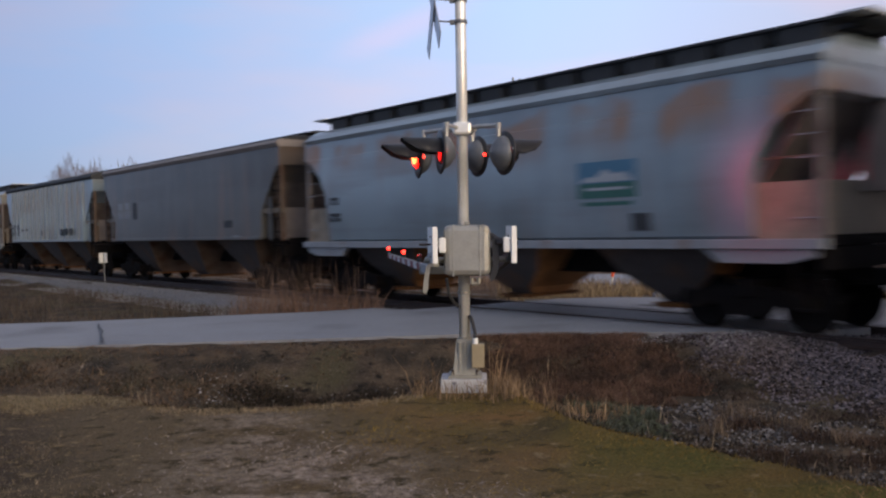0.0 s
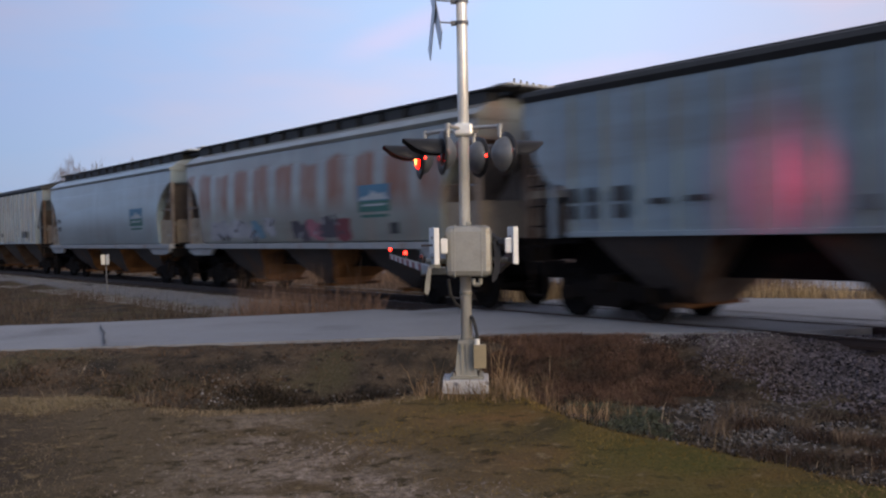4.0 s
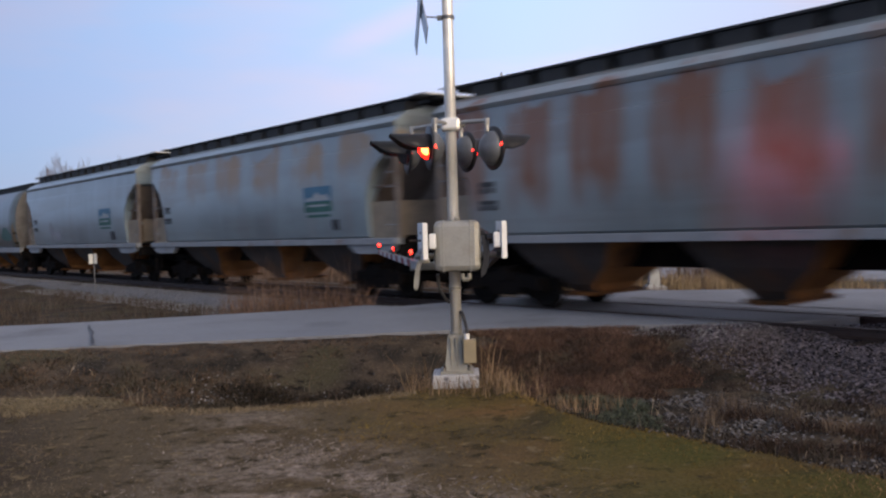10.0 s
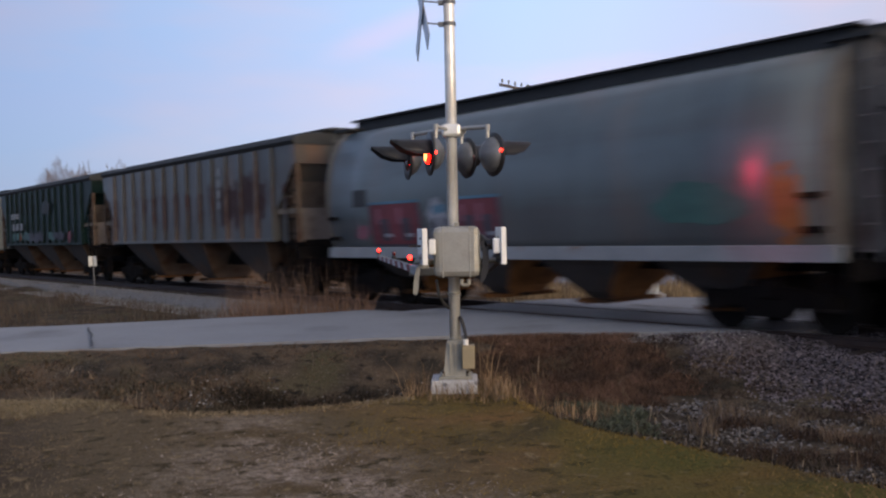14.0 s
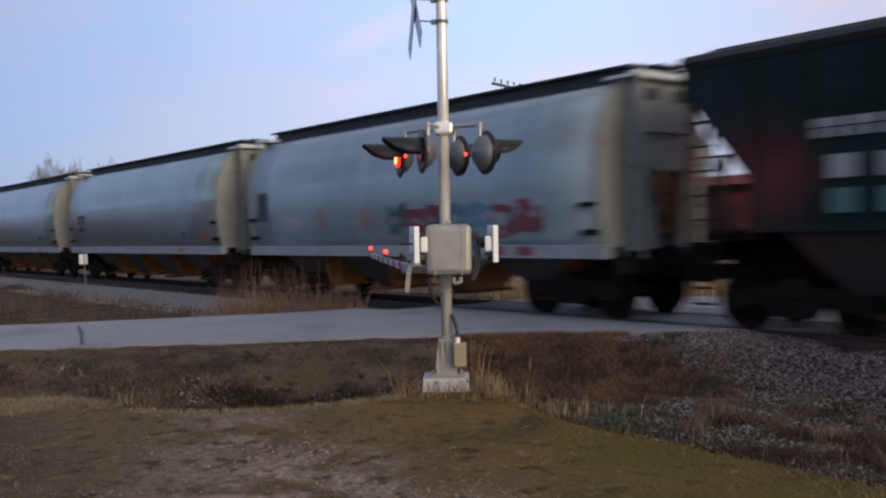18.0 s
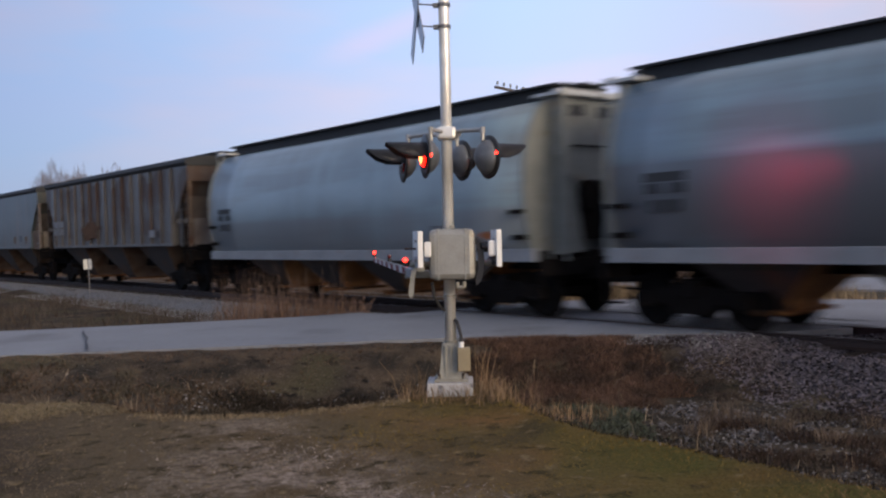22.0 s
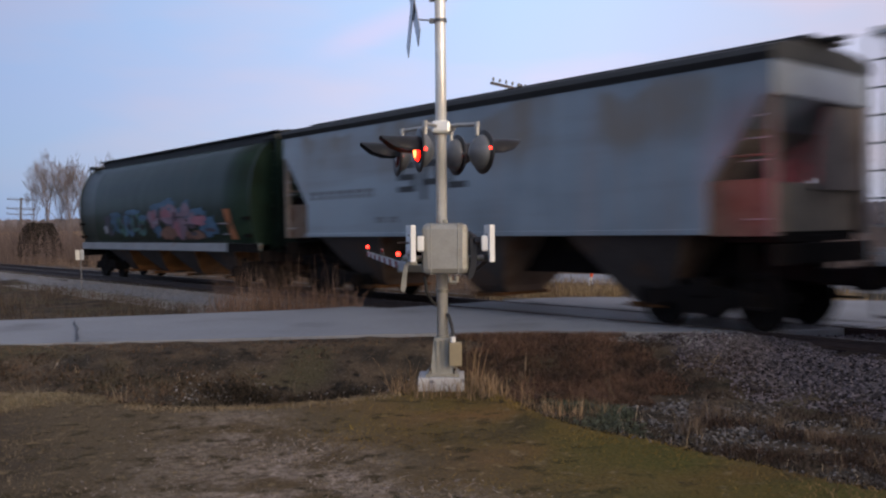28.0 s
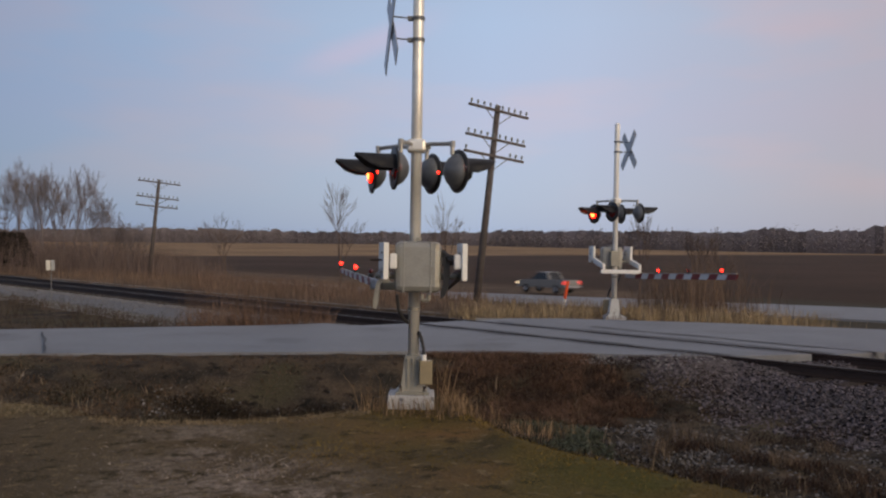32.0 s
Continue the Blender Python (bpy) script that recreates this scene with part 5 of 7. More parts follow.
CHALK = mat("faded_white_lettering", (0.24, 0.25, 0.26), 0.7, 0, 0.15, 4)
LOGO_BLUE = mat("logo_blue", (0.06, 0.16, 0.25), 0.6, 0, 0.12, 3)
LOGO_GREEN = mat("logo_green", (0.035, 0.12, 0.10), 0.6, 0, 0.12, 3)
LOGO_WHITE = mat("logo_white", (0.34, 0.37, 0.39), 0.6, 0, 0.1, 3)
SPRAY_PINK = mat("spray_pink", (0.26, 0.10, 0.13), 0.6, 0, 0.3, 1.5)
SPRAY_LILAC = mat("spray_lilac", (0.17, 0.115, 0.15), 0.6, 0, 0.4, 1.2)
SPRAY_RED = mat("spray_red", (0.15, 0.035, 0.045), 0.6, 0, 0.3, 1.5)
SPRAY_BLUE = mat("spray_blue", (0.09, 0.18, 0.25), 0.6, 0, 0.3, 1.5)
SPRAY_DARK = mat("spray_dark", (0.05, 0.045, 0.06), 0.6, 0, 0.3, 1.5)
SPRAY_PALE = mat("spray_pale", (0.27, 0.28, 0.31), 0.6, 0, 0.3, 1.5)
SPRAY_TEAL = mat("spray_teal", (0.05, 0.12, 0.11), 0.6, 0, 0.3, 1.5)
SPRAY_ORANGE = mat("spray_orange", (0.30, 0.10, 0.03), 0.6, 0, 0.2, 2)
BLOBS = random.Random(5)


def spray(car, x, z, w, h, y, material, curve=None):
    """One rounded splash of spray paint lying on the side sheet; curve(z) gives the sheet's half width."""
    bm = B()
    ring, n = [], 18
    c_y = curve(z) if curve else y
    mid = bm.verts.new((x, c_y + 0.008, z))
    for k in range(n):
        a = k * math.tau / n
        r = 1 + 0.28 * BLOBS.uniform(-1, 1)
        px, pz = x + w / 2 * r * math.cos(a), z + h / 2 * r * math.sin(a)
        ring.append(bm.verts.new((px, (curve(pz) if curve else y) + 0.008, pz)))
    for k in range(n):
        bm.faces.new((mid, ring[k], ring[(k + 1) % n]))
    return part("graffiti", bm, material, car, "sprayed graffiti patch")


def tag(car, x0, x1, z, h, curve, fills, seed, dark=None):
    """A run of sprayed letters: blocky slanted fills, dark strokes and pale highlights, laid on the side sheet."""
    rnd = random.Random(seed)
    count = max(2, int(abs(x1 - x0) / 0.62))
    for k in range(count):
        cx_ = x0 + (x1 - x0) * (k + 0.5) / count
        cz = z + rnd.uniform(-0.06, 0.06) * h * 2
        slant = rnd.uniform(-0.25, 0.25)

        def lay(points, lift, material, name):
            bm = B()
            vs = [bm.verts.new((px, curve(pz) + lift, pz)) for px, pz in points]
            bm.faces.new(vs)
            bmesh.ops.triangulate(bm, faces=bm.faces[:])
            return part(name, bm, material, car, "sprayed graffiti letter" if lift < 0.008 else "")

        w = abs(x1 - x0) / count * rnd.uniform(0.5, 0.62)
        shape = [(-1, -0.8), (-0.2, -1), (0.1, -0.5), (0.9, -0.9), (1, 0.1), (0.6, 0.3), (0.9, 0.9), (0, 1), (-0.3, 0.4), (-0.9, 0.8), (-0.7, 0)]
        pts = [(cx_ + w * (a + rnd.uniform(-0.2, 0.2)) + slant * b * h / 2, cz + h / 2 * (b + rnd.uniform(-0.15, 0.15))) for a, b in shape]
        lay(pts, 0.007, fills[rnd.randrange(len(fills))], "graffiti")
        for _ in range(3):
            a, b = rnd.uniform(-0.8, 0.8), rnd.uniform(-0.8, 0.8)
            c, d = a + rnd.uniform(-0.7, 0.7), b + rnd.uniform(-0.9, 0.9)
            t = rnd.uniform(0.03, 0.06)
            p0, p1 = (cx_ + w * a, cz + h / 2 * b), (cx_ + w * c, cz + h / 2 * d)
            q = Vector((p1[0] - p0[0], p1[1] - p0[1])).normalized() * t
            lay([(p0[0] - q.y, p0[1] + q.x), (p0[0] + q.y, p0[1] - q.x), (p1[0] + q.y, p1[1] - q.x), (p1[0] - q.y, p1[1] + q.x)], 0.011 + 0.002 * _, dark or (SPRAY_DARK, SPRAY_PALE)[_ == 2], "stroke")


ROUND_PROF = ([1.30, 1.5, 1.9, 2.4, 2.9, 3.3, 3.65, 3.95], [1.40, 1.47, 1.55, 1.60, 1.59, 1.52, 1.40, 1.22])


def round_y(z):
    return float(np.interp(z, *ROUND_PROF)) + 0.003


def over_y(z):
    return 1.575 - 0.085 * ((z - 2.7) / 1.15) ** 2


def curved_panel(car, x, z, w, h, curve, material, name="lettering", label=""):
    bm = B()
    rows = []
    for k in range(5):
        zz = z - h / 2 + h * k / 4
        rows.append((bm.verts.new((x - w / 2, curve(zz) + 0.004, zz)), bm.verts.new((x + w / 2, curve(zz) + 0.004, zz))))
    for (a, b), (c, d) in zip(rows, rows[1:]):
        bm.faces.new((a, b, d, c))
    return part(name, bm, material, car, label)


def laid_shape(car, points, curve, lift, material, name, label=""):
    """A flat cut-out lying on the bowed side sheet, cut along x so that it follows the bow."""
    bm = B()
    vs = [bm.verts.new((px, curve(pz) + lift, pz)) for px, pz in points]
    bm.faces.new(vs)
    bmesh.ops.triangulate(bm, faces=bm.faces[:])
    return part(name, bm, material, car, label)


def lake_logo(car, x, z, s=1.0):
    logo = curved_panel(car, x, z + 0.13 * s, 1.3 * s, 0.38 * s, over_y, LOGO_BLUE, "logo_panel", "blue and green landscape logo panel")
    curved_panel(logo, x, z - 0.19 * s, 1.3 * s, 0.26 * s, over_y, LOGO_GREEN, "logo_band")
    hill = ((0.6, -0.04), (0.45, 0.06), (0.25, 0.04), (0.02, 0.19), (-0.2, 0.08), (-0.42, 0.13), (-0.6, -0.04))
    laid_shape(logo, [(x + a * s, z + b * s) for a, b in hill], over_y, 0.011, LOGO_WHITE, "logo_hill")
    curved_panel(logo, x, z - 0.16 * s, 0.95 * s, 0.05 * s, lambda q: over_y(q) + 0.004, LOGO_WHITE, "logo_line")
    curved_panel(car, x, z - 0.42 * s, 1.1 * s, 0.07 * s, over_y, LOGO_GREEN)


def block_letters(car, xs, z, w, h, y, material):
    """Stencilled characters too worn to read: each two bars with a slit."""
    for x in xs:
        row = decal(car, x, z + h * 0.27, w, h * 0.42, y, material)
        decal(row, x + w * 0.3, z - h * 0.24, w * 0.36, h * 0.46, y, material, name="letter_bar")
        decal(row, x - w * 0.3, z - h * 0.24, w * 0.36, h * 0.46, y, material, name="letter_bar")


SMUDGE = mat("faint_grey_lettering", (0.12, 0.13, 0.145), 0.7, 0, 0.2, 4)
GREY = (0.42, 0.46, 0.50)
CARS = []


def new_car(label):
    car = thing("hopper_car", label, "freight car", group="cars of the train")
    CARS.append(car)
    return car


def build_train():
    # from the head of what is seen to the tail
    c = new_car("grimy brown ribbed hopper car ahead in the train")
    hopper_ribbed(c, car_paint("brown_paint_a", (0.15, 0.11, 0.09), gloss=0.4, amount=0.25), cut=0.4)

    c = new_car("pale grey hopper car with rust patches and a landscape logo")
    hopper_overhang(c, car_paint("grey_paint_a", GREY, amount=0.12, patch=((0.27, 0.15, 0.085), 3.25, 3.75, 2.0, 0.3, 0.5)))
    lake_logo(c, -3.2, 2.5)
    block_letters(c, (5.6,), 2.45, 0.4, 0.2, 1.575, INK)
    block_letters(c, (5.6,), 2.05, 0.5, 0.22, 1.565, INK)
    curved_panel(c, -3.9, 1.75, 0.4, 0.3, over_y, INK)

    c = new_car("brown-grey flat-sided hopper car with faded white lettering")
    hopper_ribbed(c, car_paint("brown_paint_b", (0.185, 0.145, 0.12), gloss=0.4, amount=0.25), ribs=0, eave=mat("dull_brown_eave", (0.20, 0.175, 0.16), 0.6, 0, 0.2, 3))
    block_letters(c, (5.35, 4.65), 2.65, 0.5, 0.62, 1.50, CHALK)
    decal(c, 3.85, 2.62, 0.42, 0.62, 1.50, INK)
    decal(c, -3.9, 2.0, 0.55, 0.22, 1.50, INK)
    decal(c, -4.4, 1.62, 0.34, 0.07, 1.50, CHALK)

    c = new_car("pale blue-grey ribbed hopper car with small dark markings")
    hopper_ribbed(c, car_paint("blue_paint_a", (0.36, 0.42, 0.47), amount=0.16), shelf=True)
    for x, w in ((5.65, 0.22), (5.2, 0.22), (4.55, 0.32)):
        decal(c, x, 2.26, w, 0.26, 1.58, INK)
        decal(c, x, 1.96, w * 0.8, 0.24, 1.58, INK)
    decal(c, 3.75, 2.1, 0.36, 0.1, 1.58, INK)
    decal(c, 3.0, 2.12, 0.40, 0.1, 1.58, INK)
    for x in (-2.8, -3.5, -4.2):
        decal(c, x, 1.95, 0.40, 0.3, 1.58, INK)
    decal(c, 0.3, 1.95, 0.3, 0.2, 1.58, SMUDGE)

    c = new_car("pale grey hopper car with large orange rust panels and graffiti")
    hopper_overhang(c, car_paint("grey_paint_b", (0.42, 0.39, 0.35), amount=0.22, patch=((0.185, 0.075, 0.038), 2.55, 3.5, 1.3, 1.5, 0.35)))
    lake_logo(c, -3.65, 2.5)
    tag(c, 5.4, 1.2, 1.85, 0.55, over_y, (SPRAY_PALE, SPRAY_BLUE, SPRAY_PALE), 11)
    tag(c, 0.2, -2.6, 1.8, 0.6, over_y, (SPRAY_RED, SPRAY_PINK, SPRAY_DARK), 12)
    curved_panel(c, -4.4, 1.78, 0.35, 0.26, over_y, INK)

    c = new_car("clean pale grey hopper car with a green and blue logo")
    hopper_overhang(c, car_paint("grey_paint_c", (0.43, 0.48, 0.52), amount=0.08))
    lake_logo(c, -3.95, 2.45)
    block_letters(c, (5.6,), 2.5, 0.4, 0.2, 1.575, INK)
    block_letters(c, (5.6,), 2.15, 0.5, 0.2, 1.57, INK)

    c = new_car("pale blue-grey ribbed hopper car with a row of dark letters")
    hopper_ribbed(c, car_paint("blue_paint_b", (0.34, 0.39, 0.44), amount=0.16), ribs=14, shelf=True)
    block_letters(c, (5.05, 4.4, 3.75, 3.1, 2.45), 2.44, 0.38, 0.36, 1.58, INK)
    for x in (5.05, 4.4):
        decal(c, x, 2.12, 0.34, 0.1, 1.58, INK)
    decal(c, 6.35, 3.8, 0.4, 0.4, 1.58, INK)
    for x in (-3.65, -4.15):
        decal(c, x, 2.0, 0.34, 0.32, 1.58, INK)
    decal(c, 0.6, 2.0, 0.5, 0.2, 1.58, SMUDGE)

    c = new_car("pale grey hopper car with tan rust streaks and a logo")
    hopper_overhang(c, car_paint("grey_paint_d", (0.42, 0.43, 0.44), amount=0.3, patch=((0.19, 0.088, 0.048), 2.35, 3.85, 1.75, 0.95, 1.2)))
    lake_logo(c, -3.74, 2.46)
    block_letters(c, (5.5,), 2.4, 0.42, 0.24, 1.575, INK)
    block_letters(c, (5.5,), 2.05, 0.5, 0.2, 1.565, INK)
    curved_panel(c, -4.5, 1.8, 0.36, 0.3, over_y, INK)

    c = new_car("pale grey hopper car with light tan streaks and a logo")
    hopper_overhang(c, car_paint("grey_paint_e", (0.44, 0.48, 0.51), amount=0.12, patch=((0.28, 0.19, 0.11), 3.0, 3.8, 2.2, 0.35, 0.8)))
    lake_logo(c, -3.82, 2.46)
    block_letters(c, (5.6,), 2.5, 0.4, 0.22, 1.575, INK)
    block_letters(c, (5.6,), 2.15, 0.5, 0.2, 1.57, INK)
    curved_panel(c, -4.55, 1.8, 0.32, 0.26, over_y, INK)

    c = new_car("clean pale grey hopper car with a logo and a chalky smudge")
    hopper_overhang(c, car_paint("grey_paint_f", (0.41, 0.455, 0.50), amount=0.05))
    lake_logo(c, -3.8, 2.48)
    block_letters(c, (5.4,), 2.5, 0.45, 0.22, 1.575, INK)
    block_letters(c, (5.4,), 2.15, 0.6, 0.18, 1.57, INK)
    spray(c, 3.05, 2.0, 0.6, 0.75, 1.55, SPRAY_PALE, over_y)
    spray(c, 2.2, 1.85, 1.1, 0.45, 1.55, SPRAY_PALE, over_y)
    curved_panel(c, -4.5, 1.75, 0.5, 0.32, over_y, INK)

    c = new_car("grey round-bodied hopper car with pink and black graffiti")
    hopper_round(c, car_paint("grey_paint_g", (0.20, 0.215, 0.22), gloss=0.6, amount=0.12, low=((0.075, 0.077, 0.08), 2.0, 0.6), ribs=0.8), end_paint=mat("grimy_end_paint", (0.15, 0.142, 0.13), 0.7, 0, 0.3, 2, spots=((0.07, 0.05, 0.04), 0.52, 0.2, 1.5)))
    decal(c, 5.0, 2.5, 0.55, 0.4, 1.605, INK)
    for x, w in ((3.7, 1.8), (0.9, 1.25)):
        curved_panel(c, x, 1.85, w + 0.1, 1.0, round_y, SPRAY_DARK, "graffiti_outline", "black sprayed outline")
        curved_panel(c, x, 1.87, w, 0.9, lambda q: round_y(q) + 0.006, SPRAY_RED, "graffiti", "red sprayed block letters")
        curved_panel(c, x, 2.36, w + 0.1, 0.06, lambda q: round_y(q) + 0.008, SPRAY_BLUE, "stroke")
        for dx in (-0.4, 0.35):
            curved_panel(c, x + dx * w / 1.7, 1.75, 0.3, 0.5, lambda q: round_y(q) + 0.012, SPRAY_DARK, "stroke")
            curved_panel(c, x + dx * w / 1.7 + 0.2, 2.05, 0.12, 0.35, lambda q: round_y(q) + 0.018, SPRAY_PINK, "stroke")
            curved_panel(c, x + dx * w / 1.7 - 0.1, 1.62, 0.26, 0.08, lambda q: round_y(q) + 0.018, SPRAY_PALE, "stroke")
    spray(c, 2.05, 1.85, 0.8, 0.95, 1.6, SPRAY_PALE, lambda q: round_y(q) + 0.006)
    spray(c, 2.05, 2.15, 0.5, 0.22, 1.6, SPRAY_BLUE, lambda q: round_y(q) + 0.014)
    for dx in (-0.18, 0.18):
        spray(c, 2.05 + dx, 1.85, 0.16, 0.28, 1.6, SPRAY_DARK, lambda q: round_y(q) + 0.014)
    spray(c, 5.0, 1.7, 0.5, 0.35, 1.6, SPRAY_PINK, round_y)
    spray(c, -4.3, 2.0, 1.5, 0.75, 1.6, SPRAY_TEAL, round_y)
    spray(c, -5.75, 1.9, 0.5, 1.2, 1.6, mat("spray_ochre", (0.22, 0.125, 0.035), 0.6, 0, 0.3, 2), round_y)

    c = new_car("mauve-grey ribbed hopper car with dark rust panels")
    hopper_ribbed(c, car_paint("mauve_paint", (0.165, 0.14, 0.13), gloss=0.35, amount=0.25, patch=((0.062, 0.030, 0.026), 2.1, 3.0, 0.9, 0.3, 0.7)), ribs=14)
    dried = mat("dark_rust_panel", (0.045, 0.021, 0.020), 0.8, 0, 0.4, 2)
    rnd = random.Random(31)
    for k in range(9):
        x = -2.95 - k * 0.31
        spray(c, x, 2.75 + rnd.uniform(-0.15, 0.2), 0.34, 1.5 + rnd.uniform(-0.5, 0.2), 1.503, dried)
    for k in range(4):
        decal(c, -2.86, 3.62 - k * 0.33, 0.16, 0.22, 1.58, CHALK)

    c = new_car("dark green ribbed hopper car with faded letters and graffiti")
    hopper_ribbed(c, car_paint("green_paint_a", (0.015, 0.036, 0.032), gloss=0.08, streak=(0.03, 0.03, 0.03), amount=0.1), ribs=14)
    block_letters(c, (4.6, 4.1, 3.55), 2.95, 0.42, 0.28, 1.58, CHALK)
    for x in (4.4, 3.7, 2.97):
        decal(c, x, 2.42, 0.4, 0.32, 1.58, CHALK)
        decal(c, x, 1.95, 0.4, 0.34, 1.58, SPRAY_TEAL)
    tag(c, 2.5, -0.5, 1.9, 0.45, lambda q: 1.576, (SPRAY_TEAL, SPRAY_DARK, SPRAY_LILAC), 15, SPRAY_DARK)
    tag(c, -1.4, -3.6, 1.95, 0.4, lambda q: 1.576, (SPRAY_DARK, SPRAY_TEAL, SPRAY_DARK), 16, SPRAY_DARK)
    spray(c, -1.1, 3.2, 1.2, 0.6, 1.585, INK)
    spray(c, 3.1, 1.9, 0.25, 0.35, 1.59, SPRAY_ORANGE)
    spray(c, -4.3, 1.9, 0.5, 0.5, 1.585, SPRAY_RED)

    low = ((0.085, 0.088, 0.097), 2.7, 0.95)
    c = new_car("pale blue-grey round hopper car with red and blue graffiti")
    hopper_round(c, car_paint("pale_paint_a", (0.42, 0.49, 0.55), amount=0.08, ribs=0.8), rust_gear=mat("orange_rust_gear", (0.20, 0.10, 0.045), 0.85, 0, 0.5, 3, 0.2, 30, spots=((0.03, 0.02, 0.015), 0.5, 0.15, 3)))
    decal(c, 5.5, 2.4, 0.5, 0.75, 1.605, INK)
    tag(c, -0.9, -4.9, 1.85, 0.65, round_y, (SPRAY_RED, SPRAY_RED, SPRAY_BLUE), 17)
    tag(c, -0.2, -0.9, 1.9, 0.6, round_y, (SPRAY_DARK, SPRAY_TEAL), 27)
    for x, z, w, h, m in ((4.0, 1.95, 0.9, 0.5, SPRAY_PALE), (2.6, 2.0, 0.4, 0.55, mat("spray_tan", (0.24, 0.19, 0.15), 0.6, 0, 0.3, 2)), (0.7, 2.0, 0.35, 0.55, mat("spray_tan", (0.24, 0.19, 0.15), 0.6, 0, 0.3, 2))):
        spray(c, x, z, w, h, 1.6, m, round_y)
    for k in range(5):
        decal(c, -1.4 - k * 0.75, 1.24, 0.45, 0.17, 1.522, (SPRAY_RED, SPRAY_RED, SPRAY_BLUE)[k % 3], "red paint overspill on the sill", "graffiti")

    for label, nm, base, ink_x in (("pale blue round hopper car, darker along its lower half", "pale_paint_b", (0.43, 0.53, 0.60), 5.25), ("pale blue-grey round hopper car with a dark lower band", "pale_paint_c", (0.43, 0.52, 0.59), 5.3), ("pale round hopper car with dull lower sides", "pale_paint_d", (0.47, 0.55, 0.61), 5.7)):
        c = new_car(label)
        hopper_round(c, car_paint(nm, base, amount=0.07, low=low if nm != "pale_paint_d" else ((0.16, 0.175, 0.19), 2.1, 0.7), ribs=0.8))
        block_letters(c, (ink_x,), 2.4, 0.8, 0.36, 1.605, INK)
        decal(c, ink_x, 2.03, 0.6, 0.2, 1.605, INK)
        decal(c, -4.1, 1.72, 0.5, 0.26, 1.55, SMUDGE)
        decal(c, -4.15, 1.72, 0.3, 0.16, 1.556, INK)
        spray(c, -5.55, 1.62, 0.5, 0.16, 1.52, SPRAY_ORANGE, round_y)
        decal(c, -3.9, 1.23, 0.4, 0.12, 1.522, SPRAY_ORANGE)

    c = new_car("rust-blotched brown ribbed hopper car")
    hopper_ribbed(c, car_paint("brown_paint_c", (0.21, 0.165, 0.147), gloss=0.35, streak=(0.055, 0.042, 0.038), amount=0.4, patch=((0.075, 0.047, 0.035), 1.9, 3.9, 3.1, 0.3, 1.0)), ribs=15)
    block_letters(c, (5.85, 5.15), 2.35, 0.55, 0.6, 1.58, CHALK)
    spray(c, 1.6, 2.15, 1.9, 0.7, 1.58, mat("brown_rust_blotch", (0.115, 0.066, 0.040), 0.85, 0, 0.4, 2))
    decal(c, -4.6, 1.95, 0.5, 0.25, 1.58, CHALK)

    c = new_car("grey-green flat-sided hopper car with white lettering")
    hopper_ribbed(c, car_paint("green_paint_b", (0.135, 0.14, 0.13), gloss=0.4, amount=0.2), ribs=0, plated=RUSTY)
    for k in range(3):
        block_letters(c, (4.55, 4.05), 2.93 - k * 0.25, 0.4, 0.18, 1.50, CHALK)
    decal(c, 3.25, 2.72, 0.5, 0.65, 1.50, CHALK)
    decal(c, -4.0, 2.0, 0.5, 0.3, 1.50, SMUDGE)
    for x in (2.7, -3.0, -4.9):
        spray(c, x, 1.95, 0.3, 0.4, 1.50, mat("rust_bleed", (0.19, 0.10, 0.045), 0.85, 0, 0.3, 2))

    c = new_car("pale round hopper car with a two-tone weathered side")
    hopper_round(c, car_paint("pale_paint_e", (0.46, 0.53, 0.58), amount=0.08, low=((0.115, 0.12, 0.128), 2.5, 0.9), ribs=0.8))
    block_letters(c, (5.6,), 2.45, 0.6, 0.3, 1.605, INK)
    decal(c, 5.6, 2.15, 0.5, 0.16, 1.60, INK)
    decal(c, -4.3, 1.9, 0.45, 0.28, 1.57, SMUDGE)
    decal(c, -4.35, 1.9, 0.26, 0.16, 1.577, INK)
    spray(c, -5.3, 1.55, 0.4, 0.14, 1.5, SPRAY_ORANGE, round_y)

    c = new_car("pale grey flat-sided hopper car with large black letters")
    hopper_ribbed(c, car_paint("blue_paint_c", (0.34, 0.37, 0.42), amount=0.14, patch=((0.17, 0.15, 0.125), 3.1, 3.9, 3.2, 0.3, 0.6)), ribs=0, plated=RUSTY)
    # three bold black letter shapes
    bars = (((0.0, 3.09, 0.6, 0.13), (0.0, 2.83, 0.6, 0.13), (0.0, 2.57, 0.6, 0.13), (0.24, 2.96, 0.14, 0.3), (-0.24, 2.70, 0.14, 0.3)),
            ((0.0, 3.09, 0.6, 0.13), (0.0, 2.70, 0.6, 0.13), (0.24, 2.74, 0.14, 0.82), (-0.24, 2.90, 0.14, 0.4)),
            ((0.0, 3.09, 0.6, 0.13), (0.0, 2.60, 0.6, 0.13), (0.24, 2.85, 0.14, 0.5)))
    for k, shape in enumerate(bars):
        for dx, zz, w, h in shape:
            decal(c, 1.7 - k * 0.83 + dx, zz - 0.02, w, h, 1.50, INK)
    block_letters(c, [5.5 - k * 0.4 for k in range(7)], 2.53, 0.28, 0.22, 1.50, SMUDGE)
    block_letters(c, (2.7, 2.2), 1.9, 0.3, 0.14, 1.50, SMUDGE)

    c = new_car("dark green round-bodied last hopper car with blue and pink graffiti")
    green = car_paint("green_paint_c", (0.028, 0.05, 0.032), gloss=0.14, streak=(0.03, 0.025, 0.02), amount=0.3, ribs=0.8)
    hopper_round(c, green, end_paint=green)
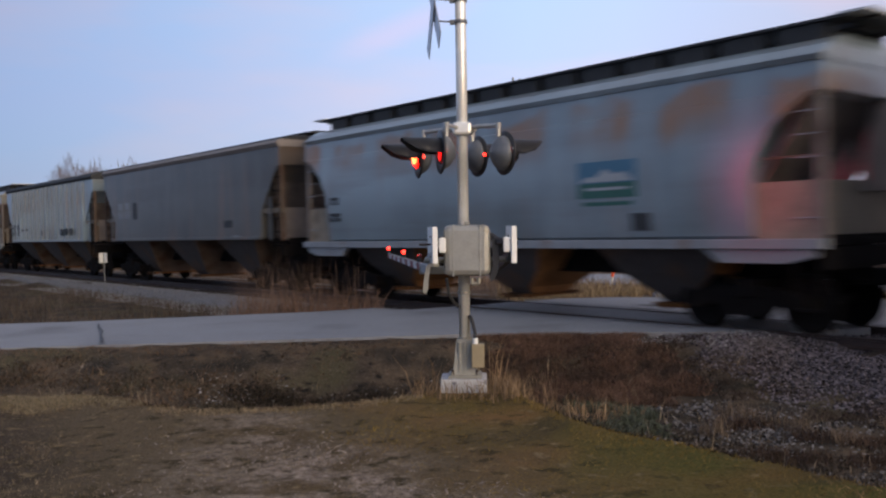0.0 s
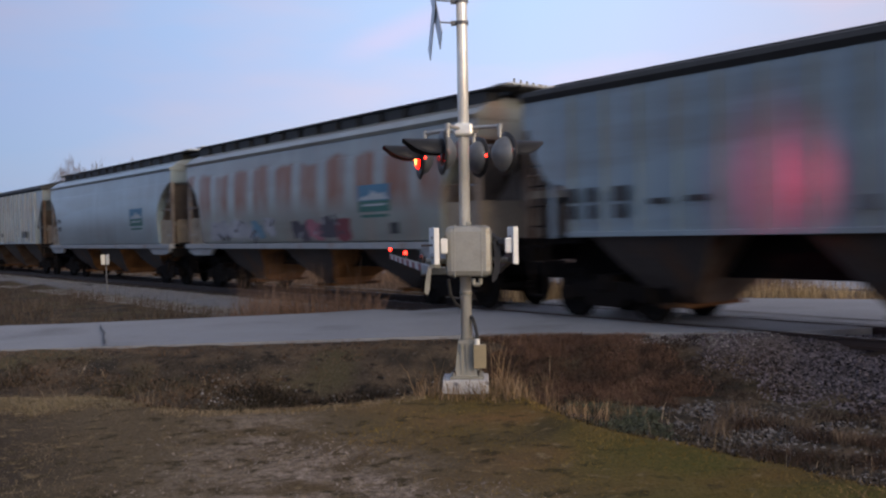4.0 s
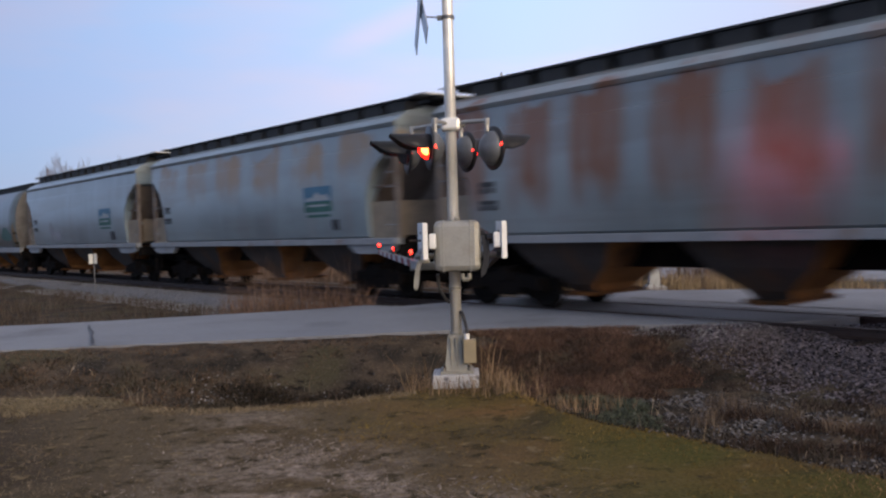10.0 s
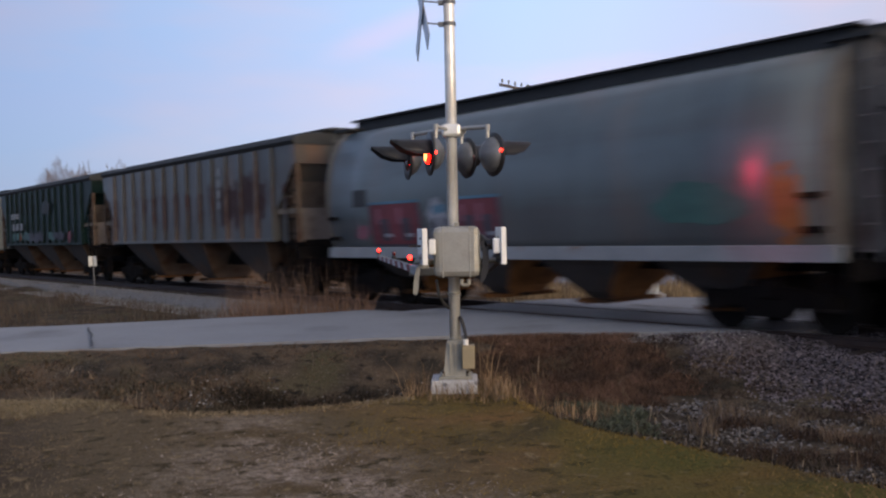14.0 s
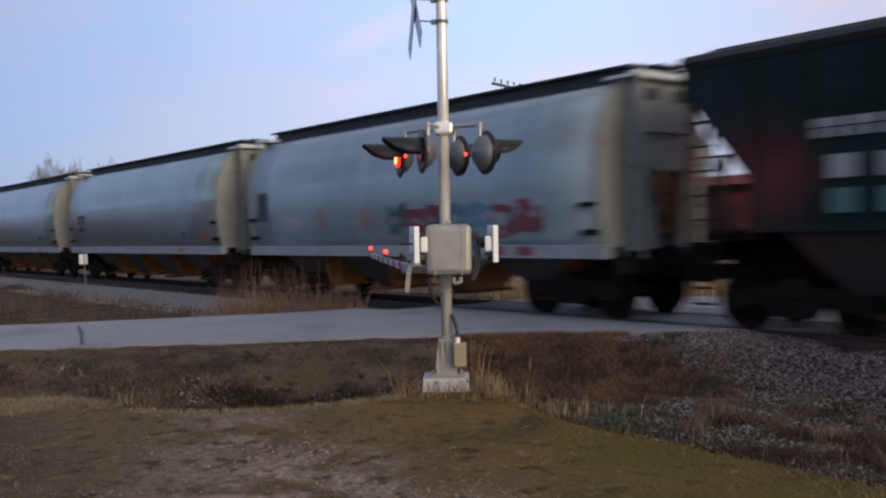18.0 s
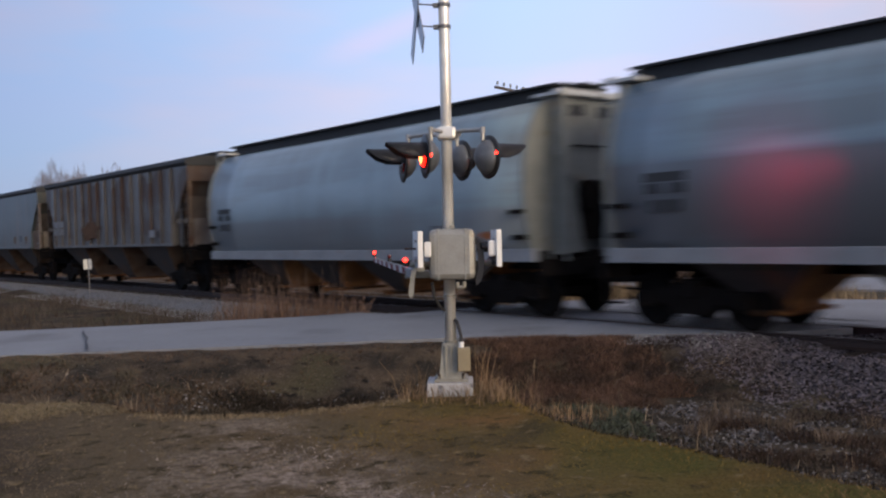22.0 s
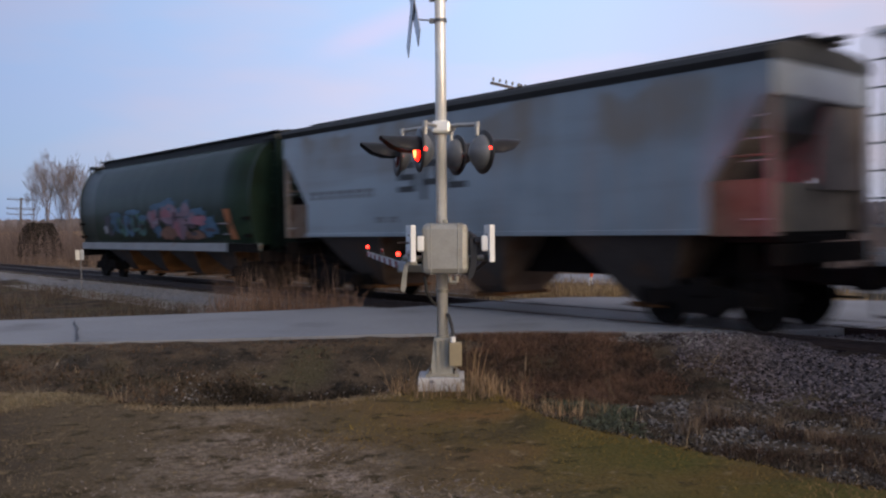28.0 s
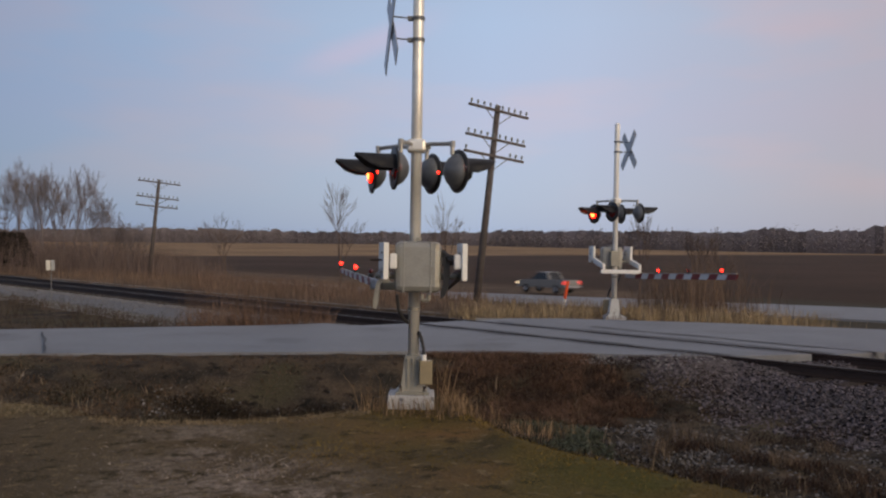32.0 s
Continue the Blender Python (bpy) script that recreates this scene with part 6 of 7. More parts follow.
    deep_blue = mat("spray_deep_blue", (0.045, 0.10, 0.165), 0.6, 0, 0.4, 1.5)
    brick = mat("spray_brick", (0.15, 0.075, 0.05), 0.6, 0, 0.4, 1.5)
    tag(c, 4.3, 0.5, 2.0, 0.8, round_y, (SPRAY_TEAL, SPRAY_DARK, deep_blue), 18, SPRAY_DARK)
    for x, z, w, h in ((3.0, 2.35, 0.8, 0.22), (1.5, 2.42, 1.2, 0.2), (0.7, 2.2, 0.7, 0.2)):
        spray(c, x, z, w, h, 1.6, deep_blue, lambda q: round_y(q) + 0.006)
    layers = ((deep_blue, 0.0, ((-0.35, 2.48, 0.75, 0.42), (-1.3, 2.60, 1.25, 0.38), (-2.3, 2.30, 1.2, 0.4), (-2.75, 2.55, 0.5, 0.36), (-3.55, 2.24, 1.1, 0.38), (-4.2, 1.85, 1.3, 0.6), (-0.5, 1.72, 0.6, 0.4))),
              (SPRAY_LILAC, 0.006, ((-0.15, 2.15, 0.85, 0.6), (-1.3, 2.25, 1.45, 0.68), (-2.2, 1.95, 1.2, 0.85), (-2.7, 2.38, 0.7, 0.4), (-3.1, 2.05, 0.7, 0.5))),
              (SPRAY_PINK, 0.012, ((-1.2, 2.3, 0.8, 0.3), (-3.6, 2.06, 0.9, 0.34), (-2.0, 1.8, 0.5, 0.5), (-0.2, 2.25, 0.3, 0.3))),
              (brick, 0.014, ((-1.3, 1.66, 1.3, 0.42), (-3.45, 1.62, 0.9, 0.3), (-2.75, 1.6, 0.4, 0.3))),
              (SPRAY_DARK, 0.02, ((-0.6, 2.2, 0.5, 0.07), (-2.25, 2.17, 0.8, 0.06), (-1.4, 1.93, 0.6, 0.06), (-3.2, 1.64, 0.5, 0.14), (-3.0, 1.9, 0.9, 0.08), (-3.7, 2.2, 0.6, 0.05), (-4.3, 1.75, 0.8, 0.12))),
              (SPRAY_PALE, 0.02, ((-5.25, 1.93, 0.7, 0.03), (-5.35, 1.62, 0.5, 0.03), (-0.4, 2.02, 0.5, 0.04))))
    for fill, lift, places in layers:
        for x, z, w, h in places:
            spray(c, x, z, w, h, 1.6, fill, lambda q, lift=lift: round_y(q) + lift)
    laid_shape(c, ((-5.28, 2.35), (-5.66, 2.35), (-5.78, 1.95), (-5.98, 1.46), (-5.6, 1.46), (-5.42, 1.95)), round_y, 0.012, SPRAY_ORANGE, "graffiti", "slanted orange sprayed bar")
    spray(c, 4.3, 1.85, 0.4, 0.3, 1.6, SPRAY_PALE, round_y)
    # near-black panel laid over the sill's front end
    decal(c, -6.3, 1.225, 1.9, 0.25, 1.523, SOOT, "near-black panel over the sill's end", "blackening")


build_train()


# ---- poles, trees, woods, small things ----
def utility_pole(m, label):
    pole = thing("utility_pole", label, "utility pole", m, "line-side poles")
    part("pole", lathe(B(), ((-0.6, 0.0), (-0.6, 0.15), (7.1, 0.105), (7.13, 0.0)), Matrix(((0, 0, 1, 0), (0, 1, 0, 0), (1, 0, 0, 0), (0, 0, 0, 1))), 12), POLEWOOD, pole, "weathered wooden pole", True)
    for z, n in ((6.9, 10), (5.85, 10), (5.25, 4)):
        arm = part("crossarm", box(B(), -1.52, 1.52, -0.16, -0.06, z - 0.045, z + 0.045, 0.01), POLEWOOD, pole, "wooden crossarm")
        for sx in (-1, 1):
            part("brace", rod(B(), (sx * 0.65, -0.11, z - 0.05), (0.0, -0.09, z - 0.5), 0.014, seg=6), RUST_RAIL, arm)
        xs = [-1.42 + k * 2.84 / 9 for k in range(10)] if n == 10 else [-1.45, 1.1, 1.42, 0.8]
        for x in xs:
            ins = rod(B(), (x, -0.11, z + 0.05), (x, -0.11, z + 0.12), 0.014, seg=6)
            rod(ins, (x, -0.11, z + 0.11), (x, -0.11, z + 0.22), 0.045, 0.032, seg=8)
            part("insulator", ins, GLASSCAP, arm)
    return pole


CROSS = math.degrees(math.atan2(NY, NX))
def land(x, y):
    return float(ground_z(x, y))


utility_pole(pose(1.25, 32.8, land(1.25, 32.8) + 0.13, 0, 5.8, 0) @ pose(0, 0, 0, 0, 0, CROSS), "old leaning utility pole with three crossarms in dry grass")
utility_pole(pose(-20.3, 62.0, land(-20.3, 62) - 0.3, 0, 5.5, 0) @ pose(0, 0, 0, 0, 0, CROSS), "leaning utility pole with three crossarms beside the track")
utility_pole(pose(-50.5, 100.0, -1.2, 0, 3.0, 0) @ pose(0, 0, 0, 0, 0, CROSS), "distant utility pole with three crossarms")


def bare_tree(m, height, spread, seed, label, stems=1, depth=4, bark=BARK, fine=0.006):
    rnd = random.Random(seed)
    tree = thing("tree", label, "tree", m, "bare line-side trees")
    trunk, crown = B(), B()

    def grow(bm, p, way, length, r, lev):
        mid = p + way * length * 0.5 + Vector((rnd.uniform(-1, 1), rnd.uniform(-1, 1), 0)) * length * 0.05
        end = p + way * length
        r2 = r * 0.62
        rod(bm, p, mid, r, (r + r2) / 2, seg=3 if lev > 2 else 5)
        rod(bm, mid, end, (r + r2) / 2, r2, seg=3 if lev > 2 else 5)
        if lev >= depth:
            return
        for k in range(rnd.randint(3, 4) if lev else 5):
            at = p.lerp(end, rnd.uniform(0.45, 1.0)) if k else end
            w2 = (way + Vector((rnd.uniform(-1, 1), rnd.uniform(-1, 1), rnd.uniform(-0.1, 0.6))) * spread * (0.5 if k == 0 else 1)).normalized()
            grow(crown, at, w2, length * rnd.uniform(0.5, 0.72), max(r2 * rnd.uniform(0.45, 0.7), fine), lev + 1)

    for s in range(stems):
        way = Vector((rnd.uniform(-0.25, 0.25) * (stems > 1), rnd.uniform(-0.25, 0.25) * (stems > 1), 1)).normalized()
        grow(trunk, Vector((rnd.uniform(-0.3, 0.3) * (stems > 1), rnd.uniform(-0.3, 0.3) * (stems > 1), -0.3)), way, height * 0.42, height * 0.0085 + 0.008, 0)
    part("trunk", trunk, bark, tree)
    part("crown", crown, bark, tree, "bare leafless twigs")
    return tree


SAPLING = mat("dark_sapling_bark", (0.12, 0.092, 0.08), 0.9, 0, 0.3, 3)
TREES = [(-33.0, 70, 9.2, 0.36, 1, 1), (-32.2, 72, 8.8, 0.36, 2, 2), (-31.3, 70, 9.6, 0.34, 3, 1), (-30.4, 72, 9.4, 0.36, 4, 2), (-29.5, 70, 9.0, 0.36, 5, 1), (-28.8, 73, 8.8, 0.38, 6, 1),
         (-34.4, 75, 9.8, 0.36, 7, 1), (-27.8, 72, 7.4, 0.42, 8, 2), (-33.2, 77, 10.0, 0.36, 17, 1), (-31.8, 79, 9.8, 0.36, 18, 1), (-35.6, 73, 9.4, 0.38, 19, 1),
         (-36.4, 77, 10.2, 0.34, 20, 1), (-26.6, 74, 5.6, 0.5, 25, 2), (-25.4, 73, 4.8, 0.5, 26, 3)]
for x, y, h, sp, seed, st in TREES:
    bare_tree(pose(x, y, land(x, y), 0, 0, seed * 40), h * 0.93, sp * 1.15, seed, "tall leafless tree in the scrub beyond the track", st, 5, BARK, 0.006)
for x, y, h, sp, seed in ((-12.6, 52, 4.8, 0.5, 9), (-4.4, 38, 5.4, 0.36, 10), (0.2, 47, 5.6, 0.36, 11), (8.6, 39, 5.2, 0.3, 12), (10.6, 37, 4.0, 0.3, 13), (11.7, 38, 4.4, 0.28, 14)):
    bare_tree(pose(x, y, land(x, y), 0, 0, seed * 31), h, sp * 1.25, seed, "small bare sapling in dry grass", 1, 4, SAPLING, 0.007)


def cedar(m):
    rnd = random.Random(3)
    tree = thing("evergreen_bush", "dark rounded evergreen bush beside the track", "bush", m)
    part("trunk", rod(B(), (0, 0, -0.3), (0, 0, 1.6), 0.12, 0.05), BARK, tree)
    vs, fs = [], []
    for k in range(2600):
        z = rnd.uniform(0.1, 1.0) ** 0.8 * 2.7
        r = 1.35 * (1 - (z / 3.0) ** 2) ** 0.5 * rnd.uniform(0.55, 1.05) + 0.1
        a = rnd.uniform(0, math.tau)
        c = Vector((r * math.cos(a), r * math.sin(a), z))
        s = rnd.uniform(0.06, 0.16)
        d1 = Vector((rnd.uniform(-1, 1), rnd.uniform(-1, 1), rnd.uniform(-0.3, 1))).normalized() * s
        d2 = d1.orthogonal().normalized() * s * 0.5
        i = len(vs)
        vs += [c - d2, c + d2, c + d1 * 1.6]
        fs.append((i, i + 1, i + 2))
    me = bpy.data.meshes.new("crown")
    me.from_pydata(vs, [], fs)
    me.materials.append(CEDAR)
    part("crown", me, CEDAR, tree)


cedar(pose(-28.9, 60.0, land(-28.9, 60) - 0.1))


def far_woods():
    rng = np.random.default_rng(8)
    vs, fs = [], []
    t = (1 + 5 ** 0.5) / 2
    ico = np.array([(-1, t, 0), (1, t, 0), (-1, -t, 0), (1, -t, 0), (0, -1, t), (0, 1, t), (0, -1, -t), (0, 1, -t), (t, 0, -1), (t, 0, 1), (-t, 0, -1), (-t, 0, 1)]) / 1.9
    tri = np.array([(0, 11, 5), (0, 5, 1), (0, 1, 7), (0, 7, 10), (0, 10, 11), (1, 5, 9), (5, 11, 4), (11, 10, 2), (10, 7, 6), (7, 1, 8), (3, 9, 4), (3, 4, 2), (3, 2, 6), (3, 6, 8), (3, 8, 9), (4, 9, 5), (2, 4, 11), (6, 2, 10), (8, 6, 7), (9, 8, 1)])
    def line(x):
        return np.interp(x, [-1600, -200, 100, 400, 1600], [1150, 1150, 1000, 780, 720])

    def tall(x):
        return np.interp(x, [-1600, -300, 0, 300, 1600], [29, 29, 25, 25, 25]) + 1.6 * math.sin(x * 0.0137) + 1.1 * math.sin(x * 0.083 + 1) + 0.8 * math.sin(x * 0.31) + 8.5 * math.exp(-((x - 405) / 16) ** 2) + 5 * math.exp(-((x - 318) / 13) ** 2) + 3 * math.exp(-((x - 352) / 9) ** 2)

    # a closed thicket, then crowns and twig tops in front of it
    step = np.arange(-1600, 1600, 6.0)
    for x in step:
        i = len(vs)
        h0, h1 = tall(x) * rng.uniform(0.72, 0.84), tall(x + 6) * rng.uniform(0.72, 0.84)
        vs += [(x, line(x) + 30, -4), (x + 6.2, line(x + 6) + 30, -4), (x + 6.2, line(x + 6) + 30, h1), (x, line(x) + 30, h0)]
        fs.append((i, i + 1, i + 2, i + 3))
    for k in range(4600):
        x = rng.uniform(-1500, 1500)
        y = line(x) + rng.uniform(-25, 28)
        high = tall(x) * (rng.uniform(0.72, 1.02) if k % 45 else 1.08)
        rad = rng.uniform(3.0, 7.0)
        for _ in range(26):
            u, ph, rr = rng.uniform(-1, 1), rng.uniform(0, math.tau), rng.uniform(0.3, 1.0)
            c = (1 - u * u) ** 0.5 * rr * rad
            px, py, pz = x + c * math.cos(ph), y + c * math.sin(ph), -2.5 + high * (0.5 + 0.5 * u * rr)
            i, s = len(vs), rng.uniform(0.5, 1.5)
            vs += [(px + rng.uniform(-s, s), py + rng.uniform(-s, s), pz + rng.uniform(-s, s)) for q in range(3)]
            fs.append((i, i + 1, i + 2))
    soup("far_woods", vs, fs, WOODS, "grey-brown band of leafless woods along the horizon", "woods")


far_woods()

# small white marker sign near the track
sign = thing("track_sign", "two small white plates on a grey post beside the ballast", "sign", pose(-13.06, 30.0, -0.24, 0, -1, 10))
part("post", box(B(), -0.014, 0.014, -0.014, 0.014, -0.4, 1.45, 0.003), mat("dull_post", (0.16, 0.16, 0.165), 0.8, 0, 0.2, 5), sign)
for sx, a in ((-1, 35), (1, -35)):
    bm = box(B(), min(0, sx * 0.145), max(0, sx * 0.145), -0.006, 0.006, 1.12, 1.46, 0.003)
    bm.transform(Matrix.Translation((sx * 0.015, -0.03, 0)) @ Matrix.Rotation(radians(a), 4, "Z"))
    part("sign_plate", bm, mat("cream_plate", (0.55, 0.55, 0.52), 0.5, 0, 0.1, 6), sign, "blank cream plate")

marker = thing("cable_marker", "orange and white marker post leaning in the grass", "marker post", pose(4.7, 35.0, land(4.7, 35), 0, 10, 0))
part("upper", rod(B(), (0, 0, 0.35), (0, 0, 1.05), 0.06, seg=10), ORANGE, marker, "orange sleeve")
part("lower", rod(B(), (0, 0, -0.2), (0, 0, 0.35), 0.05, seg=10), WHITE, marker, "white base")


# ---- the car on the highway ----
def passing_car():
    car = thing("pickup_truck", "grey pickup truck driving the highway with its lights on", "pickup truck")
    paint = mat("silver_paint", (0.23, 0.23, 0.225), 0.35, 0.2, 0.06, 3)
    glass = mat("dark_car_glass", (0.02, 0.022, 0.025), 0.08)
    body = B()
    prism(body, ((-2.75, 0.5), (2.75, 0.48), (2.8, 0.85), (2.6, 1.05), (1.35, 1.15), (-0.75, 1.15), (-0.75, 1.16), (-2.75, 1.16), (-2.8, 0.8)), -0.95, 0.95)
    bmesh.ops.bevel(body, geom=body.edges[:], offset=0.04, segments=2, affect="EDGES")
    shell = part("body", body, paint, car, "grey truck body")
    cabin = B()
    vs = [cabin.verts.new(q) for q in ((1.3, -0.85, 1.12), (1.3, 0.85, 1.12), (-0.85, 0.85, 1.12), (-0.85, -0.85, 1.12), (0.6, -0.68, 1.74), (0.6, 0.68, 1.74), (-0.6, 0.68, 1.76), (-0.6, -0.68, 1.76))]
    for f in ((0, 1, 5, 4), (1, 2, 6, 5), (2, 3, 7, 6), (3, 0, 4, 7), (4, 5, 6, 7), (3, 2, 1, 0)):
        cabin.faces.new([vs[i] for i in f])
    bmesh.ops.bevel(cabin, geom=cabin.edges[:], offset=0.04, segments=2, affect="EDGES")
    part("cabin_glass", cabin, glass, car, "dark window glass")
    part("roof", box(B(), -0.66, 0.62, -0.7, 0.7, 1.74, 1.80, 0.03), paint, car)
    part("bed_liner", box(B(), -2.68, -0.95, -0.85, 0.85, 1.155, 1.165), RUBBER, car)
    for sy in (-1, 1):
        part("rear_pillar", prism(B(), ((-0.95, 1.12), (-0.7, 1.12), (-0.5, 1.76), (-0.65, 1.76)), sy * 0.76 - 0.1, sy * 0.76 + 0.1), paint, car)
    tail = mat("tail_light_lit", (0.5, 0.02, 0.02), 0.3, emit=((1.0, 0.08, 0.06), 1.3))
    head = mat("head_light_lit", (0.6, 0.55, 0.5), 0.2, emit=((1.0, 0.75, 0.45), 3.0))
    for sy in (-1, 1):
        part("tail_light", box(B(), -2.82, -2.5, sy * 0.84 - 0.13, sy * 0.84 + 0.13, 0.8, 1.08, 0.02), tail, shell, "lit red tail light")
        part("head_light", box(B(), 2.6, 2.82, sy * 0.76 - 0.2, sy * 0.76 + 0.2, 0.75, 0.93, 0.02), head, shell, "lit head light")
        for wx in (-1.7, 1.75):
            spin = Matrix.Translation((wx, sy * 0.86, 0.38)) @ Matrix(((0, 1, 0, 0), (1, 0, 0, 0), (0, 0, 1, 0), (0, 0, 0, 1)))
            w = part("wheel", lathe(B(), ((-0.12, 0.2), (-0.12, 0.34), (-0.07, 0.38), (0.07, 0.38), (0.12, 0.34), (0.12, 0.2)), spin, 20), RUBBER, car)
            part("rim", lathe(B(), ((-0.1, 0.0), (-0.11, 0.21), (0.11, 0.21), (0.1, 0.0)), spin, 16), SIGNBACK, w)
    part("rear_bumper", box(B(), -2.92, -2.78, -0.9, 0.9, 0.5, 0.66, 0.03), SIGNBACK, car, "bright rear bumper")
    return car


PICKUP = passing_car()


# ---- grass, weeds and ballast ----
def blades(name, xs, ys, heights, widths, material, label, seed, lean=0.35, category="grass"):
    rng = np.random.default_rng(seed)
    n = len(xs)
    zs = ground_z(xs, ys) - 0.02
    a = rng.uniform(0, math.tau, n)
    dx, dy = np.cos(a) * widths, np.sin(a) * widths
    lx, ly = rng.normal(0, lean, n) * heights, rng.normal(0, lean, n) * heights
    base = np.stack([xs, ys, zs], -1)
    v = np.zeros((n, 5, 3))
    v[:, 0], v[:, 1] = base - np.stack([dx, dy, 0 * dx], -1), base + np.stack([dx, dy, 0 * dx], -1)
    mid = base + np.stack([lx * 0.35, ly * 0.35, heights * 0.6], -1)
    v[:, 2], v[:, 3] = mid + 0.7 * np.stack([dx, dy, 0 * dx], -1), mid - 0.7 * np.stack([dx, dy, 0 * dx], -1)
    v[:, 4] = base + np.stack([lx, ly, heights], -1)
    i = np.arange(n)[:, None] * 5
    quads = (i + np.array([[0, 1, 2, 3]])).tolist()
    tris = (i + np.array([[3, 2, 4]])).tolist()
    return soup(name, v.reshape(-1, 3).tolist(), quads + tris, material, label, category)


def patch(n, seed, test, x0, x1, y0, y1):
    rng = np.random.default_rng(seed)
    x, y = rng.uniform(x0, x1, n), rng.uniform(y0, y1, n)
    keep = test(x, y, rng)
    return x[keep], y[keep], rng


def clumpy(x, y, s, lim):
    return rough(x, y, s) + 0.6 * rough(y + 3.3, x - 1.7, s * 2.3) > lim


def gravel_foot(y):
    return np.interp(y, [10.5, 12.0, 13.4, 14.4], [10.2, 10.6, 11.25, 11.6])


x, y, rng = patch(150000, 1, lambda x, y, r: (y < lawn_edge(x) + 0.1) & (y > 3.0) & (np.abs(x) < 0.62 * y + 0.6), -7, 7, 3.0, 11.4)
west = 1.3 * x + y < 6.7 + 0.8 * rng.uniform(-1, 1, len(x))
tall_, wide_ = rng.uniform(0.015, 0.045, len(x)), rng.uniform(0.003, 0.006, len(x))
blades("lawn_grass", x[~west], y[~west], tall_[~west], wide_[~west], LAWN_BLADE, "short worn winter lawn, brown and dull green", 2, 0.8)
blades("thatchy_grass", x[west], y[west], tall_[west], wide_[west], mat("thatch_blade", (0.135, 0.107, 0.074), 0.9, 0, 0.5, 1.2, island=0.5), "worn brown thatchy grass at the lawn's west side", 2, 0.9)
x, y, rng = patch(60000, 3, lambda x, y, r: (y > lawn_edge(x) - 0.15) & (y < road_near(x) - 0.2) & (across(x, y) < gravel_foot(y) + 0.15) & (x < 0.7) & clumpy(x, y, 1.1, -0.5), -12, 6, 7, 15)
blades("bank_grass", x, y, rng.uniform(0.02, 0.09, len(x)), rng.uniform(0.004, 0.009, len(x)), RUSSET_BLADE, "matted russet grass on the ditch bank", 4, 0.9)
x, y, rng = patch(60000, 5, lambda x, y, r: (y > lawn_edge(x) - 0.1) & (y < lawn_edge(x) + 2.6) & (across(x, y) < 10.8) & clumpy(x, y, 1.6, 0.0), -12, 8, 5, 14)
blades("ditch_weeds", x, y, rng.uniform(0.03, 0.13, len(x)), rng.uniform(0.004, 0.009, len(x)), DARK_WEED, "dark matted weeds along the ditch", 6, 0.7)
# near-black weeds carry the shade behind the lawn's lip in their colour
x, y, rng = patch(40000, 84, lambda x, y, r: (y > 11.4) & (y < 12.35 + 0.2 * rough(x, y, 1.8) + 0.55 * r.uniform(0, 1, len(x)) ** 2) & (x < -0.75 - 0.3 * r.uniform(0, 1, len(x))) & (x > -3.9 + 0.8 * r.uniform(0, 1, len(x))), -4.0, -0.7, 11.4, 13.3)
blades("ditch_foot_weeds", x, y, rng.uniform(0.02, 0.09, len(x)), rng.uniform(0.004, 0.009, len(x)), mat("ditch_shade_weed", (0.030, 0.024, 0.018), 0.9, 0, 0.4, 1.4, island=0.7), "blackish weeds at the ditch foot, its shade in their colour", 85, 0.8, "weeds")
x, y, rng = patch(16000, 86, lambda x, y, r: (y < lawn_edge(x) + 0.12) & (y > lawn_edge(x) - 0.1 - 0.5 * r.uniform(0, 1, len(x)) ** 1.5) & clumpy(x, y, 1.4, -0.6), -3.9, -0.8, 9.4, 11.3)
blades("lip_grass", x, y, rng.uniform(0.02, 0.07, len(x)), rng.uniform(0.003, 0.006, len(x)), mat("pale_lip_grass", (0.21, 0.165, 0.11), 0.9, 0, 0.3, 1.2, island=0.5), "paler dry grass along the lip of the ditch", 87, 0.7)
x, y, rng = patch(9000, 7, lambda x, y, r: (np.hypot((x - 0.25) / 1.1, (y - 10.75) / 0.45) < r.uniform(0, 1, len(x)) ** 0.5 * 1.4) & (np.hypot(x + 0.35, y - 10.9) > 0.33), -1.4, 2.0, 9.9, 12)
blades("mast_grass", x, y, rng.uniform(0.08, 0.42, len(x)) ** 1.5, rng.uniform(0.003, 0.006, len(x)), DRY_BLADE, "tall dry straw-coloured grass round the foundation", 8, 0.3)
x, y, rng = patch(1000, 71, lambda x, y, r: (np.hypot((x + 0.95) / 0.3, (y - 11.0) / 0.3) < 1) | (np.hypot((x - 0.35) / 0.5, (y - 11.2) / 0.3) < 1), -1.4, 2.0, 10.4, 12)
blades("tall_straw", x, y, rng.uniform(0.2, 0.8, len(x)), rng.uniform(0.003, 0.005, len(x)), DRY_BLADE, "tall thin dead stalks beside the mast", 9, 0.26)
x, y, rng = patch(26000, 64, lambda x, y, r: (y > lawn_edge(x) - 0.1) & (y < road_near(x) - 0.3) & (across(x, y) < 11.0), -11, 5, 6, 15)
blades("bank_litter", x, y, rng.uniform(0.01, 0.05, len(x)), rng.uniform(0.006, 0.022, len(x)), mat("pale_litter", (0.10, 0.086, 0.074), 0.9, 0, 0.3, 2, island=0.9), "pale dead leaves caught on the ditch bank", 65, 1.4, "dead leaves")
x, y, rng = patch(2600, 66, lambda x, y, r: clumpy(x, y, 1.9, 0.75) & (y > lawn_edge(x) + 0.05) & (y < road_near(x) - 1.0), -9, 3.5, 7, 13.5)
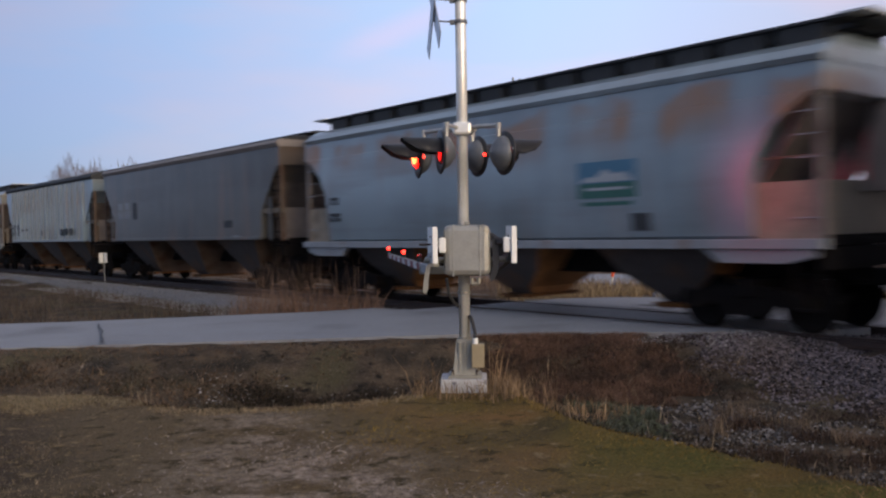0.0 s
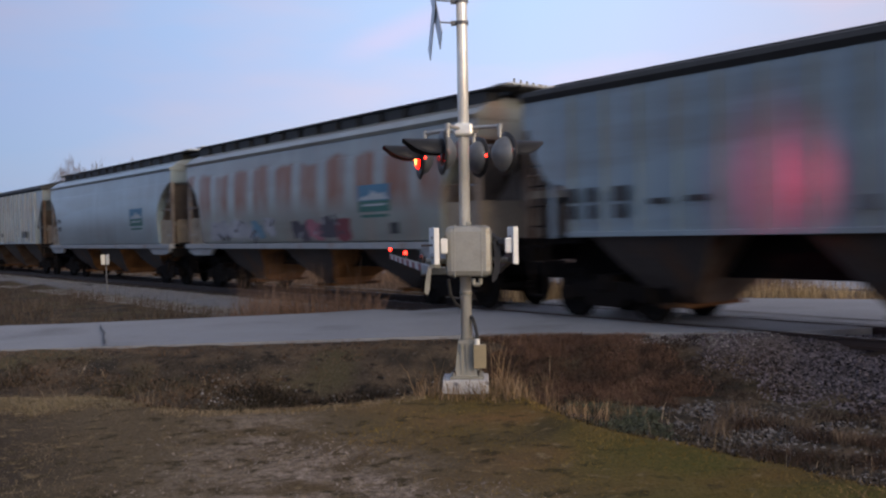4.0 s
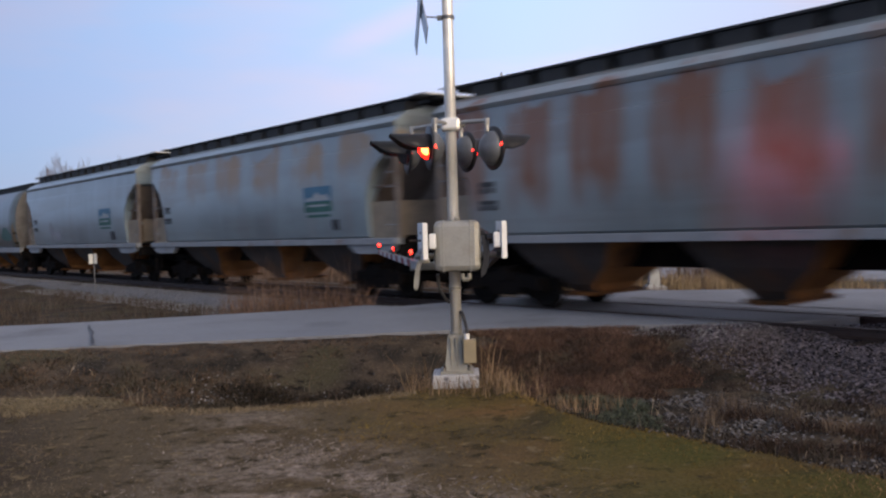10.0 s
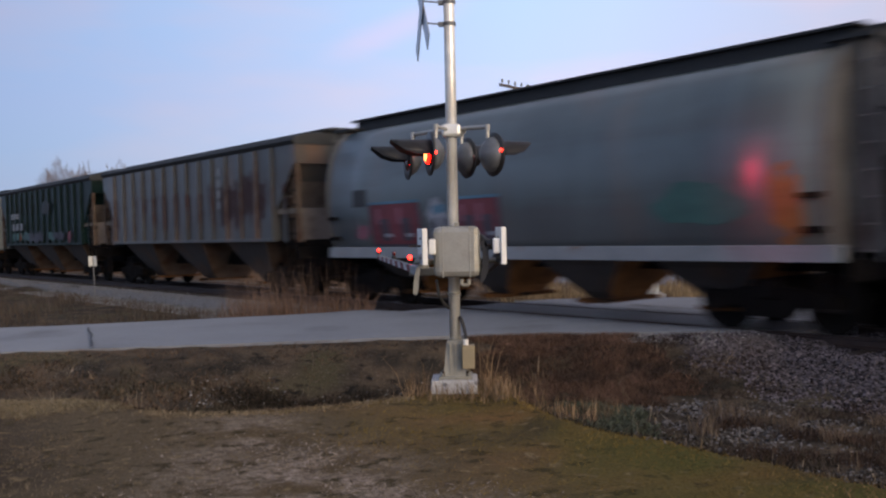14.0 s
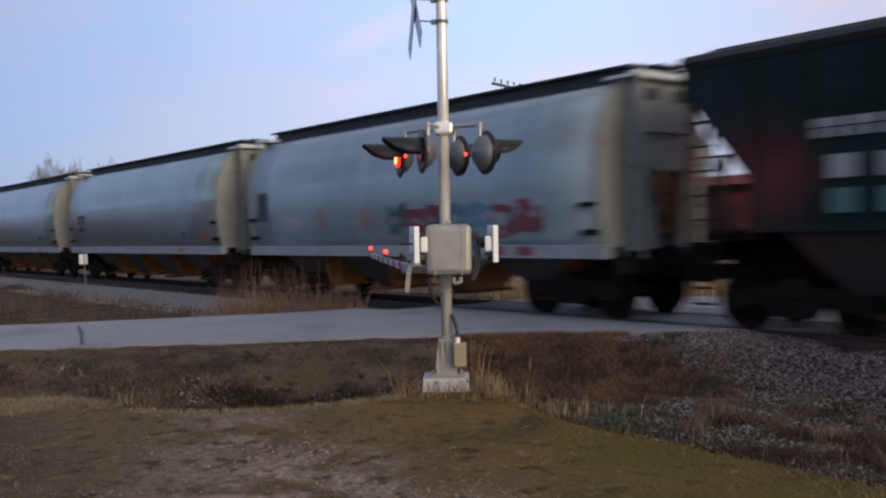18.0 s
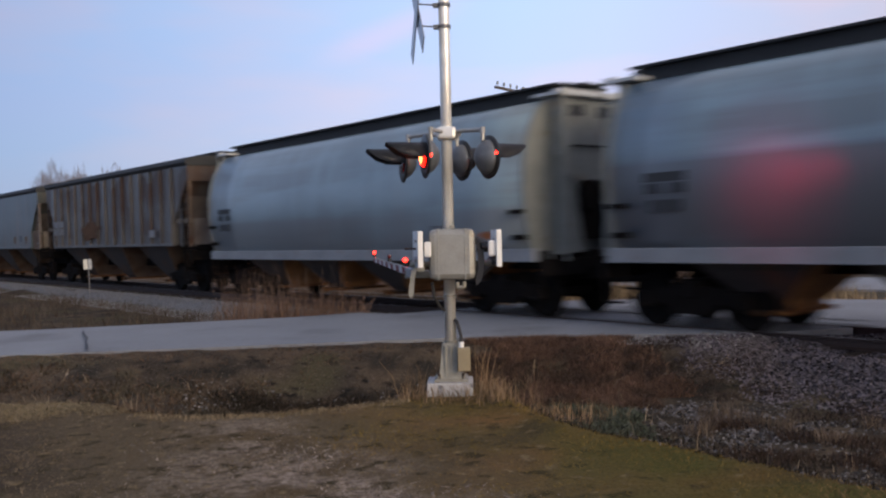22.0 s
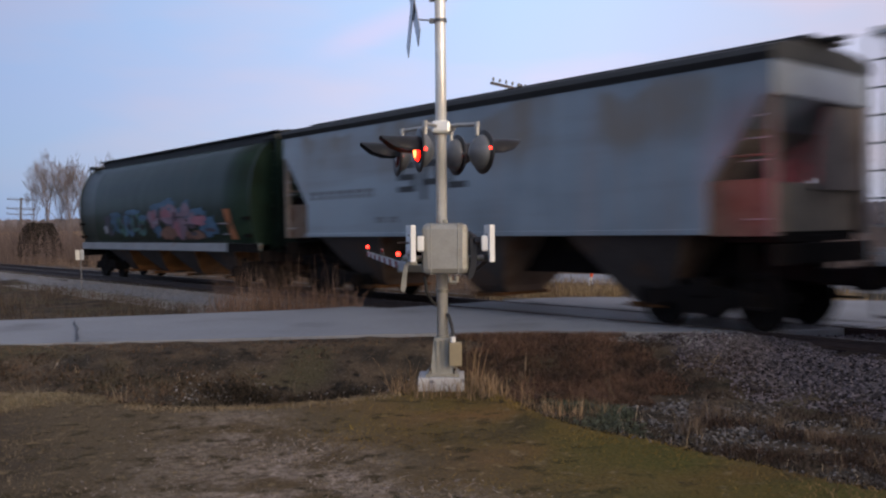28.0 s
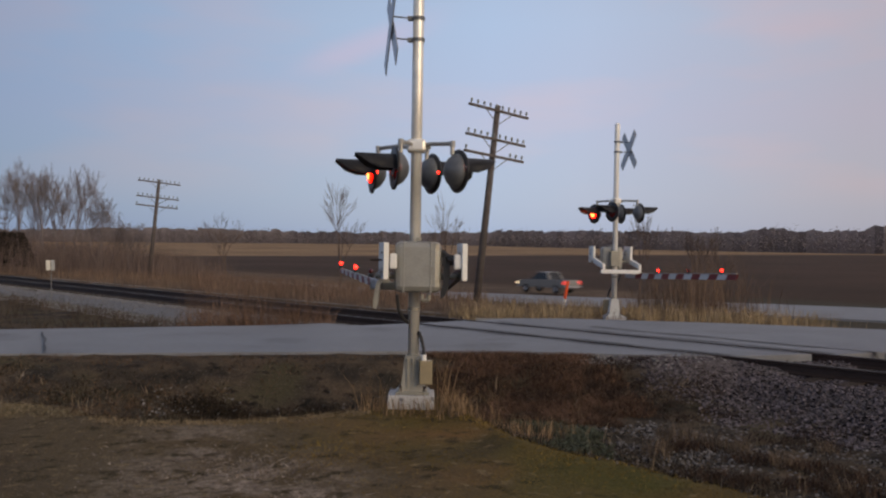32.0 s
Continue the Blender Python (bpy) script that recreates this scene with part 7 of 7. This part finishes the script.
blades("ditch_stalks", x, y, rng.uniform(0.08, 0.34, len(x)), rng.uniform(0.003, 0.006, len(x)), mat("pale_stalk", (0.24, 0.19, 0.135), 0.9, 0, 0.3, 1, island=0.5), "thin pale dead stalks in the ditch", 67, 0.5)
x, y, rng = patch(150000, 68, lambda x, y, r: (x > -0.1 + 0.3 * np.sin(y * 5)) & (y > 11.75 + 0.35 * rough(x, y, 1.3) - 0.12 * x) & (y < road_near(x) - 0.15) & (across(x, y) < gravel_foot(y) - 0.45 + 0.3 * rough(x, y, 1.7) - 0.4 * r.uniform(0, 1, len(x))), -0.3, 3.4, 9, 14.9)
blades("red_bank_grass", x, y, rng.uniform(0.02, 0.12, len(x)), rng.uniform(0.003, 0.006, len(x)), mat("red_bank_blade", (0.13, 0.080, 0.057), 0.9, 0, 0.55, 1.1, island=0.6, spots=((0.07, 0.048, 0.037), 0.52, 0.12, 1.6)), "dense red-brown brush on the bank beside the crossing", 69, 0.7)
CLUMPS = [(2.6, 8.7), (2.85, 8.6), (3.45, 8.45), (3.8, 8.2), (4.0, 8.75), (4.55, 8.35), (3.35, 9.45), (3.75, 9.15), (4.9, 7.7), (2.75, 10.1)]
x, y, rng = patch(60000, 72, lambda x, y, r: np.min([np.hypot((x - tx) / 1.3, y - ty) for tx, ty in CLUMPS], axis=0) < 0.3 * r.uniform(0, 1, len(x)) ** 0.6, 2, 6, 7, 11)
blades("brown_clumps", x, y, rng.uniform(0.03, 0.14, len(x)), rng.uniform(0.003, 0.007, len(x)), mat("dead_brown_clump", (0.066, 0.044, 0.033), 0.9, 0, 0.4, 1.5, island=0.6), "dead brown weed clumps along the lawn's edge", 73, 0.5, "weeds")
TUFTS = [(2.65, 10.7), (2.7, 10.45), (2.3, 9.7), (2.45, 9.9), (2.95, 10.75), (3.1, 10.2), (3.55, 9.3), (4.3, 9.9), (3.3, 9.9), (4.9, 9.3), (3.6, 8.15), (4.9, 8.3)]
x, y, rng = patch(70000, 10, lambda x, y, r: np.min([np.hypot(x - tx, y - ty) for tx, ty in TUFTS], axis=0) < (0.14 + 0.12 * np.sin(7 * x + 3 * y)) * r.uniform(0, 1, len(x)) ** 0.6, 0.8, 6, 7, 12)
blades("shoulder_tufts", x, y, rng.uniform(0.05, 0.27, len(x)), rng.uniform(0.002, 0.004, len(x)), mat("grey_tuft", (0.145, 0.11, 0.082), 0.9, 0, 0.3, 1, island=0.5), "pale dead grass tufts at the foot of the ballast", 11, 0.35)
GREENS = [(1.0, 11.6, 0.4, 0.35), (1.3, 11.2, 0.4, 0.35), (1.65, 10.8, 0.35, 0.4), (1.45, 10.1, 0.4, 0.4), (1.75, 9.8, 0.35, 0.35), (0.95, 10.7, 0.3, 0.5), (2.2, 8.2, 0.4, 0.25)]
x, y, rng = patch(60000, 12, lambda x, y, r: (np.min([np.hypot((x - a) / c, (y - b) / d) for a, b, c, d in GREENS], axis=0) < r.uniform(0.1, 1.15, len(x)) ** 0.6) & clumpy(x, y, 2.4, -0.5), 0.4, 3.4, 7.6, 12.2)
blades("green_weeds", x, y, rng.uniform(0.02, 0.10, len(x)), rng.uniform(0.006, 0.015, len(x)), LEAF, "low dull green weeds in the ditch", 13, 0.9, "weeds")
x, y, rng = patch(40000, 80, lambda x, y, r: (y > lawn_edge(x) + 0.02) & (y < lawn_edge(x) + 2.4) & (across(x, y) < gravel_foot(y) + 0.2) & (x > 0.5) & clumpy(x, y, 1.7, -0.35), 0.5, 6, 5.5, 12.4)
blades("ditch_thatch", x, y, rng.uniform(0.02, 0.10, len(x)), rng.uniform(0.003, 0.007, len(x)), mat("grey_thatch", (0.066, 0.052, 0.043), 0.9, 0, 0.5, 1.4, island=0.8), "grey-brown dead thatch along the ditch", 81, 1.0)
x, y, rng = patch(30000, 74, lambda x, y, r: (across(x, y) > gravel_foot(y) - 0.6) & (across(x, y) < gravel_foot(y) + 0.75 - 0.4 * r.uniform(0, 1, len(x))) & (clumpy(x, y, 1.5, 0.1) | (np.hypot((x - 3.1) / 0.9, (y - 12.6) / 0.4) < 1)), 0.5, 6, 8.6, 14.2)
blades("ballast_weeds", x, y, rng.uniform(0.03, 0.11, len(x)), rng.uniform(0.004, 0.008, len(x)), mat("ballast_weed", (0.05, 0.036, 0.03), 0.9, 0, 0.4, 1.2, island=0.6), "dead dark weeds matted into the foot of the ballast", 75, 0.8, "weeds")
x, y, rng = patch(26000, 76, lambda x, y, r: (across(x, y) > PT + 2.0) & (y > road_far(x) + 0.25) & (y < road_far(x) + 4.0) & ~((np.abs(x - 4.35) < 0.55) & (y < 23.9)) & clumpy(x, y, 0.9, -0.35), 0.2, 9.5, 18, 28)
blades("golden_grass", x, y, rng.uniform(0.12, 0.65, len(x)) ** 1.3, rng.uniform(0.004, 0.008, len(x)), mat("golden_blade", (0.34, 0.26, 0.16), 0.9, 0, 0.3, 0.8, island=0.5), "pale golden dead grass round the far signal", 77, 0.3)
# dry grass between the road and the track, and along the far side
x, y, rng = patch(120000, 14, lambda x, y, r: (r.uniform(0, 1, len(x)) < np.clip((x + 7.0) / 3.4, 0, 1) ** 1.3) & (y > road_far(x) + 0.15) & (across(x, y) < PT - 1.9) & (y < 30) & (across(x, y) > PT - 4.6 + 0.06 * (x + 3)) & clumpy(x, y, 0.8, -0.35 - 0.12 * (x + 2)), -12, 0.5, 18, 30)
blades("trackside_grass", x, y, rng.uniform(0.12, 0.85, len(x)) ** 1.4, rng.uniform(0.003, 0.007, len(x)), mat("mauve_brown_grass", (0.165, 0.105, 0.075), 0.9, 0, 0.35, 0.6, island=0.5), "dense mauve-brown grass between road and track", 15, 0.42)
x, y, rng = patch(9000, 78, lambda x, y, r: (y > road_far(x) + 0.2) & (across(x, y) < PT - 2.1) & (across(x, y) > PT - 4.4) & (x > -6.4) & clumpy(x, y, 1.1, 0.05), -7, 0.3, 18.5, 28)
blades("trackside_stalks", x, y, rng.uniform(0.5, 1.5, len(x)) ** 1.3, rng.uniform(0.002, 0.004, len(x)), mat("thin_weed_stalk", (0.17, 0.115, 0.085), 0.9, 0, 0.3, 0.6, island=0.5), "tall thin dead weed stalks beside the track", 79, 0.13, "weeds")
x, y, rng = patch(110000, 16, lambda x, y, r: (across(x, y) > PT + 2.4) & (across(x, y) < 27) & (y > road_far(x) + 0.3) & (x < 0.33 * y) & clumpy(x, y, 0.5, -0.6), -45, 14, 19, 80)
blades("far_side_grass", x, y, rng.uniform(0.08, 0.7, len(x)) ** 1.6, rng.uniform(0.004, 0.009, len(x)), mat("dull_dry_grass", (0.165, 0.12, 0.09), 0.9, 0, 0.35, 0.5, island=0.5), "dry brown grass beyond the track", 17, 0.25)
x, y, rng = patch(60000, 18, lambda x, y, r: (across(x, y) > 16.2) & (across(x, y) < 25) & (y > road_far(x) + 0.3) & (x < 0.05 * y) & clumpy(x, y, 0.4, -0.3), -45, 12, 19, 80)
blades("far_russet_grass", x, y, rng.uniform(0.15, 0.85, len(x)) ** 1.3, rng.uniform(0.004, 0.009, len(x)), mat("red_brown_weed", (0.165, 0.115, 0.090), 0.9, 0, 0.35, 0.4, island=0.5), "tall russet weeds beyond the track", 19, 0.2)
x, y, rng = patch(30000, 24, lambda x, y, r: (across(x, y) > 16.6) & (across(x, y) < 24) & (x < -0.02 * y) & (x > -0.28 * y) & clumpy(x, y, 0.7, -0.75), -20, 0, 24, 58)
blades("tall_russet_grass", x, y, rng.uniform(0.2, 0.8, len(x)), rng.uniform(0.004, 0.008, len(x)), mat("fox_red_grass", (0.165, 0.115, 0.090), 0.9, 0, 0.35, 0.4, island=0.5), "tall fox-red grass beyond the track", 25, 0.22)
x, y, rng = patch(34000, 20, lambda x, y, r: (across(x, y) < PT - 3.3) & (y > road_far(x) + 0.2) & clumpy(x, y, 0.6, 0.0), -30, -4, 17, 40)
blades("verge_weeds", x, y, rng.uniform(0.1, 0.5, len(x)), rng.uniform(0.005, 0.01, len(x)), mat("verge_brown", (0.072, 0.057, 0.046), 0.9, 0, 0.4, 0.4, island=0.5), "brown weeds on the verge beyond the road", 21, 0.5)


x, y, rng = patch(40000, 22, lambda x, y, r: clumpy(x, y, 0.25, -0.7) & (r.uniform(0, 1, len(x)) < np.clip((-18 - x) / 4, 0, 1)), -48, -17, 56, 84)
blades("scrub", x, y, rng.uniform(0.5, 3.2, len(x)), rng.uniform(0.005, 0.012, len(x)), mat("brown_scrub", (0.145, 0.112, 0.102), 0.9, 0, 0.3, 0.3, island=0.4), "leafless brown scrub under the trees", 23, 0.3, "scrub")


x, y, rng = patch(5200, 60, lambda x, y, r: (np.abs(x - 8.6 - 1.6 * np.sin(y)) < 1.9 * r.uniform(0, 1, len(x))), 5, 12, 27.5, 33)
blades("roadside_brush", x, y, rng.uniform(0.3, 1.0, len(x)) ** 1.3 * np.clip(2.9 - 0.7 * np.abs(x - 8.8), 0.4, 2.9), rng.uniform(0.004, 0.009, len(x)), mat("brown_brush", (0.165, 0.115, 0.085), 0.9, 0, 0.3, 0.5, island=0.5), "leafless brown brush behind the far gate", 61, 0.28, "scrub")
x, y, rng = patch(40000, 62, lambda x, y, r: np.hypot((x + 5.6) / 1.5, (y - 10.35) / 0.62) < 0.75 + 0.15 * np.sin(x * 7) + 0.3 * r.uniform(-1, 1, len(x)), -7.5, -3.2, 9.4, 11.2)
blades("straw_patch", x, y, rng.uniform(0.02, 0.07, len(x)), rng.uniform(0.003, 0.007, len(x)), mat("pale_straw", (0.19, 0.157, 0.105), 0.9, 0, 0.25, 1.0, island=0.4), "patch of pale yellow straw at the lawn's edge", 63, 0.8)
x, y, rng = patch(60000, 40, lambda x, y, r: (y < 9.2) & (1.3 * x + y < 7.0 + 0.5 * np.sin(x * 1.7) - 1.2 * r.uniform(0, 1, len(x))) & (x + 0.12 * y > -1.6 - 0.9 * r.uniform(0, 1, len(x)) ** 2) & clumpy(x, y, 1.3, -0.9), -6.0, 1.5, 3.6, 9.2)
blades("dead_leaves", x, y, rng.uniform(0.012, 0.035, len(x)), rng.uniform(0.008, 0.02, len(x)), mat("pale_dead_leaf", (0.225, 0.185, 0.155), 0.9, 0, 0.3, 2, island=0.6), "pale dead leaves and thatch on the lawn", 41, 1.6, "dead leaves")


def stones(name, xs, ys, sizes, material, label, seed):
    rng = np.random.default_rng(seed)
    t = np.array([(1, 0, -0.2), (-0.5, 0.87, -0.2), (-0.5, -0.87, -0.2), (0.6, 0.5, 0.6), (-0.7, 0.2, 0.6), (0.2, -0.7, 0.6)])
    f = np.array([(3, 4, 5), (0, 3, 5), (0, 5, 2), (1, 4, 3), (1, 3, 0), (2, 5, 4), (2, 4, 1)])
    n = len(xs)
    zs = ground_z(xs, ys) + 0.3 * sizes
    v = t[None] * rng.uniform(0.6, 1.3, (n, 6, 3)) * sizes[:, None, None]
    a = rng.uniform(0, math.tau, n)
    c, s = np.cos(a)[:, None], np.sin(a)[:, None]
    vx, vy = v[:, :, 0] * c - v[:, :, 1] * s, v[:, :, 0] * s + v[:, :, 1] * c
    v = np.stack([vx + xs[:, None], vy + ys[:, None], v[:, :, 2] + zs[:, None]], -1)
    faces = (np.arange(n)[:, None, None] * 6 + f[None]).reshape(-1, 3)
    return soup(name, v.reshape(-1, 3).tolist(), faces.tolist(), material, label, "gravel")


def bed(lo, hi):
    def test(x, y, r):
        n = across(x, y)
        clear = (y < road_near(x) - 0.1) | (y > road_far(x) + 0.1)
        return (n > lo) & (n < hi) & clear
    return test


near_bed = bed(PT - 3.4, PT - 1.0)
x, y, rng = patch(230000, 30, lambda x, y, r: near_bed(x, y, r) & (across(x, y) > gravel_foot(y) + 0.25 * rough(x, y, 1.5) - 0.3 * r.uniform(0, 1, len(x)) ** 3), 1.5, 13, 2, 15)
stones("ballast_near", x, y, 0.008 + 0.023 * rng.uniform(0, 1, len(x)) ** 2, STONE, "grey and mauve crushed ballast on the near shoulder", 31)
x, y, rng = patch(170000, 32, bed(PT - 3.7, PT + 3.3), -30, 0, 19, 50)
stones("ballast_along", x, y, rng.uniform(0.012, 0.03, len(x)), mat("pale_ballast", (0.20, 0.20, 0.208), 0.9, 0, 0.2, 4, island=0.22), "pale crushed ballast along the track", 33)
x, y, rng = patch(26000, 34, bed(PT - 1.0, PT + 3.0), 3, 16, 4, 15)
stones("ballast_between", x, y, rng.uniform(0.015, 0.035, len(x)), STONE, "dark crushed ballast between the rails", 35)

x, y, rng = patch(26000, 36, lambda x, y, r: (y > lawn_edge(x) + 0.1) & (across(x, y) < PT - 3.0) & (across(x, y) > 7.4) & (y < 11.6 + 0.3 * rough(x, y, 1.4)) & clumpy(x, y, 1.2, -0.5), 0.8, 6, 6, 12.3)
stones("strewn_stones", x, y, 0.006 + 0.022 * rng.uniform(0, 1, len(x)) ** 2, mat("stray_stone", (0.115, 0.108, 0.108), 0.9, 0, 0.25, 5, island=0.95), "stray ballast stones strewn in the ditch weeds", 37)

x, y, rng = patch(5000, 38, lambda x, y, r: np.min([np.hypot((x - mx) / 0.75, (y - my) / 0.6) for mx, my in ((3.45, 13.75), (3.85, 14.1), (2.6, 13.95))], axis=0) < 1, 2, 6.5, 12.5, 14.7)
stones("paving_rubble", x, y, 0.006 + 0.028 * rng.uniform(0, 1, len(x)) ** 2.5, mat("asphalt_crumbs", (0.20, 0.19, 0.185), 0.9, 0, 0.2, 5, island=0.5), "grey asphalt crumbs and dirt at the broken paving edge", 39)

x, y, rng = patch(900, 82, lambda x, y, r: (y > 11.9) & (y < 12.2 + 1.3 * r.uniform(0, 1, len(x)) ** 1.6) & clumpy(x, y, 1.1, -0.2), -4.2, -0.7, 11.9, 13.6)
stones("ditch_stones", x, y, 0.008 + 0.022 * rng.uniform(0, 1, len(x)) ** 2, mat("pale_ditch_stone", (0.19, 0.18, 0.18), 0.9, 0, 0.2, 5, island=0.7), "pale stones lying in the ditch", 83)

# ties, where they show
tie_mesh = mesh_of(box(B(), -0.115, 0.115, -1.3, 1.3, -0.2, 0.0, 0.012), "tie", TIE)
for k in range(-26, 230):
    s = 5 + k * 0.52
    if 6.2 < s < 15.2:
        continue
    tie = new("tie", tie_mesh)
    tie.parent = track
    p = on_track(s, 0, RAIL - 0.168)
    tie.matrix_basis = Matrix.Translation(p) @ Matrix.Rotation(TRACK + math.pi / 2 + random.uniform(-0.01, 0.01), 4, "Z")


# ---- what moves ----
SPEED, GAIN = 9.692, 0.0524


def motions():
    turn = math.degrees(TRACK) + 90
    for k, car in enumerate(CARS):
        centre = (JOINTS[k] + JOINTS[k + 1]) / 2
        rows = []
        for t in range(0, 33, 2):
            p = on_track(centre - SPEED * t - GAIN * t * t / 2, 0, RAIL)
            rows.append((t, pose(p.x, p.y, p.z, 0, 0, turn)))
        walk(car, rows)
    for_pickup = []
    for t in (0, 16, 30, 31, 32):
        s, n = 51.7 + 18.0 * (t - 32), 58.3
        for_pickup.append((t, pose(n * NX + s * DX, n * NY + s * DY, -2.12, 0, 0, turn)))
    walk(PICKUP, for_pickup)
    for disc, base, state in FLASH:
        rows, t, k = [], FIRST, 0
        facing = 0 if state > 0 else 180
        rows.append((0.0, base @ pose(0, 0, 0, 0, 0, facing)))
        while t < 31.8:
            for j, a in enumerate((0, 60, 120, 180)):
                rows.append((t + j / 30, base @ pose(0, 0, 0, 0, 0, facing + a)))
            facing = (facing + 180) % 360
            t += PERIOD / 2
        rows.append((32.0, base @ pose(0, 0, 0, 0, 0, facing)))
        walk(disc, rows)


motions()
